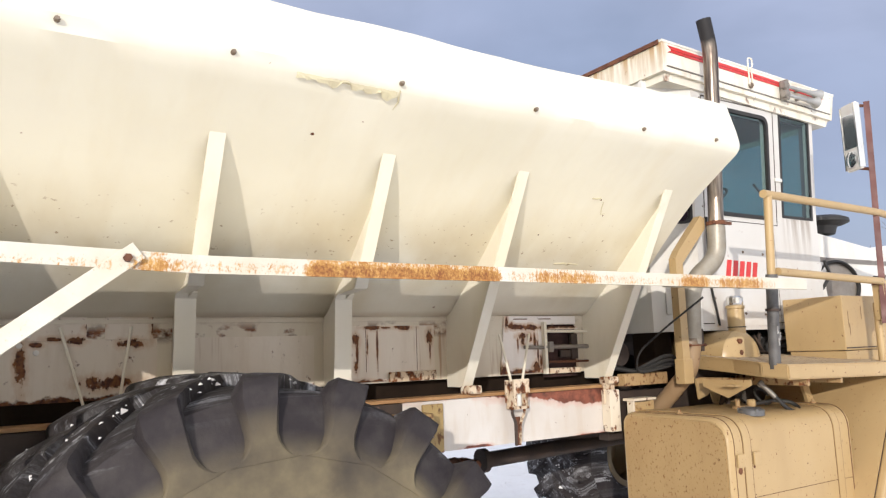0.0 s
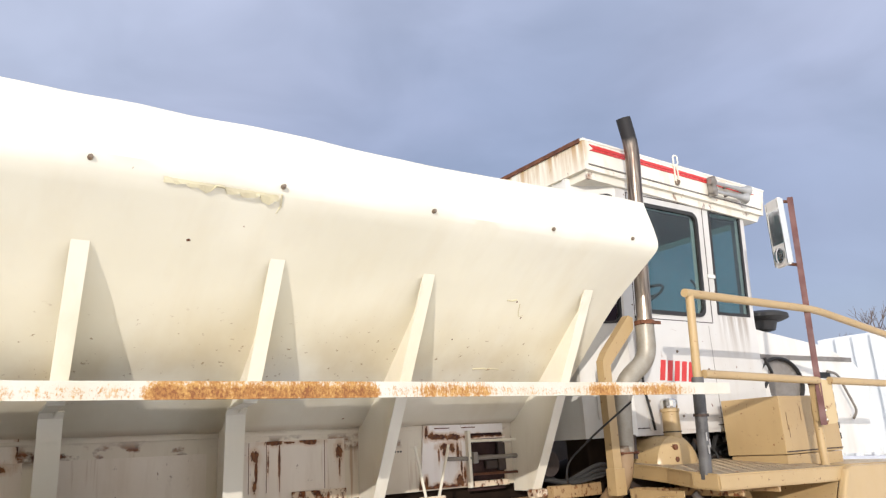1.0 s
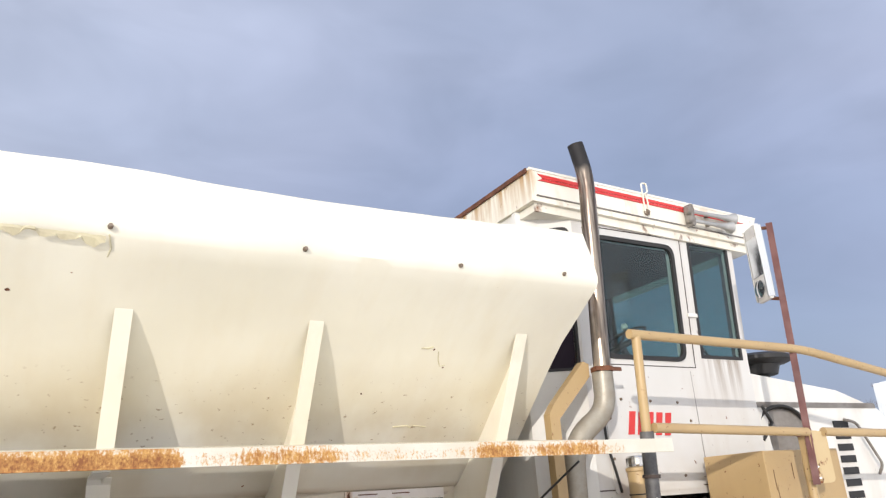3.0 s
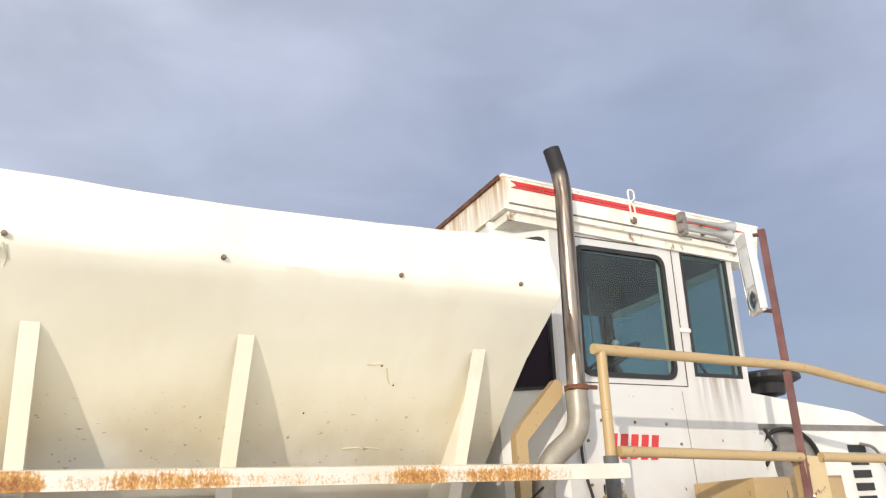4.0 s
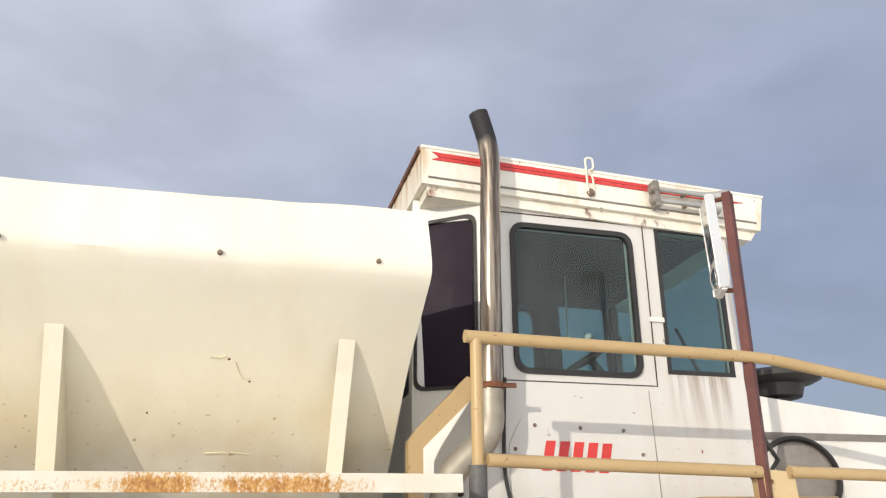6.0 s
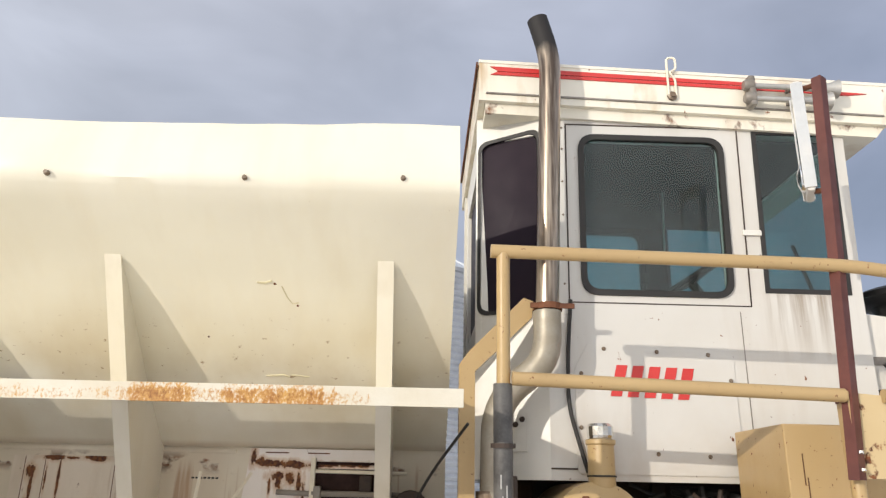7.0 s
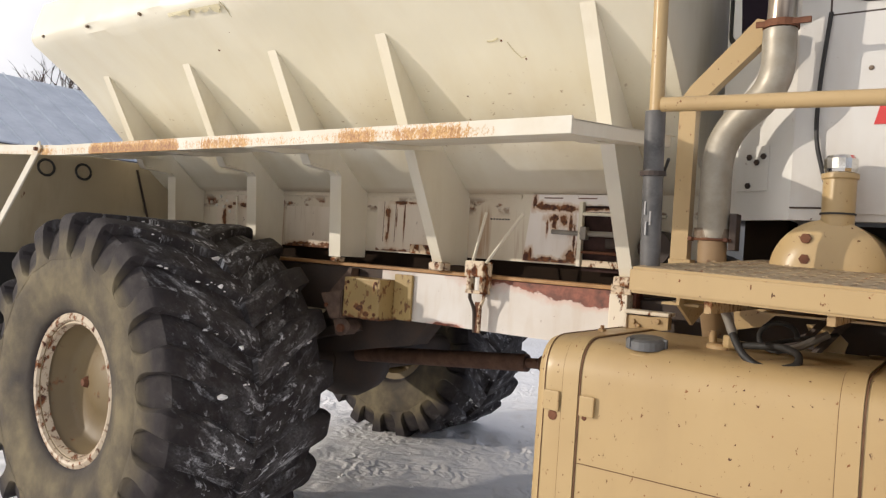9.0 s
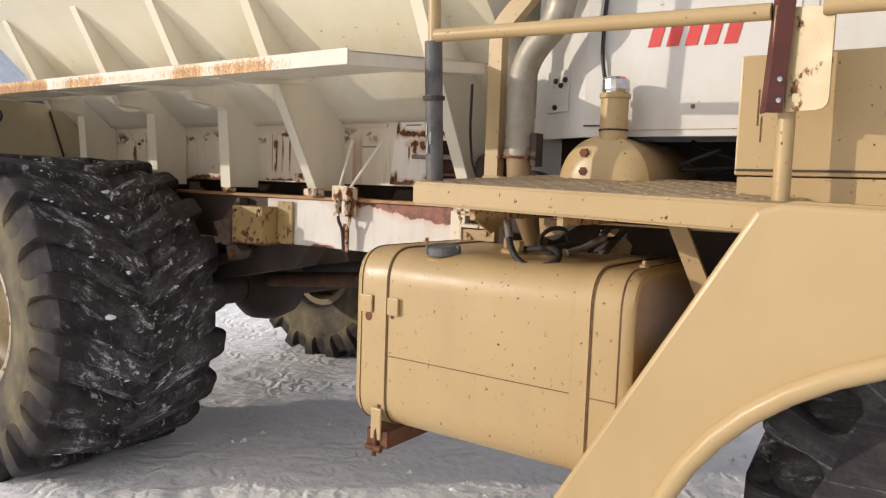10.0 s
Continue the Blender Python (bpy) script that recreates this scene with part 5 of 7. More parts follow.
# fuel tank
def build_tank():
    x0, x1, y0, y1, z0, z1 = 3.43, 4.52, 2.31, 3.02, 0.7, 1.375
    outline = rounded([(y0, z0), (y0, z1), (y1, z1), (y1, z0)], [0.13, 0.13, 0.08, 0.08], 8)
    bm = bmesh.new()
    cy, cz = (y0 + y1) / 2, (z0 + z1) / 2
    rings = []
    for x, k in ((x0 + 0.004, 0.93), (x0, 0.95), (x0 + 0.006, 0.975), (x0 + 0.03, 0.998), (x0 + 0.06, 1.0), (x1 - 0.06, 1.0), (x1 - 0.03, 0.998), (x1 - 0.006, 0.975), (x1, 0.95), (x1 - 0.004, 0.93)):
        rings.append([bm.verts.new((x, cy + (y - cy) * k, cz + (z - cz) * k)) for y, z in outline])
    for a, b in zip(rings, rings[1:]):
        for j in range(len(outline)):
            bm.faces.new((a[j], a[(j + 1) % len(outline)], b[(j + 1) % len(outline)], b[j]))
    bm.faces.new(rings[0])
    bm.faces.new(rings[-1])
    tank = tp("fuel_tank", bm, TAN, None, "tan-painted rectangular fuel tank with rust specks", True)
    cap = [(cy + (y - cy) * 0.925, cz + (z - cz) * 0.925) for y, z in outline]
    tp("end_cap", prism(cap, "x", x0 - 0.001, x0 + 0.02), TAN_SPECKLED, tank, "rust-speckled tan end cap")
    for x in (3.53, 4.33):
        bm = bmesh.new()
        o = 0.006
        big = rounded([(y0 - o, z0 - o), (y0 - o, z1 + o), (y1 + o, z1 + o), (y1 + o, z0 - o)], [0.135, 0.135, 0.085, 0.085], 8)
        small = [(cy + (y - cy) * 0.99, cz + (z - cz) * 0.99) for y, z in big]
        ra = [[bm.verts.new((xx, y, z)) for y, z in out] for xx, out in ((x, small), (x, big), (x + 0.055, big), (x + 0.055, small))]
        for a, b in zip(ra, ra[1:]):
            for j in range(len(big)):
                bm.faces.new((a[j], a[(j + 1) % len(big)], b[(j + 1) % len(big)], b[j]))
        tp("strap", bm, TAN, tank, "", True)
    for x, wide, k in ((3.527, 0.0018, 0.002), (3.587, 0.005, 0.003), (4.328, 0.0015, 0.002), (4.387, 0.005, 0.003), (4.478, 0.004, 0.002), (3.462, 0.002, 0.002)):
        ring = [(cy + (y - cy) * (1 + k / 0.32), cz + (z - cz) * (1 + k / 0.33)) for y, z in outline]
        hem = [(cy + (y - cy) * 0.99, cz + (z - cz) * 0.99) for y, z in outline]
        bm = bmesh.new()
        ra = [[bm.verts.new((xx, y, z)) for y, z in out] for xx, out in ((x, hem), (x, ring), (x + wide, ring), (x + wide, hem))]
        for a, b in zip(ra, ra[1:]):
            for j in range(len(ring)):
                bm.faces.new((a[j], a[(j + 1) % len(ring)], b[(j + 1) % len(ring)], b[j]))
        tp("strap_edge", bm, RUST_LINE, tank, "dark rusty line beside a strap", True)
    for x, w in ((3.468, 0.055), (3.596, 0.05)):
        tp("strap_clip", box(x, x + w, y0 - 0.016, y0 - 0.004, 1.135, 1.2, 0.004), TAN, tank)

    for x, z, w in ((3.478, 1.118, 0.04), (3.545, 0.79, 0.03), (3.6, 1.128, 0.02)):
        tp("rust_spot", lathe([(0, 0.0022), (w * 0.3, 0.002), (w * 0.45, 0.0)], (x + w / 2, y0 - 0.0004, z), (0, -1, 0), 9), RUSTY, tank)
    tp("bracket", box(3.51, 3.61, 2.3, 2.9, 0.63, 0.695, 0.004), RUSTY, tank, "rusted mounting bracket")
    tp("bracket", box(4.34, 4.44, 2.3, 2.9, 0.63, 0.695, 0.004), RUSTY, tank)
    tp("seam", box(3.595, 4.325, y0 - 0.0018, y0, 0.979, 0.9815), RUST_LINE, tank)
    tp("seam", box(4.395, 4.477, y0 - 0.0018, y0, 0.976, 0.9785), RUST_LINE, tank)
    neck = tp("filler_neck", lathe([(0.066, -0.04), (0.066, 0.004), (0.056, 0.01), (0, 0.01)], (3.762, 2.41, 1.352), (0, -0.1, 1), 20), TAN, tank, "", True)
    bm = lathe([(0.0, 0.036), (0.052, 0.036), (0.063, 0.03), (0.064, 0.004), (0.054, 0.0)], (3.762, 2.408, 1.364), (0, -0.1, 1), 24)
    cap = tp("fuel_cap", bm, CAP_GREY, neck, "dark grey fuel cap")
    for k in range(3):
        a = 2 * math.pi * k / 3 + 0.5
        tp("cap_lug", box(-0.006, 0.006, 0.05, 0.069, 0.004, 0.036, 0.002, m=Matrix.Translation((3.762, 2.408, 1.364)) @ Matrix.Rotation(a, 4, "Z")), CAP_GREY, neck)
    # sender flange with its elbow and the hoses that rise to the platform
    fl = tp("sender_flange", lathe([(0.05, -0.02), (0.05, 0.014), (0.044, 0.02), (0, 0.02)], (3.945, 2.6, 1.372), (0, 0, 1), 18), TAN_RUSTY, tank, "", True)
    tp("pipe_stub", tube([(3.915, 2.6, 1.385), (3.912, 2.6, 1.43)], 0.013, 10), TAN_RUSTY, fl, "", True)
    tp("pipe_union", lathe([(0.02, -0.02), (0.024, -0.014), (0.024, 0.014), (0.02, 0.02)], (3.98, 2.56, 1.405), (0, 0, 1), 8), TAN, fl)
    hl = tp("hose_loop", tube(bend([(3.985, 2.47, 1.49), (4.03, 2.42, 1.42), (4.055, 2.405, 1.386), (4.1, 2.39, 1.358), (4.155, 2.39, 1.354), (4.205, 2.42, 1.372), (4.2, 2.46, 1.4), (4.14, 2.52, 1.412), (4.03, 2.57, 1.398), (3.99, 2.59, 1.392)], 0.04), 0.0115, 10), BLACK, tank, "black hose looped over the tank", True)
    tp("hose_fitting", tube([(3.968, 2.49, 1.52), (3.995, 2.46, 1.478), (4.018, 2.434, 1.44)], 0.014, 10), GREY_METAL, hl, "dull steel hose end", True)
    tp("hose_nut", lathe([(0.018, -0.012), (0.02, -0.008), (0.02, 0.008), (0.018, 0.012)], (3.972, 2.486, 1.513), (0.4, -0.45, -0.65), 6), GREY_METAL, hl)
    ring = [(4.115 + 0.055 * math.cos(a), 2.58 + 0.03 * math.sin(a), 1.435 + 0.042 * math.sin(a)) for a in (2 * math.pi * k / 18 for k in range(17))]
    tp("hose_coil", tube(ring, 0.008, 8), BLACK, tank, "thin black hose coil", True)
    tp("return_pipe", tube([(4.12, 2.68, 1.385), (4.155, 2.73, 1.4), (4.225, 2.78, 1.445)], 0.013, 8), GREY_METAL, tank, "", True)
    tp("return_pipe", tube([(4.06, 2.66, 1.4), (4.14, 2.76, 1.42), (4.24, 2.86, 1.44)], 0.008, 8), BLACK, tank, "", True)
    for bx, by in ((4.475, 2.5), (3.5, 2.66)):
        tp("strap_stud", lathe([(0.016, 0), (0.016, 0.012), (0.008, 0.014), (0.008, 0.026), (0, 0.027)], (bx, by, 1.372), (0, 0, 1), 6), TAN_RUSTY, tank)
    tp("strap_bolt", tube([(3.56, 2.31, 0.76), (3.56, 2.285, 0.6)], 0.01, 6), RUSTY, tank)
    tp("strap_tongue", box(3.535, 3.582, 2.292, 2.302, 0.66, 0.78, 0.004), TAN, tank)
    tp("t_bolt", tube([(3.525, 2.285, 0.63), (3.595, 2.285, 0.63)], 0.013, 8), RUSTY, tank)


build_tank()

# platform with its fender, box and railing
def build_platform():
    bm = prism([(3.778, 2.185), (4.95, 2.185), (4.95, 2.95), (3.96, 2.95), (3.9, 2.6), (3.8, 2.36), (3.78, 2.34)], "z", 1.543, 1.62)
    bmesh.ops.bevel(bm, geom=bm.edges[:], offset=0.008, segments=2, affect="EDGES")
    pl = tp("platform", bm, TAN, None, "tan steel step platform with tread plate top")
    bm = bmesh.new()
    for i in range(26):
        for j in range(14):
            x, y = 3.81 + i * 0.042, 2.22 + j * 0.05
            if x < 3.8 + 0.28 * (y - 2.3):
                continue
            s = 1 if (i + j) % 2 else -1
            v = [bm.verts.new((x + a * 0.014 + s * c * 0.006, y + a * 0.012 * s + c * 0.005, z)) for a, c, z in ((-1, 0, 1.6215), (0, -1, 1.6215), (1, 0, 1.6215), (0, 1, 1.6215))]
            p = bm.verts.new((x, y, 1.6245))
            for k in range(4):
                bm.faces.new((v[k], v[(k + 1) % 4], p))
    tread = tagged(tp("tread_pattern", bm, DIRTY_TAN, pl, "raised diamond tread"), kind="stuff")
    sheet = tp("tread_sheet", prism([(3.795, 2.205), (4.935, 2.205), (4.935, 2.94), (3.97, 2.94), (3.915, 2.6), (3.81, 2.36)], "z", 1.6195, 1.6208), DIRTY_TAN, pl, "dirty tan tread sheet")
    # the platform sags a little towards its outer front corner
    for ob in (pl, tread, sheet):
        for v in ob.data.vertices:
            v.co.z += 0.004 - 0.024 * (v.co.x - 3.78) + 0.075 * (v.co.y - 2.185)
    tp("under_flange", prism([(4.05, 1.498), (4.05, 1.505), (4.9, 1.505), (4.9, 1.498)], "y", 2.62, 2.9), TAN, pl)
    for x in (3.99, 4.3, 4.85):
        tp("cross_brace", box(x, x + 0.02, 2.22, 2.92, 1.506, 1.542), TAN_RUSTY, pl)
    # fender: sloped rear edge, arched cut-out, flange round the arch
    arch = []
    cx, cz, r = 5.52, 0.5, 0.8
    for i in range(25):
        a = math.pi - i * math.pi / 24
        arch.append((cx + r * 1.12 * math.cos(a), cz + r * math.sin(a)))
    outline = [(4.24, 0.5)] + arch + [(6.95, 0.5), (6.45, 1.56), (4.93, 1.6), (4.87, 1.582)]
    fender = tp("fender", prism(outline, "y", 2.15, 2.2), TAN_CLEAN, None, "tan front fender with a rolled wheel arch")
    bev = fender.modifiers.new("edge", "BEVEL")
    bev.width, bev.segments, bev.limit_method, bev.angle_limit = 0.016, 3, "ANGLE", radians(50)
    bm = bmesh.new()
    lip_pts = [(x, 2.155, z) for x, z in arch]
    tube(lip_pts, 0.028, 12, bm)
    tp("arch_roll", bm, TAN_CLEAN, fender, "", True)
    bm = bmesh.new()
    pts = [(4.24, 0.5), (4.87, 1.582), (4.95, 1.606), (6.45, 1.565), (6.95, 0.5)]
    for (xa, za), (xb, zb) in zip(pts, pts[1:]):
        v = [bm.verts.new(c) for c in ((xa, 2.2, za), (xb, 2.2, zb), (xb, 3.0, zb), (xa, 3.0, za), (xa, 2.2, za - 0.01), (xb, 2.2, zb - 0.01), (xb, 3.0, zb - 0.01), (xa, 3.0, za - 0.01))]
        for f in ((0, 1, 2, 3), (7, 6, 5, 4), (0, 4, 5, 1), (1, 5, 6, 2), (2, 6, 7, 3), (3, 7, 4, 0)):
            bm.faces.new([v[k] for k in f])
    bmesh.ops.remove_doubles(bm, verts=bm.verts, dist=0.0005)
    tp("fender_top", bm, TAN, fender)
    # box
    b = tp("battery_box", box(4.748, 5.36, 2.42, 2.81, 1.672, 2.005, 0.006), TAN, None, "tan steel box standing on the platform")
    tp("lid_edge", box(4.752, 5.355, 2.414, 2.42, 1.684, 1.69), DARK_METAL, b)
    tp("base", box(4.756, 5.35, 2.427, 2.79, 1.6, 1.668), TAN, b)
    for px, pz, ph in ((4.8, 1.86, 0.1), (4.81, 1.8, 0.07), (4.95, 1.9, 0.08)):
        tp("rust_run", box(px, px + 0.004, 2.4185, 2.4195, pz - ph / 2, pz + ph / 2), RUST_LINE, b)
    # railing
    rail = tp("railing", tube(bend([(3.765, 2.225, 2.514), (4.97, 2.225, 2.496), (5.9, 2.2, 2.345)], 0.12), 0.0225, 14), TAN, None, "tan pipe railing", True)
    tp("lower_rail", tube([(3.83, 2.225, 2.104), (4.86, 2.225, 2.075)], 0.0215, 14), TAN, rail, "", True)
    tp("lower_rail", tube([(4.98, 2.22, 2.075), (6.1, 2.2, 2.045)], 0.0215, 14), TAN, rail, "", True)
    tp("post", tube([(3.805, 2.225, 2.514), (3.806, 2.275, 1.6)], 0.0215, 14), TAN, rail, "", True)
    tp("sleeve", tube([(3.803, 2.246, 2.09), (3.806, 2.277, 1.6)], 0.03, 12), SLEEVE, rail, "worn dark grey rubber sleeve", True)
    tp("sleeve_clamp", lathe([(0.029, -0.007), (0.038, -0.007), (0.038, 0.007), (0.029, 0.007)], (3.804, 2.257, 1.905), (0, -0.06, 1), 16), DARK_METAL, rail)
    for cx, cz in ((3.795, 1.8), (3.8, 1.74), (3.812, 1.77)):
        tp("scuff", box(cx - 0.002, cx + 0.002, 2.232, 2.238, cz - 0.02, cz + 0.02), GALV_SCUFF, rail)
    tp("post", tube([(4.9, 2.29, 1.95), (4.9, 2.29, 1.6)], 0.0225, 14), TAN, rail, "", True)
    # bracket on the post: one plate faces the yard, one the tail of the truck
    bm = prism(rounded([(0.0, 1.83), (0.0, 2.09), (0.11, 2.075), (0.11, 1.83)], [0.004, 0.01, 0.012, 0.03], 5), "y", 0.0, 0.007)
    bmesh.ops.transform(bm, matrix=Matrix.Translation((4.9, 2.262, 0)) @ Matrix.Rotation(radians(-20), 4, "Z"), verts=bm.verts)
    tp("post_plate", bm, PLATE_TAN, rail, "rust-spotted cream plate on the rail post")
    bm = prism(rounded([(2.222, 1.86), (2.222, 2.09), (2.29, 2.1), (2.29, 1.835)], [0.004, 0.006, 0.006, 0.03], 5), "x", 4.868, 4.874)
    tp("post_plate", bm, TAN, rail)
    tp("plate_patch", prism([(2.222, 2.062), (2.222, 2.092), (2.291, 2.102), (2.291, 2.055)], "x", 4.865, 4.868), MAROON, rail, "maroon overspray on the plate")
    # mirror pole: an angle iron whose corner looks at the yard
    bm = bmesh.new()
    ell = [(0.0, 0.0), (0.042, 0.0), (0.042, 0.005), (0.005, 0.005), (0.005, 0.034), (0.0, 0.034)]
    turn = Matrix.Rotation(radians(35), 2)
    ell = [tuple(turn @ Vector(p)) for p in ell]
    lo = [bm.verts.new((4.864 + a, 2.215 + b, 1.825)) for a, b in ell]
    hi = [bm.verts.new((4.94 + a, 2.215 + b, 3.205)) for a, b in ell]
    bm.faces.new(lo)
    bm.faces.new(list(reversed(hi)))
    for k in range(6):
        bm.faces.new((lo[k], hi[k], hi[(k + 1) % 6], lo[(k + 1) % 6]))
    for bz in (1.855, 1.907):
        tp("bolt", lathe([(0, 0.01), (0.007, 0.009), (0.009, 0)], (4.886, 2.229, bz), (0.57, -0.82, 0), 6), CHROME, rail)
    pole = tp("mirror_pole", bm, MAROON, None, "maroon angle-iron mirror pole")
    mm = Matrix.Translation((4.905, 2.325, 0)) @ Matrix.Rotation(radians(-25), 4, "Z")
    head = tp("mirror_head", box(-0.014, 0.014, -0.064, 0.064, 2.78, 3.21, 0.01, m=mm), CAB_WHITE, pole, "white rectangular mirror head with a round convex glass")
    for sy in (-1, 1):
        tp("mirror_rim", box(-0.021, 0.019, sy * 0.065 - 0.004, sy * 0.065 + 0.004, 2.79, 3.2, 0.002, m=mm), CHROME, head)
    tp("mirror_glass", box(-0.018, -0.0145, -0.055, 0.055, 2.92, 3.14, 0.002, m=mm), MIRROR, head)
    bm = lathe([(0.05, 0), (0.05, 0.012), (0.024, 0.022), (0, 0.024)], (-0.014, 0, 2.85), (-1, 0, 0), 20)
    bmesh.ops.transform(bm, matrix=mm, verts=bm.verts)
    tp("convex_mirror", bm, MIRROR, head, "", True)
    tp("mirror_bracket", tube([(4.905, 2.3, 2.79), (4.93, 2.235, 2.77)], 0.01, 8), RUSTY, pole)
    tp("mirror_bracket", tube([(4.905, 2.3, 3.19), (4.94, 2.235, 3.18)], 0.01, 8), RUSTY, pole)


build_platform()

# cab
CY = 2.86


def frame_ring(points_out, points_in, y0, y1, bm):
    a, b = [bm.verts.new((x, y0, z)) for x, z in points_out], [bm.verts.new((x, y0, z)) for x, z in points_in]
    c, d = [bm.verts.new((x, y1, z)) for x, z in points_out], [bm.verts.new((x, y1, z)) for x, z in points_in]
    k = len(points_out)
    for i in range(k):
        j = (i + 1) % k
        bm.faces.new((a[i], a[j], b[j], b[i]))
        bm.faces.new((b[i], b[j], d[j], d[i]))
        bm.faces.new((a[i], c[i], c[j], a[j]))
        bm.faces.new((c[i], c[j], d[j], d[i]))


def wall_with_holes(x0, x1, z0, z1, y0, y1, holes, bm):
    """A wall in the x-z plane, built from boxes round rectangular openings."""
    xs = sorted({x0, x1, *[h[0] for h in holes], *[h[1] for h in holes]})
    zs = sorted({z0, z1, *[h[2] for h in holes], *[h[3] for h in holes]})
    for xa, xb in zip(xs, xs[1:]):
        for za, zb in zip(zs, zs[1:]):
            mx, mz = (xa + xb) / 2, (za + zb) / 2
            if not any(h[0] < mx < h[1] and h[2] < mz < h[3] for h in holes):
                box(xa, xb, y0, y1, za, zb, 0, bm)


def build_cab():
    far = 4.1
    DW = (4.225, 4.825, 2.575, 3.25)
    FW = (4.985, 5.335, 2.59, 3.31)
    bm = bmesh.new()
    wall_with_holes(4.06, 5.39, 1.82, 3.42, CY, CY + 0.04, [DW, FW], bm)
    bmesh.ops.remove_doubles(bm, verts=bm.verts, dist=0.0005)
    CAB_SIDE = mat_cab()
    cab = tp("cab", bm, CAB_SIDE, None, "white truck cab with dirt-streaked panels")
    bm = bmesh.new()
    wall_with_holes(4.06, 5.39, 1.82, 3.42, far - 0.04, far, [DW, FW], bm)
    bmesh.ops.remove_doubles(bm, verts=bm.verts, dist=0.0005)
    tp("far_side", bm, SEAT, cab)
    # rear quarter panels, canted inward
    for s, yy in ((1, CY), (-1, far)):
        a, b2 = Vector((4.06, yy, 0)), Vector((3.775, yy + s * 0.14, 0))
        d = b2 - a
        mm = Matrix.Translation(a) @ Matrix(((d.normalized().x, 0, 0, 0), (d.normalized().y, 1, 0, 0), (0, 0, 1, 0), (0, 0, 0, 1)))
        L = d.length
        bm = bmesh.new()
        wall_with_holes(0, L, 1.82, 3.42, 0, s * 0.03, [(0.03, L - 0.02, 2.5, 3.27)], bm)
        bmesh.ops.remove_doubles(bm, verts=bm.verts, dist=0.0005)
        bmesh.ops.transform(bm, matrix=mm, verts=bm.verts)
        tp("quarter_panel", bm, CAB_WHITE, cab)
        bm = bmesh.new()
        out = rounded([(0.02, 2.485), (0.02, 3.3), (L - 0.006, 3.275), (L - 0.006, 2.485)], 0.05)
        inn = rounded([(0.034, 2.5), (0.034, 3.283), (L - 0.02, 3.26), (L - 0.02, 2.5)], 0.05)
        frame_ring(out, inn, -s * 0.008, s * 0.01, bm)
        bmesh.ops.transform(bm, matrix=mm, verts=bm.verts)
        w = tp("quarter_window", bm, BLACK, cab, "dark quarter window in a black rubber seal")
        bm = prism(inn, "y", s * 0.012, s * 0.016)
        bmesh.ops.transform(bm, matrix=mm, verts=bm.verts)
        g = tp("pane", bm, DARK_GLASS, w)
    # rear wall with a window, front wall with windscreen, floor
    bm = bmesh.new()
    box(3.79, 3.83, CY + 0.14, far - 0.14, 1.82, 2.5, 0, bm)
    box(3.79, 3.83, CY + 0.14, far - 0.14, 3.22, 3.42, 0, bm)
    box(3.79, 3.83, CY + 0.14, CY + 0.3, 2.5, 3.22, 0, bm)
    box(3.79, 3.83, far - 0.3, far - 0.14, 2.5, 3.22, 0, bm)
    tp("rear_wall", bm, CAB_WHITE, cab)
    for cy in (CY + 0.145, far - 0.195):
        tp("corner_post", box(3.795, 3.84, cy, cy + 0.05, 1.82, 3.4, 0.004), CAB_WHITE, cab)
    tp("rear_lining", box(3.832, 3.84, CY + 0.16, far - 0.16, 1.9, 2.5), LINING, cab)
    tp("rear_pane", box(3.806, 3.812, CY + 0.3, far - 0.3, 2.5, 3.22), DARK_GLASS, cab)
    bm = bmesh.new()
    box(5.35, 5.39, CY + 0.04, far - 0.04, 1.82, 2.57, 0, bm)
    box(5.35, 5.39, CY + 0.04, far - 0.04, 3.33, 3.42, 0, bm)
    box(5.35, 5.39, CY + 0.04, CY + 0.08, 2.57, 3.33, 0, bm)
    box(5.35, 5.39, far - 0.08, far - 0.04, 2.57, 3.33, 0, bm)
    tp("front_wall", bm, LINING, cab)
    ws = tp("windscreen", box(5.368, 5.374, CY + 0.08, far - 0.08, 2.57, 3.33), GLASS, cab)
    ws.visible_shadow = False
    tp("cab_floor", box(4.062, 5.35, CY + 0.04, far - 0.04, 1.86, 1.9), BLACK, cab)
    # door
    for s, yy in ((-1, CY), (1, far)):
        dr = (4.15, 4.915, 2.52, 3.32)
        bm = bmesh.new()
        out = [(dr[0], dr[2]), (dr[0], dr[3]), (dr[1], dr[3] - 0.0), (dr[1], dr[2])]
        inn = [(dr[0] + 0.006, dr[2] + 0.006), (dr[0] + 0.006, dr[3] - 0.006), (dr[1] - 0.006, dr[3] - 0.006), (dr[1] - 0.006, dr[2] + 0.006)]
        frame_ring(out, inn, yy + s * 0.002, yy + s * 0.0005, bm)
        door = tp("door_seam", bm, DARK_METAL, cab)
        bm = bmesh.new()
        out = rounded([(DW[0] - 0.02, DW[2] - 0.02), (DW[0] - 0.02, DW[3] + 0.02), (DW[1] + 0.02, DW[3] + 0.02), (DW[1] + 0.02, DW[2] - 0.02)], 0.075)
        inn = rounded([(DW[0] + 0.004, DW[2] + 0.004), (DW[0] + 0.004, DW[3] - 0.004), (DW[1] - 0.004, DW[3] - 0.004), (DW[1] - 0.004, DW[2] + 0.004)], 0.06)
        frame_ring(out, inn, yy + s * 0.012, yy - s * 0.01, bm)
        win = tp("door_window", bm, BLACK, cab, "cab door window in a black rubber seal with round corners")
        g = tp("pane", prism(inn, "y", yy - s * 0.004, yy), GLASS, win)
        g.visible_shadow = False
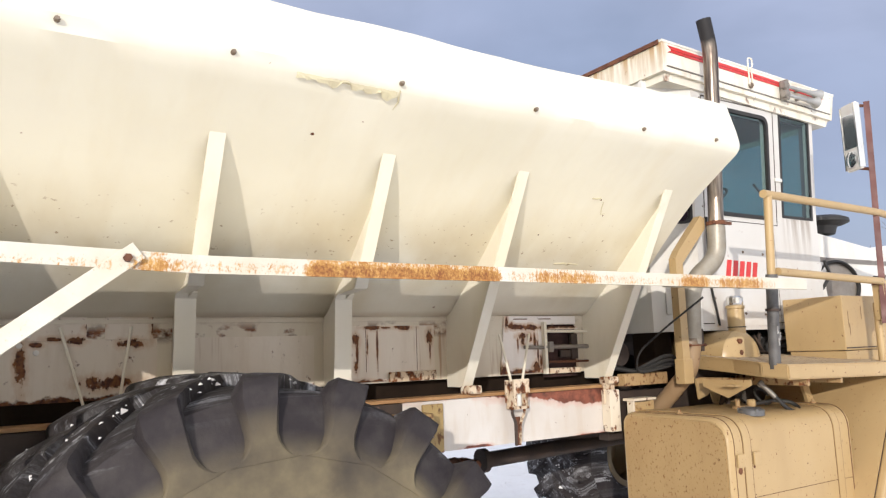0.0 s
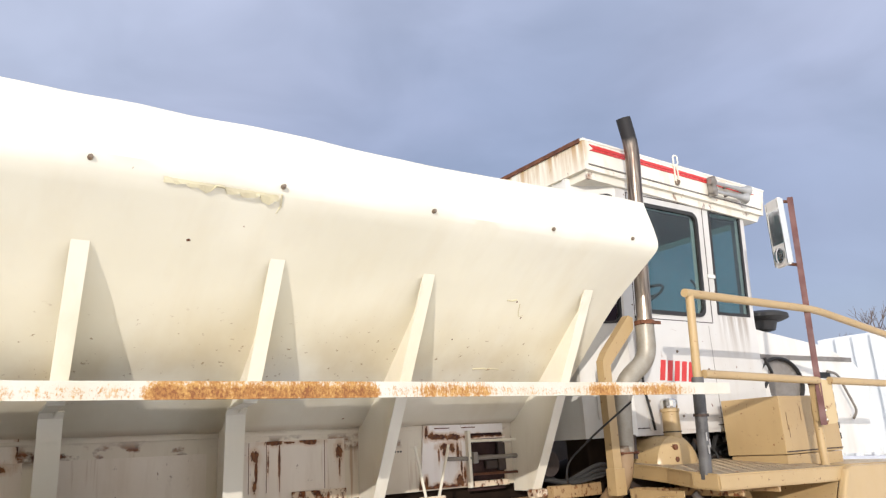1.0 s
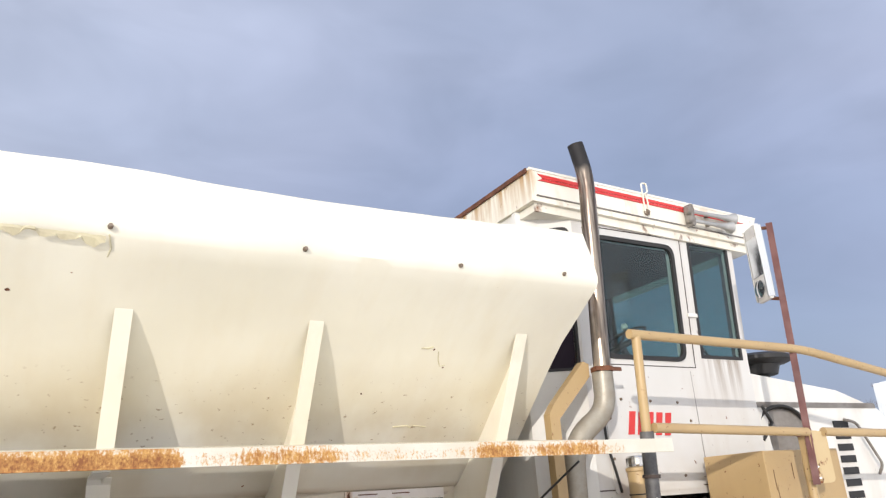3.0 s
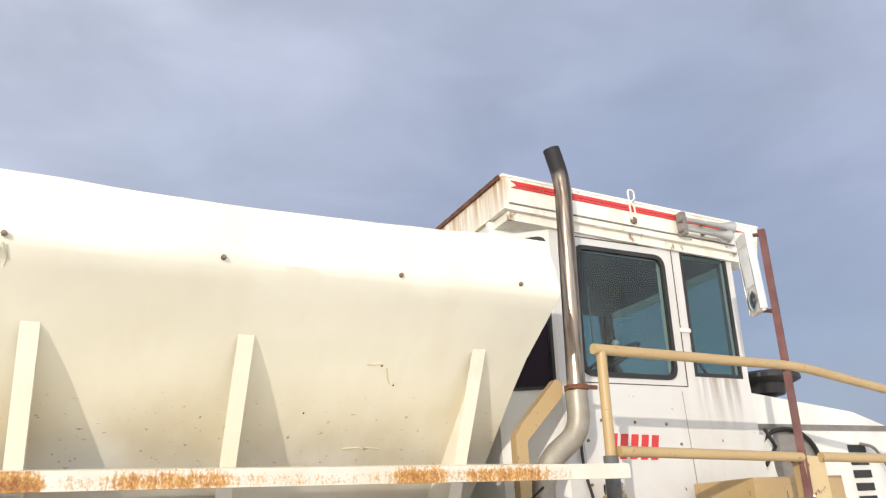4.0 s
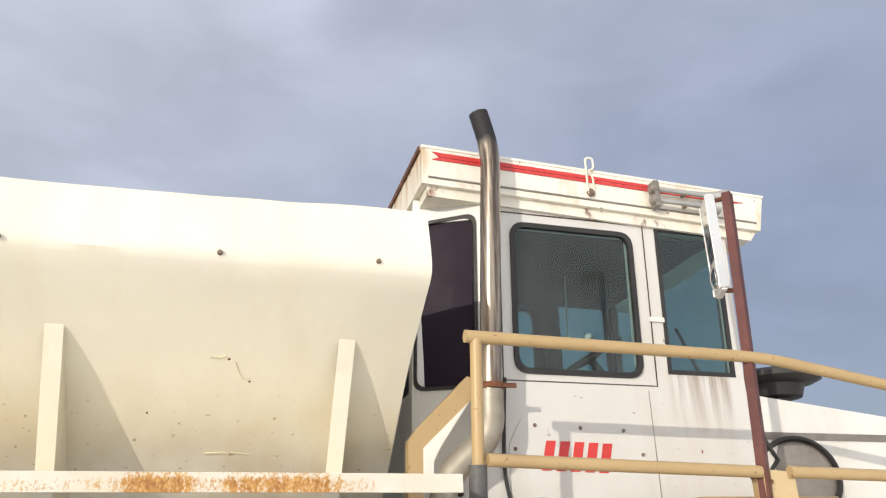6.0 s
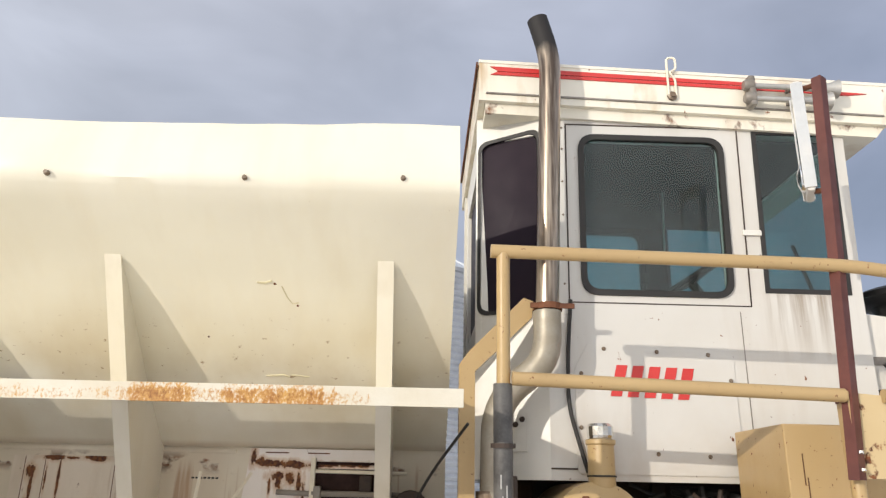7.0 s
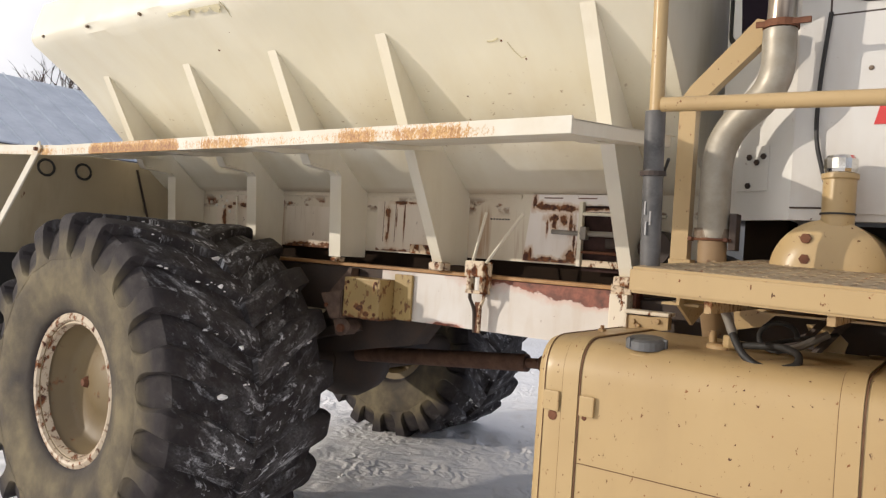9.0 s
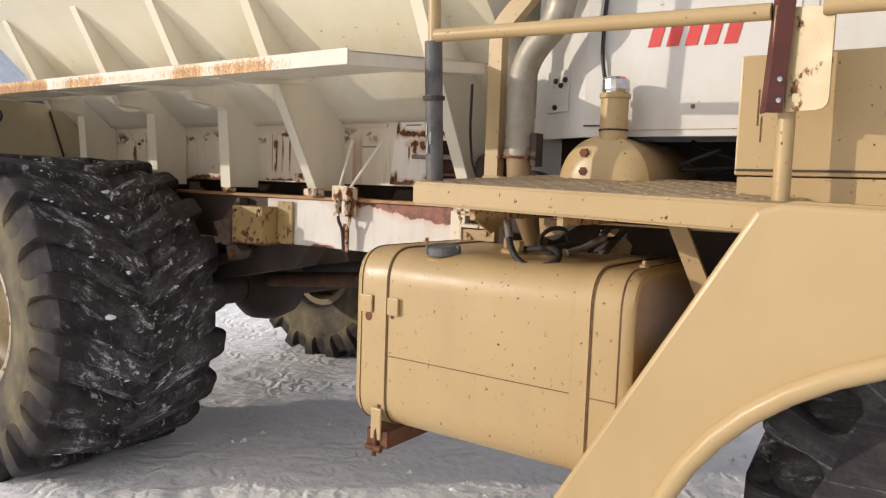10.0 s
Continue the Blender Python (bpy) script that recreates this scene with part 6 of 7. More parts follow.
        bm = bmesh.new()
        out = [(FW[0] - 0.008, FW[2] - 0.008), (FW[0] - 0.008, FW[3] + 0.008), (FW[1] + 0.008, FW[3] + 0.008), (FW[1] + 0.008, FW[2] - 0.008)]
        inn = [(FW[0] + 0.012, FW[2] + 0.012), (FW[0] + 0.012, FW[3] - 0.012), (FW[1] - 0.012, FW[3] - 0.012), (FW[1] - 0.012, FW[2] + 0.012)]
        frame_ring(out, inn, yy + s * 0.004, yy - s * 0.01, bm)
        win = tp("front_side_window", bm, BLACK, cab, "fixed cab side window in a thin black seal")
        g = tp("pane", prism(inn, "y", yy - s * 0.004, yy), GLASS, win)
        g.visible_shadow = False
    # roof
    roof = tp("roof", prism([(3.77, 3.4), (3.77, 3.59), (5.63, 3.535), (5.58, 3.34)], "y", 2.81, far + 0.05), mat_roof(), cab, "white cab roof cap with a red stripe and rusty edge")
    # the rusty paint gives the soffit the tan of light bounced from below
    tp("roof_soffit", prism([(3.8, 3.35), (3.8, 3.402), (5.575, 3.345), (5.53, 3.29)], "y", 2.835, far + 0.025), ROOF_WHITE, roof)
    tp("roof_rim", prism([(3.768, 3.586), (3.768, 3.6), (5.635, 3.545), (5.632, 3.531)], "y", 2.806, far + 0.054), ROOF_WHITE, roof, "rust-stained roof edge strip")
    tp("rear_rim", box(3.758, 3.7665, 2.83, far + 0.04, 3.575, 3.603, 0.002), RUSTY, roof, "rusty rear roof edge")
    tp("roof_top", prism([(3.79, 3.599), (3.79, 3.606), (5.61, 3.552), (5.61, 3.545)], "y", 2.83, far + 0.03), ROOF_WHITE, roof, "weathered white roof sheet")
    tp("stripe", prism([(3.82, 3.566), (3.85, 3.5475), (3.85, 3.543), (5.36, 3.499), (5.36, 3.513)], "y", 2.804, 2.81), RED, roof, "thin red stripe with a pointed end")
    tp("stripe", prism([(3.82, 3.526), (3.85, 3.539), (5.41, 3.493), (5.5, 3.489), (5.41, 3.478)], "y", 2.804, 2.81), RED, roof, "thin red stripe with a pointed end")
    tp("roof_trim", prism([(3.8, 3.437), (5.56, 3.385), (5.56, 3.378), (3.8, 3.43)], "y", 2.803, 2.81), GREY_METAL, roof, "thin grey trim line")
    tp("lifting_eye", tube(bend([(4.607, 2.8, 3.44), (4.607, 2.8, 3.635), (4.645, 2.795, 3.635), (4.645, 2.795, 3.575), (4.612, 2.795, 3.56), (4.64, 2.8, 3.53), (4.64, 2.8, 3.44)], 0.02), 0.0055, 6), CREAM, roof)
    tp("eye_bolt", lathe([(0.022, 0), (0.022, 0.008), (0.012, 0.014), (0.012, 0.02), (0, 0.02)], (4.622, 2.806, 3.445), (0, -1, 0), 8), BOLT_GREY, roof)
    # twin air horns
    horns = tp("air_horn", box(4.945, 4.975, 2.745, 2.805, 3.385, 3.53, 0.01), GREY_METAL, roof, "twin grey trumpet air horns on a clamp")
    for z, long in ((3.487, 0.37), (3.425, 0.33)):
        tp("horn_driver", lathe([(0, -0.03), (0.02, -0.028), (0.028, -0.015), (0.028, 0.012), (0.014, 0.02)], (4.955, 2.765, z), (1, 0, 0), 14), GREY_METAL, horns, "", True)
        tp("trumpet", lathe([(0.012, 0.0), (0.013, long * 0.5), (0.017, long * 0.75), (0.026, long * 0.9), (0.042, long), (0.04, long), (0.024, long * 0.9), (0.0, long * 0.8)], (4.965, 2.765, z), (1, -0.04, -0.035), 18), HORN_GREY, horns, "pale grey trumpet", True)
        tp("horn_stay", box(5.13, 5.145, 2.765, 2.81, z - 0.008, z + 0.006), GREY_METAL, horns)
    # access panel with bars standing for the maker's mark
    panel = tp("access_panel", prism(rounded([(4.163, 1.845), (4.163, 2.25), (4.23, 2.37), (4.81, 2.352), (4.81, 1.845)], [0.02, 0.05, 0.05, 0.06, 0.02]), "y", CY - 0.006, CY), CAB_SIDE, cab)
    for i in range(5):
        x, z0, z1 = 4.302 + i * 0.067, 2.142 - 0.002 * i, 2.266 - 0.002 * i
        bm = prism([(x, z0), (x + 0.03, z1), (x + 0.074, z1), (x + 0.044, z0)], "y", CY - 0.0095, CY - 0.0065)
        tp("mark_block", bm, RED, panel, "plain slanted red block of the maker's mark")
    for bx, bz in ((4.284, 2.331), (4.499, 2.323), (4.708, 2.316), (4.792, 2.213), (4.189, 2.23), (4.181, 2.019), (4.478, 1.924), (4.68, 1.918)):
        tp("bolt", lathe([(0, 0.007), (0.007, 0.006), (0.009, 0)], (bx, CY - 0.006, bz), (0, -1, 0), 8), BOLT_GREY, panel)
    tp("cable", tube(bend([(4.155, CY - 0.012, 2.53), (4.135, CY - 0.02, 2.3), (4.13, CY - 0.02, 2.1), (4.17, CY - 0.02, 1.95), (4.2, CY - 0.01, 1.85)], 0.08), 0.008, 6), BLACK, cab, "black cable down the door edge", True)
    for hx, hz in ((4.93, 3.33), (4.95, 2.84)):
        tp("hinge", box(hx - 0.05, hx + 0.03, CY - 0.012, CY - 0.001, hz - 0.012, hz + 0.012, 0.003), CAB_WHITE, cab)
    for x0, x1, z0, z1 in ((4.86, 4.864, 1.84, 2.5), (4.83, 5.3, 1.905, 1.909)):
        tp("panel_seam", box(x0, x1, CY - 0.0075 if z1 < 2.47 and x1 < 4.96 else CY - 0.002, CY - 0.0005, z0, z1), GREY_METAL, cab)
    for bz in (2.6, 2.75, 2.9, 3.05, 3.2, 3.3):
        tp("bolt", lathe([(0, 0.004), (0.004, 0.004), (0.005, 0)], (4.135, CY - 0.001, bz), (0, -1, 0), 6), BOLT_GREY, cab)
    tp("sill_strip", box(4.06, 4.9, CY - 0.004, CY - 0.0005, 1.86, 1.866), DARK_METAL, cab)
    tp("headliner", prism([(4.07, CY + 0.045), (5.34, CY + 0.045), (5.34, far - 0.045), (4.07, far - 0.045), (3.84, far - 0.19), (3.84, CY + 0.19)], "z", 3.278, 3.288), HEADLINER, cab, "dark cab headliner")
    tp("seat", box(4.25, 4.7, 3.25, 3.75, 1.9, 2.45, 0.05), SEAT, cab)
    sw = tp("steering_wheel", lathe([(0.2, -0.012), (0.212, 0), (0.2, 0.012), (0.188, 0), (0.2, -0.012)], (4.88, 3.48, 2.8), (-0.5, 0, 0.8), 28), BLACK, cab)
    for k in range(3):
        a = 2 * math.pi * k / 3 + 0.4
        u, v = Vector((0.848, 0, 0.53)), Vector((0, 1, 0))
        tp("spoke", tube([(4.89, 3.48, 2.785), tuple(Vector((4.88, 3.48, 2.8)) + 0.2 * (math.cos(a) * u + math.sin(a) * v))], 0.011, 6), BLACK, sw)
    tp("spinner_knob", lathe([(0, 0.045), (0.02, 0.035), (0.026, 0.015), (0.012, 0)], (4.82, 3.33, 2.85), (-0.5, 0, 0.8), 12), CAB_WHITE, sw, "pale spinner knob", True)
    tp("console", box(4.5, 4.85, 3.78, 4.0, 1.95, 2.6, 0.03), SEAT, cab)
    tp("steering_column", tube([(4.89, 3.48, 2.785), (5.16, 3.48, 2.4)], 0.025, 8), BLACK, cab)
    tp("control_lever", tube([(4.72, 3.75, 2.55), (4.74, 3.75, 2.86)], 0.012, 8), BLACK, cab)
    tp("lever_knob", lathe([(0, 0.035), (0.022, 0.025), (0.028, 0), (0.018, -0.025), (0, -0.03)], (4.74, 3.75, 2.88), (0, 0, 1), 12), BLACK, cab, "", True)
    tp("antenna_rod", tube([(4.77, 3.5, 2.9), (4.785, 3.5, 3.28)], 0.005, 6), CAB_WHITE, cab)
    for px in (4.84, 4.965):
        tp("pillar_pad", box(px, px + 0.02, far - 0.06, far - 0.042, 2.5, 3.31, 0.004), SEAT, cab)
    tp("wiper_arm", tube([(5.3, 3.1, 2.62), (5.36, 3.35, 2.95)], 0.01, 6), BLACK, cab)
    tp("seat_back", box(4.15, 4.27, 3.27, 3.73, 2.4, 2.98, 0.05), SEAT, cab)
    tp("dash", box(5.08, 5.34, 2.95, far - 0.08, 2.0, 2.52, 0.03), SEAT, cab)
    # hood
    hood = tp("hood", prism([(5.392, 1.75), (5.392, 2.52), (6.3, 2.42), (6.72, 2.3), (6.85, 2.2), (6.8, 1.6), (6.1, 1.62), (6.0, 1.75)], "y", 2.95, 2 * MID - 2.95), CAB_WHITE, cab, "white engine hood")
    pre = tp("air_precleaner", lathe([(0, 0.1), (0.1, 0.098), (0.19, 0.09), (0.232, 0.07), (0.235, 0.045), (0.2, 0.03), (0.15, 0.02), (0.13, -0.04), (0.075, -0.05), (0.075, -0.14)], (5.72, 3.1, 2.57), (0, 0, 1), 28), BLACK, hood, "black bowl-shaped air cleaner cap", True)
    for k in range(10):
        a = 2 * math.pi * k / 10
        tp("rib", box(-0.006, 0.006, 0.1, 0.19, 0.02, 0.07, 0, m=Matrix.Translation((5.72, 3.1, 2.585)) @ Matrix.Rotation(a, 4, "Z")), DARK_METAL, pre)
    scr = tp("round_screen", lathe([(0.175, -0.06), (0.195, -0.05), (0.195, 0.02), (0.18, 0.03), (0.17, 0.01)], (5.62, 2.93, 2.12), (-0.35, -1, 0), 36), BLACK, hood, "dark round intake with a black rim", True)
    tp("mesh", lathe([(0, 0.02), (0.1, 0.015), (0.175, 0.0)], (5.62, 2.93, 2.12), (-0.35, -1, 0), 36), GREY_METAL, scr, "grey wire mesh", True)
    tp("screen_stay", tube([(5.44, 2.9, 2.3), (5.5, 2.9, 2.2), (5.42, 2.92, 2.1)], 0.012, 6), BLACK, hood)
    # black block on the hood side, painting the shade of a recess
    tp("recess", box(5.395, 5.44, 2.945, 3.0, 1.8, 2.2), BLACK, hood)
    for k in range(7):
        z = 1.72 + k * 0.075
        tp("louvre", prism([(6.18, z), (6.34, z), (6.34, z + 0.045), (6.18, z + 0.045)], "y", 2.944, 2.949), BLACK, hood)
    tp("hood_band", box(5.395, 6.7, 2.946, 2.9495, 2.3, 2.335), GREY_METAL, hood, "grey shaded trim band")
    tp("hand_rail", tube(bend([(6.28, 2.93, 2.22), (6.36, 2.9, 2.2), (6.55, 2.9, 1.92), (6.55, 2.94, 1.86)], 0.05), 0.01, 6), GREY_METAL, hood)

def lean_cab_side():
    """The cab side draws in by a few centimetres towards its foot."""
    for ob in [o for o in bpy.data.objects if o.type == "MESH" and (o.parent and (o.parent.name == "cab" or (o.parent.parent and o.parent.parent.name == "cab")) or o.name == "cab")]:
        if ob.name.startswith(("roof", "stripe", "lifting", "eye", "air_horn", "horn", "trumpet", "rear_rim", "hood")) or (ob.parent and ob.parent.name in ("hood", "roof", "air_horn")):
            continue
        for v in ob.data.vertices:
            if v.co.y < 3.06 and v.co.x < 5.4:
                v.co.y += 0.045 * max(0.0, min(1.0, (3.34 - v.co.z) / 0.8)) - 0.006


build_cab()
lean_cab_side()

# exhaust and its brace
pipe = tp("exhaust_pipe", tube(bend([(4.012, 2.68, 3.725), (4.064, 2.685, 3.54), (4.03, 2.73, 2.4)], 0.16), 0.045, 20), STACK, None, "stained steel exhaust stack with a sooty tip", True)
tp("lower_elbow", tube(bend([(4.03, 2.73, 2.44), (4.03, 2.735, 2.25), (3.835, 2.79, 2.1), (3.83, 2.81, 1.74)], 0.15, 8), 0.054, 20), STAINLESS, pipe, "dull grey elbow of the exhaust", True)
tp("tail_pipe", tube(bend([(3.83, 2.81, 1.74), (3.828, 2.83, 1.6), (3.79, 3.1, 1.33)], 0.16, 8), 0.05, 20), PIPE_TAN, pipe, "tan dirty lower exhaust pipe", True)
tp("elbow_bracket", box(3.89, 3.915, 2.79, 2.85, 1.7, 1.83, 0.004), DARK_METAL, pipe)
tp("band_clamp", lathe([(0.058, -0.02), (0.064, -0.02), (0.064, 0.02), (0.058, 0.02)], (3.826, 2.82, 1.755), (0, 0, 1), 20), BOLT_GREY, pipe)
for sx in (-1, 1):
    tp("clamp_bolt", tube([(3.826 + sx * 0.062, 2.76, 1.735), (3.826 + sx * 0.062, 2.8, 1.735)], 0.008, 6), RUSTY, pipe)
tp("clamp", lathe([(0.05, -0.012), (0.058, -0.012), (0.058, 0.012), (0.05, 0.012)], (4.032, 2.73, 2.455), (0, 0, 1), 16), RUSTY, pipe)
tp("clamp_strap", box(3.96, 4.13, 2.69, 2.7, 2.445, 2.465, 0.002), RUSTY, pipe)
bm = prism([(3.945, 2.502), (3.982, 2.49), (3.978, 2.425), (3.755, 2.21), (3.755, 1.6), (3.695, 1.6), (3.695, 2.235), (3.73, 2.285)], "y", 2.77, 2.776)
for flange in ([(3.945, 2.502), (3.73, 2.285), (3.695, 2.235), (3.695, 1.6), (3.701, 1.6), (3.701, 2.233), (3.734, 2.28), (3.949, 2.498)], [(3.978, 2.425), (3.755, 2.21), (3.755, 1.6), (3.749, 1.6), (3.749, 2.212), (3.974, 2.43)]):
    prism(flange, "y", 2.776, 2.82, bm)
brace = tp("exhaust_brace", bm, TAN, None, "tan bent channel brace")
tp("foot_bracket", box(3.69, 3.77, 2.765, 2.83, 1.52, 1.66, 0.005), TAN, brace)
tp("u_bolt", tube(bend([(3.76, 2.79, 1.735), (3.83, 2.745, 1.735), (3.9, 2.79, 1.735)], 0.06), 0.005, 6), RUSTY, brace)

# hydraulic tank under the cab
bm = lathe([(0, -0.03), (0.09, -0.028), (0.15, -0.01), (0.174, 0.02), (0.174, 0.7), (0, 0.7)], (4.207, 2.745, 1.642), (0, 1, 0), 40)
cutoff = bmesh.ops.bisect_plane(bm, geom=bm.verts[:] + bm.edges[:] + bm.faces[:], plane_co=(0, 0, 1.6222), plane_no=(0, 0, 1), clear_inner=True)
bmesh.ops.edgeloop_fill(bm, edges=[e for e in cutoff["geom_cut"] if isinstance(e, bmesh.types.BMEdge)])
drum = tp("hydraulic_tank", bm, TAN, None, "tan round hydraulic tank with a chrome breather", True)
tp("neck", lathe([(0.05, -0.1), (0.05, 0.12), (0.056, 0.125), (0.056, 0.14), (0.03, 0.145)], (4.228, 2.79, 1.825), (0, 0, 1), 20), TAN, drum, "", True)
tp("breather_cap", lathe([(0.046, 0), (0.05, 0.012), (0.05, 0.045), (0.04, 0.056), (0, 0.058)], (4.228, 2.79, 1.968), (0, 0, 1), 16), CHROME, drum, "chrome breather cap")
tp("neck_ring", lathe([(0.05, -0.003), (0.054, -0.003), (0.054, 0.003), (0.05, 0.003)], (4.228, 2.79, 1.835), (0, 0, 1), 20), BLACK, drum)
tp("mount", box(4.02, 4.38, 2.953, 3.3, 1.5, 1.6, 0.006), DARK_METAL, drum)
for dz in (0.083, 0.15):
    tp("plug", lathe([(0.017, -0.03), (0.017, 0.012), (0, 0.012)], (4.15, 2.725, 1.6 + dz), (0, -1, 0), 6), RUSTY, drum)
def on_quarter(bm):
    for v in bm.verts:
        v.co.y += (4.06 - v.co.x) * 0.49
    return bm


mp = tp("mount_plate", on_quarter(box(3.85, 3.975, 2.888, 2.895, 1.925, 2.09, 0.002)), CAB_WHITE, None, "white mounting plate with bolts")
for bx, bz in ((3.9, 2.05), (3.93, 2.03), (3.955, 2.05), (3.9, 1.945)):
    tp("bolt", on_quarter(lathe([(0, 0.014), (0.01, 0.013), (0.012, 0)], (bx, 2.888, bz), (0, -1, 0), 6)), DARK_METAL, mp)
tp("engine", box(4.55, 6.6, 3.3, 4.3, 1.2, 1.85, 0.08), DARK_METAL)

tp("gusset_flange", box(3.77, 3.89, 2.5, 2.58, 1.506, 1.514), TAN)
tp("gusset", prism([(2.45, 1.54), (2.45, 1.51), (2.6, 1.44), (2.76, 1.5), (2.76, 1.54)], "x", 3.835, 3.845), TAN, None, "tan gusset under the platform")
tp("gusset", prism([(3.9, 1.54), (3.915, 1.42), (4.0, 1.44), (4.06, 1.5), (4.06, 1.54)], "y", 2.86, 2.87), TAN, None, "tan gusset under the platform")
tp("gusset", prism([(4.13, 1.46), (4.16, 1.38), (4.25, 1.36), (4.262, 1.41), (4.2, 1.47)], "y", 2.95, 2.958), TAN, None, "tan gusset under the platform")
for xa, xb in ((4.1, 4.23), (4.16, 4.3)):
    tp("step_stay", tube([(xa, 2.86, 1.35), (xb, 2.9, 1.53)], 0.014, 6), DARK_METAL)
tp("support_strut", prism([(4.5, 1.54), (4.56, 1.54), (4.76, 1.1), (4.7, 1.1)], "y", 2.59, 2.61), TAN, None, "tan strut under the platform")
# tan beam and clip behind the exhaust
tp("cross_beam", box(3.46, 3.82, 3.0, 3.06, 1.515, 1.585, 0.006), TAN_RUSTY, None, "rust-spotted tan beam behind the exhaust")
tp("transmission", lathe([(0, -0.3), (0.2, -0.3), (0.26, -0.2), (0.28, 0.3), (0.34, 0.5), (0, 0.5)], (3.95, MID - 0.1, 1.35), (1, 0, 0), 18), DARK_METAL, None, "grimy dark transmission case", True)
tp("battery_cable_box", box(3.86, 4.02, 3.12, 3.3, 1.5, 1.835, 0.01), DULL_BLACK, None, "dark box under the cab corner")
rnd = random.Random(21)
for k in range(9):
    x0 = 4.45 + 0.1 * k + rnd.uniform(-0.05, 0.05)
    y0 = rnd.uniform(2.95, 3.2)
    pts = [(x0, y0, 1.8 + rnd.uniform(-0.03, 0.04))]
    for q in range(4):
        pts.append((x0 + rnd.uniform(-0.2, 0.35), y0 + rnd.uniform(-0.08, 0.12), rnd.uniform(1.63, 1.82)))
    tp("engine_hose", tube(bend(pts, 0.12, 5), rnd.choice((0.009, 0.012, 0.016)), 7), BLACK, None, "", True)
for pa, pb, r in (((4.62, 2.95, 1.78), (4.8, 2.98, 1.62), 0.014), ((4.66, 2.96, 1.68), (4.9, 2.96, 1.66), 0.01), ((4.75, 3.0, 1.8), (4.72, 3.0, 1.62), 0.018)):
    tp("control_rod", tube([pa, pb], r * 0.6, 8), DARK_METAL, None, "", True)
tp("firewall", box(4.0, 5.35, 3.35, 3.4, 1.3, 1.83), DARK_METAL)
tp("wiring_coil", lathe([(0.05, -0.008), (0.06, 0), (0.05, 0.008), (0.04, 0), (0.05, -0.008)], (4.75, 2.92, 1.68), (0.2, -1, 0.3), 20), BLACK, None, "", True)
tp("rag", lathe([(0, 0.014), (0.018, 0.013), (0.032, 0.006), (0.036, 0)], (4.62, 2.56, 1.6135), (0, 0, 1), 9), TAN_RUSTY, None, "small dirty rag on the platform")

# front wheels
FRIM = RIM
build_wheel(5.6, 2.75, 0.74, 0.77, 0.7, 0.3, 18, 0.05, -1, "black front tyre under the tan fender", FRIM)
build_wheel(5.6, 2 * MID - 2.75, 0.74, 0.77, 0.7, 0.3, 18, 0.05, 1, "black front tyre under the tan fender", FRIM)

# tan-brown steel with the shade under the hopper put into its colour
HANGER = plain("shaded_brown_steel", (0.15, 0.095, 0.065), (0.07, 0.042, 0.032), 0.8, 0.0, 12)
hanger = tp("spring_hanger", prism([(1.74, 1.37), (1.875, 1.505), (1.89, 1.505), (1.89, 1.3), (1.875, 1.24), (1.81, 1.24)], "y", 3.03, 3.09), HANGER, None, "worn brown spring hanger, its colour darkened for shade")
bm = prism([(1.725, 1.36), (1.885, 1.388), (1.885, 1.237), (1.805, 1.228)], "y", 2.972, 3.03)
bmesh.ops.bevel(bm, geom=bm.edges[:], offset=0.006, segments=2, affect="EDGES")
tp("pad", bm, HANGER, hanger)
bm = prism(rounded([(1.81, 1.225), (1.9, 1.235), (1.945, 1.2), (1.9, 1.15), (1.835, 1.14)], [0.01, 0.02, 0.02, 0.03, 0.02], 4), "y", 3.0, 3.08)
tp("shackle", bm, HANGER, hanger)
tp("pin", lathe([(0.022, 0), (0.022, 0.02), (0.015, 0.026), (0, 0.026)], (1.875, 3.0, 1.185), (0, -1, 0), 12), RUSTY, hanger)
tp("bolt", lathe([(0, 0.012), (0.011, 0.011), (0.013, 0)], (1.78, 2.972, 1.3), (0, -1, 0), 6), RUSTY, hanger)
tp("spring_beam", prism([(1.2, 0.95), (1.2, 1.1), (1.6, 1.25), (2.3, 1.25), (2.2, 1.12), (1.6, 1.0)], "y", 3.2, 3.34), DARK_METAL, None, "dark beam above the axle")
tp("brake_chamber", lathe([(0, -0.09), (0.07, -0.09), (0.1, -0.05), (0.1, 0.05), (0.07, 0.09), (0, 0.09)], (1.45, 3.1, 1.1), (1, 0, 0.2), 18), DARK_METAL, None, "dark round brake chamber", True)
tp("leaf_spring", tube(bend([(0.2, 3.2, 1.12), (1.0, 3.2, 0.98), (1.84, 3.2, 1.2)], 0.5), 0.05, 6), DARK_METAL, None, "dark leaf spring")
tp("cross_member", box(2.9, 3.0, 3.18, 2 * MID - 3.18, 1.28, 1.48, 0.01), DARK_METAL)
tp("air_reservoir", lathe([(0, -0.3), (0.09, -0.28), (0.11, -0.2), (0.11, 0.2), (0.09, 0.28), (0, 0.3)], (1.6, 3.5, 1.15), (1, 0, 0), 20), DARK_METAL, None, "", True)

# side box and latch on the chassis
sb = tp("side_box", box(1.9, 2.15, 2.97, 3.095, 1.25, 1.462, 0.008), BOX_TAN, None, "tan rust-speckled box on the chassis rail")
tp("end_flange", box(2.152, 2.27, 3.078, 3.096, 1.258, 1.495, 0.006), BOX_TAN, sb)
for bx, bz in ((1.93, 1.435), (2.12, 1.44), (1.925, 1.275), (2.12, 1.28)):
    tp("bolt", lathe([(0, 0.008), (0.008, 0.007), (0.01, 0)], (bx, 2.97, bz), (0, -1, 0), 6), RUSTY, sb)


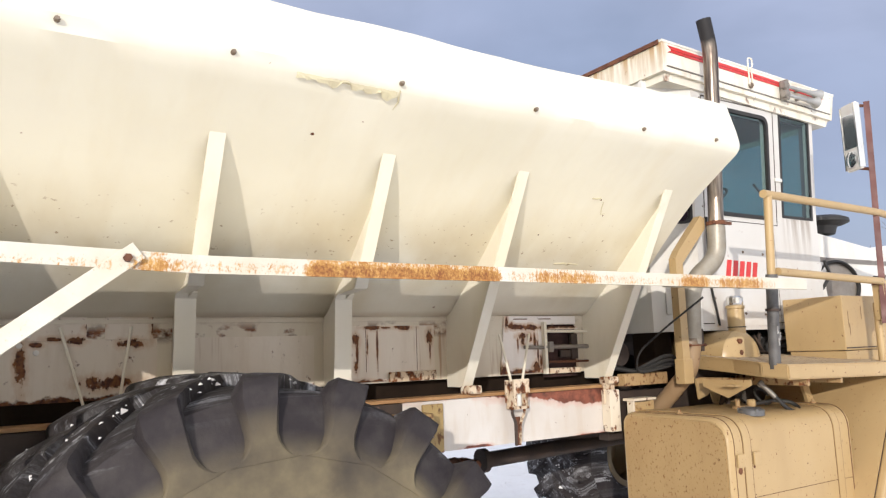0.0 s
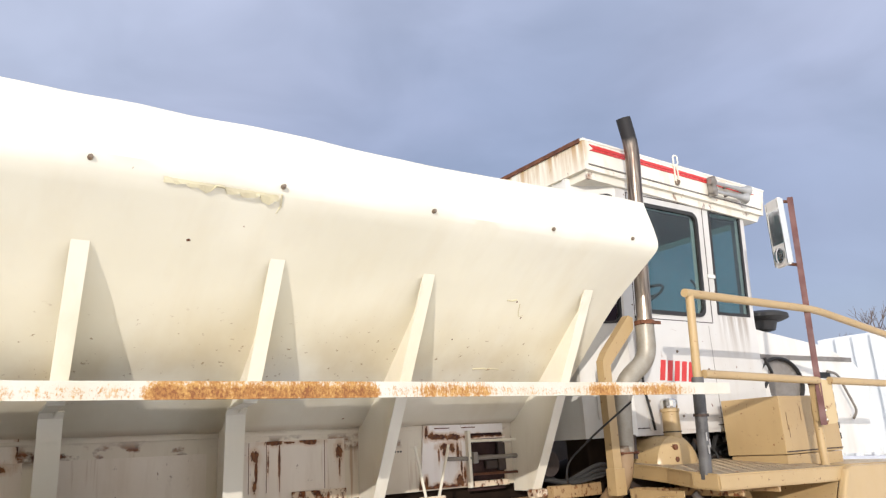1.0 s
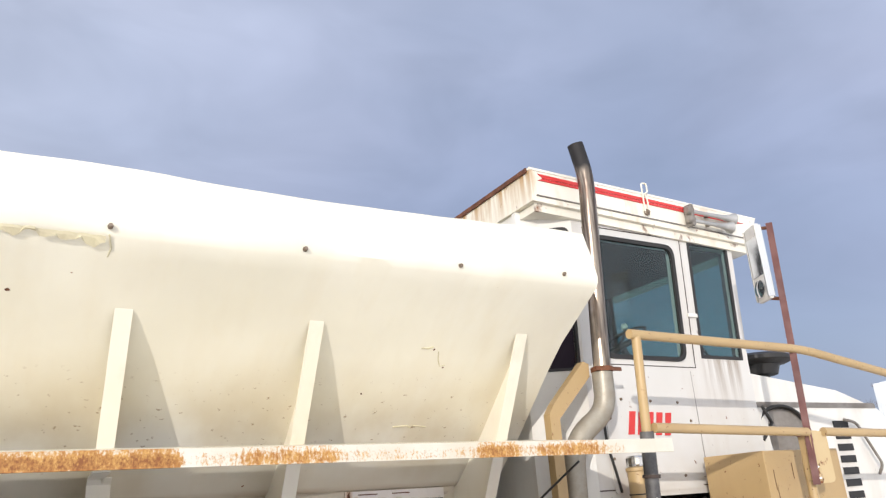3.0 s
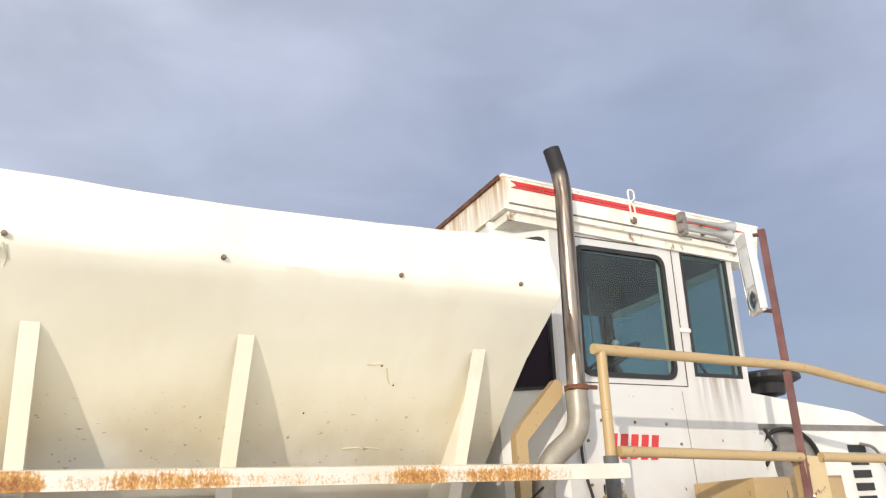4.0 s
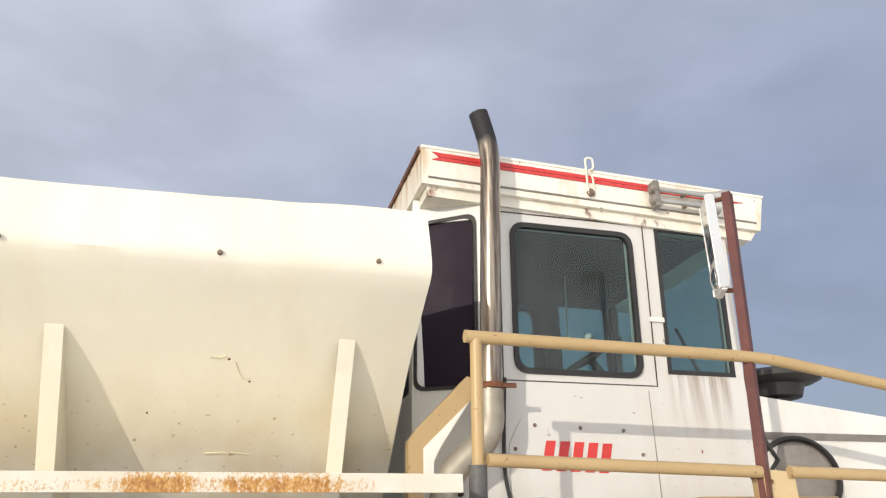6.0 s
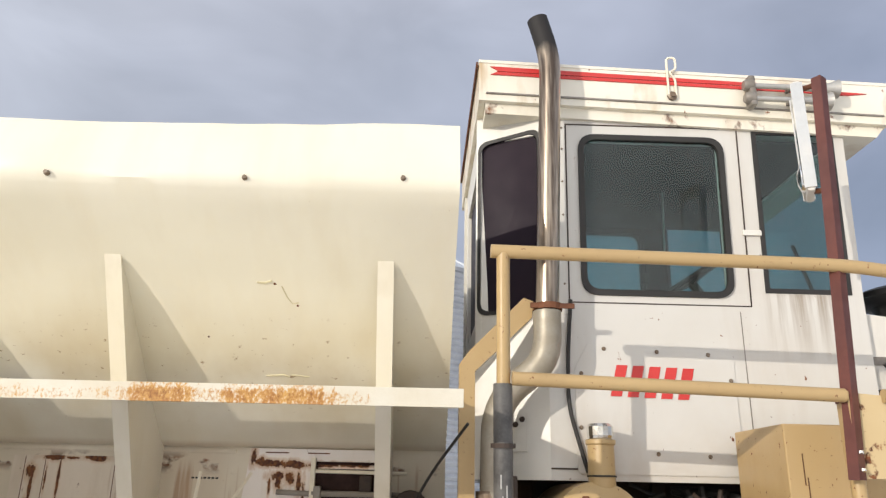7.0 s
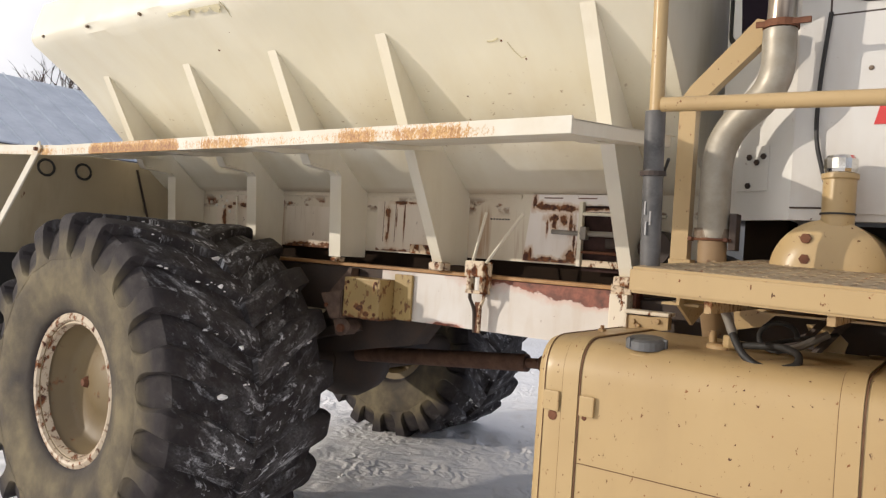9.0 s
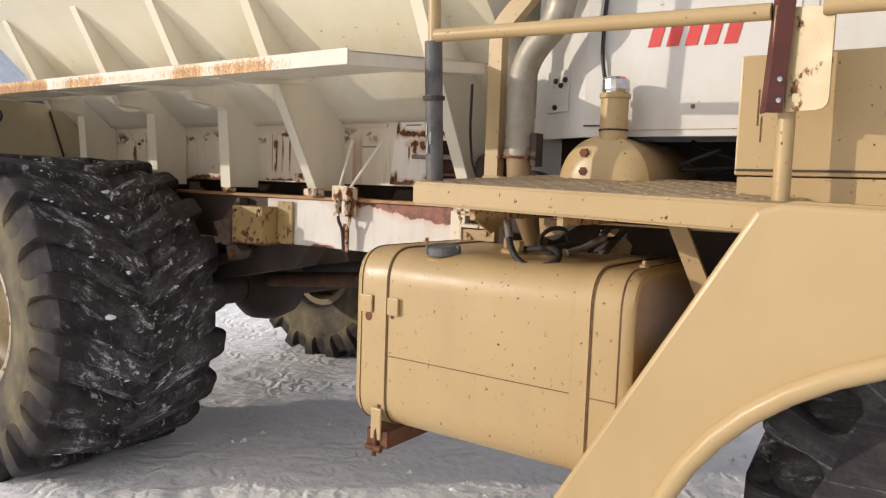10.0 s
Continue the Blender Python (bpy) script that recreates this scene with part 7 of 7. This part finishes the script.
# ---------------------------------------------------------------- surroundings
def child(parent, at, name, bm, material, label="", smooth=False):
    o = part(name, bm, material, None, label, smooth)
    o.parent = parent
    o.matrix_parent_inverse = Matrix.Translation(-Vector(at))
    return o


def build_barn():
    at = (-20, 8, 0)
    barn = tagged(empty("barn", at), "grey barn with a frosted ribbed metal roof", "barn")
    child(barn, at, "wall", box(-28, -17.5, -12, 26, 0, 3.75), BARN_WALL)
    slope = [(-17.0, 3.75), (-22.5, 6.55)]
    bm = bmesh.new()
    prism([(-17.0, 3.7), (-22.5, 6.5), (-28.5, 3.7), (-28.5, 3.8), (-22.5, 6.6), (-17.0, 3.8)], "y", -12.6, 26.6, bm)
    roof = child(barn, at, "roof", bm, BARN_ROOF, "frosted ribbed metal roof")
    for k in range(48):
        y = -12.4 + k * 0.82
        bm = bmesh.new()
        v = [bm.verts.new(p) for p in ((-17.0, y, 3.8), (-17.0, y + 0.07, 3.8), (-22.5, y + 0.07, 6.6), (-22.5, y, 6.6), (-17.0, y + 0.015, 3.86), (-17.0, y + 0.055, 3.86), (-22.5, y + 0.055, 6.66), (-22.5, y + 0.015, 6.66))]
        for f in ((0, 1, 5, 4), (1, 2, 6, 5), (2, 3, 7, 6), (3, 0, 4, 7), (4, 5, 6, 7)):
            bm.faces.new([v[q] for q in f])
        child(roof, (0, 0, 0), "roof_rib", bm, BARN_ROOF).matrix_parent_inverse = Matrix.Translation((20, -8, 0)) @ Matrix.Translation((-20, 8, 0))
    child(barn, at, "fascia", box(-17.05, -16.95, -12.6, 26.6, 3.55, 3.75), BARN_DARK)
    for y0 in (3.5, 9.0):
        child(barn, at, "door", box(-17.5, -17.42, y0, y0 + 3.2, 0.05, 3.1), BARN_DARK, "dark sliding barn door")
    for k in range(30):
        y = -12 + k * 1.27
        child(barn, at, "siding_batten", box(-17.52, -17.46, y, y + 0.08, 0, 3.6), BARN_DARK)


BARN_DARK = plain("dark_barn_boards", (0.075, 0.078, 0.09), (0.05, 0.05, 0.06), 0.8, 0.0, 1.5)
build_barn()


def build_wagon():
    at = (-10, 4.6, 0)
    w = tagged(empty("farm_wagon", at), "dark flatbed farm wagon parked before the barn", "wagon")
    child(w, at, "bed", box(-12, -8.2, 3.4, 5.4, 0.75, 1.0, 0.02), DARK_METAL)
    child(w, at, "side_board", box(-12, -8.2, 3.38, 3.46, 1.0, 1.35, 0.01), BARN_DARK)
    for x in (-11.2, -9.0):
        for y in (3.5, 5.1):
            child(w, at, "wheel", lathe([(0, -0.1), (0.3, -0.1), (0.36, -0.06), (0.36, 0.06), (0.3, 0.1), (0, 0.1)], (x, y, 0.36), (0, 1, 0), 20), BLACK, "", True)


build_wagon()


def build_bin(x, y, r, h, label):
    at = (x, y, 0)
    b = tagged(empty("grain_bin", at), label, "grain bin", "grain bins")
    prof, k = [], int(h / 0.085)
    for q in range(k + 1):
        prof.append((r + (0.03 if q % 2 else -0.03), q * h / k))
    child(b, at, "wall", lathe(prof, at, (0, 0, 1), 72), GALV, "corrugated galvanised wall", True)
    child(b, at, "roof", lathe([(r + 0.08, h - 0.02), (r * 0.14, h + r * 0.5), (r * 0.14, h + r * 0.5 + 0.25), (0, h + r * 0.56 + 0.25)], at, (0, 0, 1), 36), BARN_ROOF, "frosted conical roof")
    for q in range(24):
        a = 2 * math.pi * q / 24
        pa = Vector((x + math.cos(a) * (r + 0.08), y + math.sin(a) * (r + 0.08), h))
        pb = Vector((x + math.cos(a) * r * 0.15, y + math.sin(a) * r * 0.15, h + r * 0.5 + 0.02))
        child(b, at, "roof_rib", tube([pa, pb], 0.03, 5), BARN_ROOF)


build_bin(1.9, 22.5, 4.2, 7.6, "tall galvanised grain bin with a conical roof")


def build_trailer():
    at = (15, 6, 0)
    t = tagged(empty("grain_trailer", at), "white ribbed grain trailer parked on the snow", "trailer")
    child(t, at, "body", box(13.6, 20, 4.4, 6.9, 1.3, 3.3, 0.03), WHITE_PANEL)
    for k in range(9):
        y = 4.45 + k * 0.3
        child(t, at, "rib", box(13.52, 13.6, y, y + 0.09, 1.3, 3.28, 0.01), WHITE_PANEL)
    for k in range(12):
        x = 13.7 + k * 0.54
        child(t, at, "rib", box(x, x + 0.1, 4.32, 4.4, 1.3, 3.28, 0.01), WHITE_PANEL)
    child(t, at, "bumper", box(13.5, 13.6, 4.5, 6.8, 0.85, 1.25, 0.02), MAROON, "dark red tail board")
    for y in (4.9, 5.1, 5.3):
        child(t, at, "tail_lamp", lathe([(0.07, 0), (0.06, 0.03), (0, 0.035)], (13.5, y, 1.05), (-1, 0, 0), 14), RED)
    for x in (14.5, 15.7):
        for y in (4.6, 6.6):
            child(t, at, "wheel", lathe([(0, -0.14), (0.4, -0.14), (0.5, -0.1), (0.5, 0.1), (0.4, 0.14), (0, 0.14)], (x, y, 0.5), (0, 1, 0), 24), BLACK, "", True)


build_trailer()


def build_tree(x, y, h, seed):
    """A bare winter tree: tapered trunk, limbs and many fine twigs."""
    rnd = random.Random(seed)
    at = (x, y, 0)
    t = tagged(empty("bare_tree", at), "bare leafless winter tree with fine brown twigs", "tree", "bare trees")
    trunk = bmesh.new()
    tube([(x, y, -0.1), (x + 0.1, y, h * 0.3), (x, y + 0.1, h * 0.62)], 0.022 * h, 8, trunk, True, 0.01 * h)
    child(t, at, "trunk", trunk, BARK, "", True)
    crown = bmesh.new()

    def grow(p, d, length, r, depth):
        q = p + d * length
        mid = p + d * length * 0.5 + Vector((rnd.uniform(-1, 1), rnd.uniform(-1, 1), rnd.uniform(-1, 1))) * length * 0.07
        tube([p, mid, q], r, 3 if depth < 3 else 5, crown, False, r * 0.6)
        if depth == 0:
            return
        for k in range(4 if depth > 1 else 5):
            nd = (d + Vector((rnd.uniform(-1, 1), rnd.uniform(-1, 1), rnd.uniform(-0.35, 0.8))) * 0.75).normalized()
            grow(p + d * length * rnd.uniform(0.45, 1.0), nd, length * rnd.uniform(0.5, 0.72), r * 0.55, depth - 1)
    for k in range(6):
        a = 2 * math.pi * k / 6 + rnd.uniform(-0.4, 0.4)
        grow(Vector((x, y, h * rnd.uniform(0.28, 0.6))), Vector((math.cos(a) * 0.75, math.sin(a) * 0.75, 0.85)).normalized(), h * 0.26, 0.008 * h, 3)
    tagged(child(t, at, "crown", crown, BARK), kind="stuff")


for tx, ty, th, sd in ((-34, 20, 10.5, 1), (-36, 25, 11.5, 2), (-33, 30, 10, 3), (44, 17, 7.5, 4), (47, 21, 8.5, 5), (50, 13, 8, 6), (45, 26, 7, 7), (40, 12, 6.5, 8)):
    build_tree(tx, ty, th, sd)
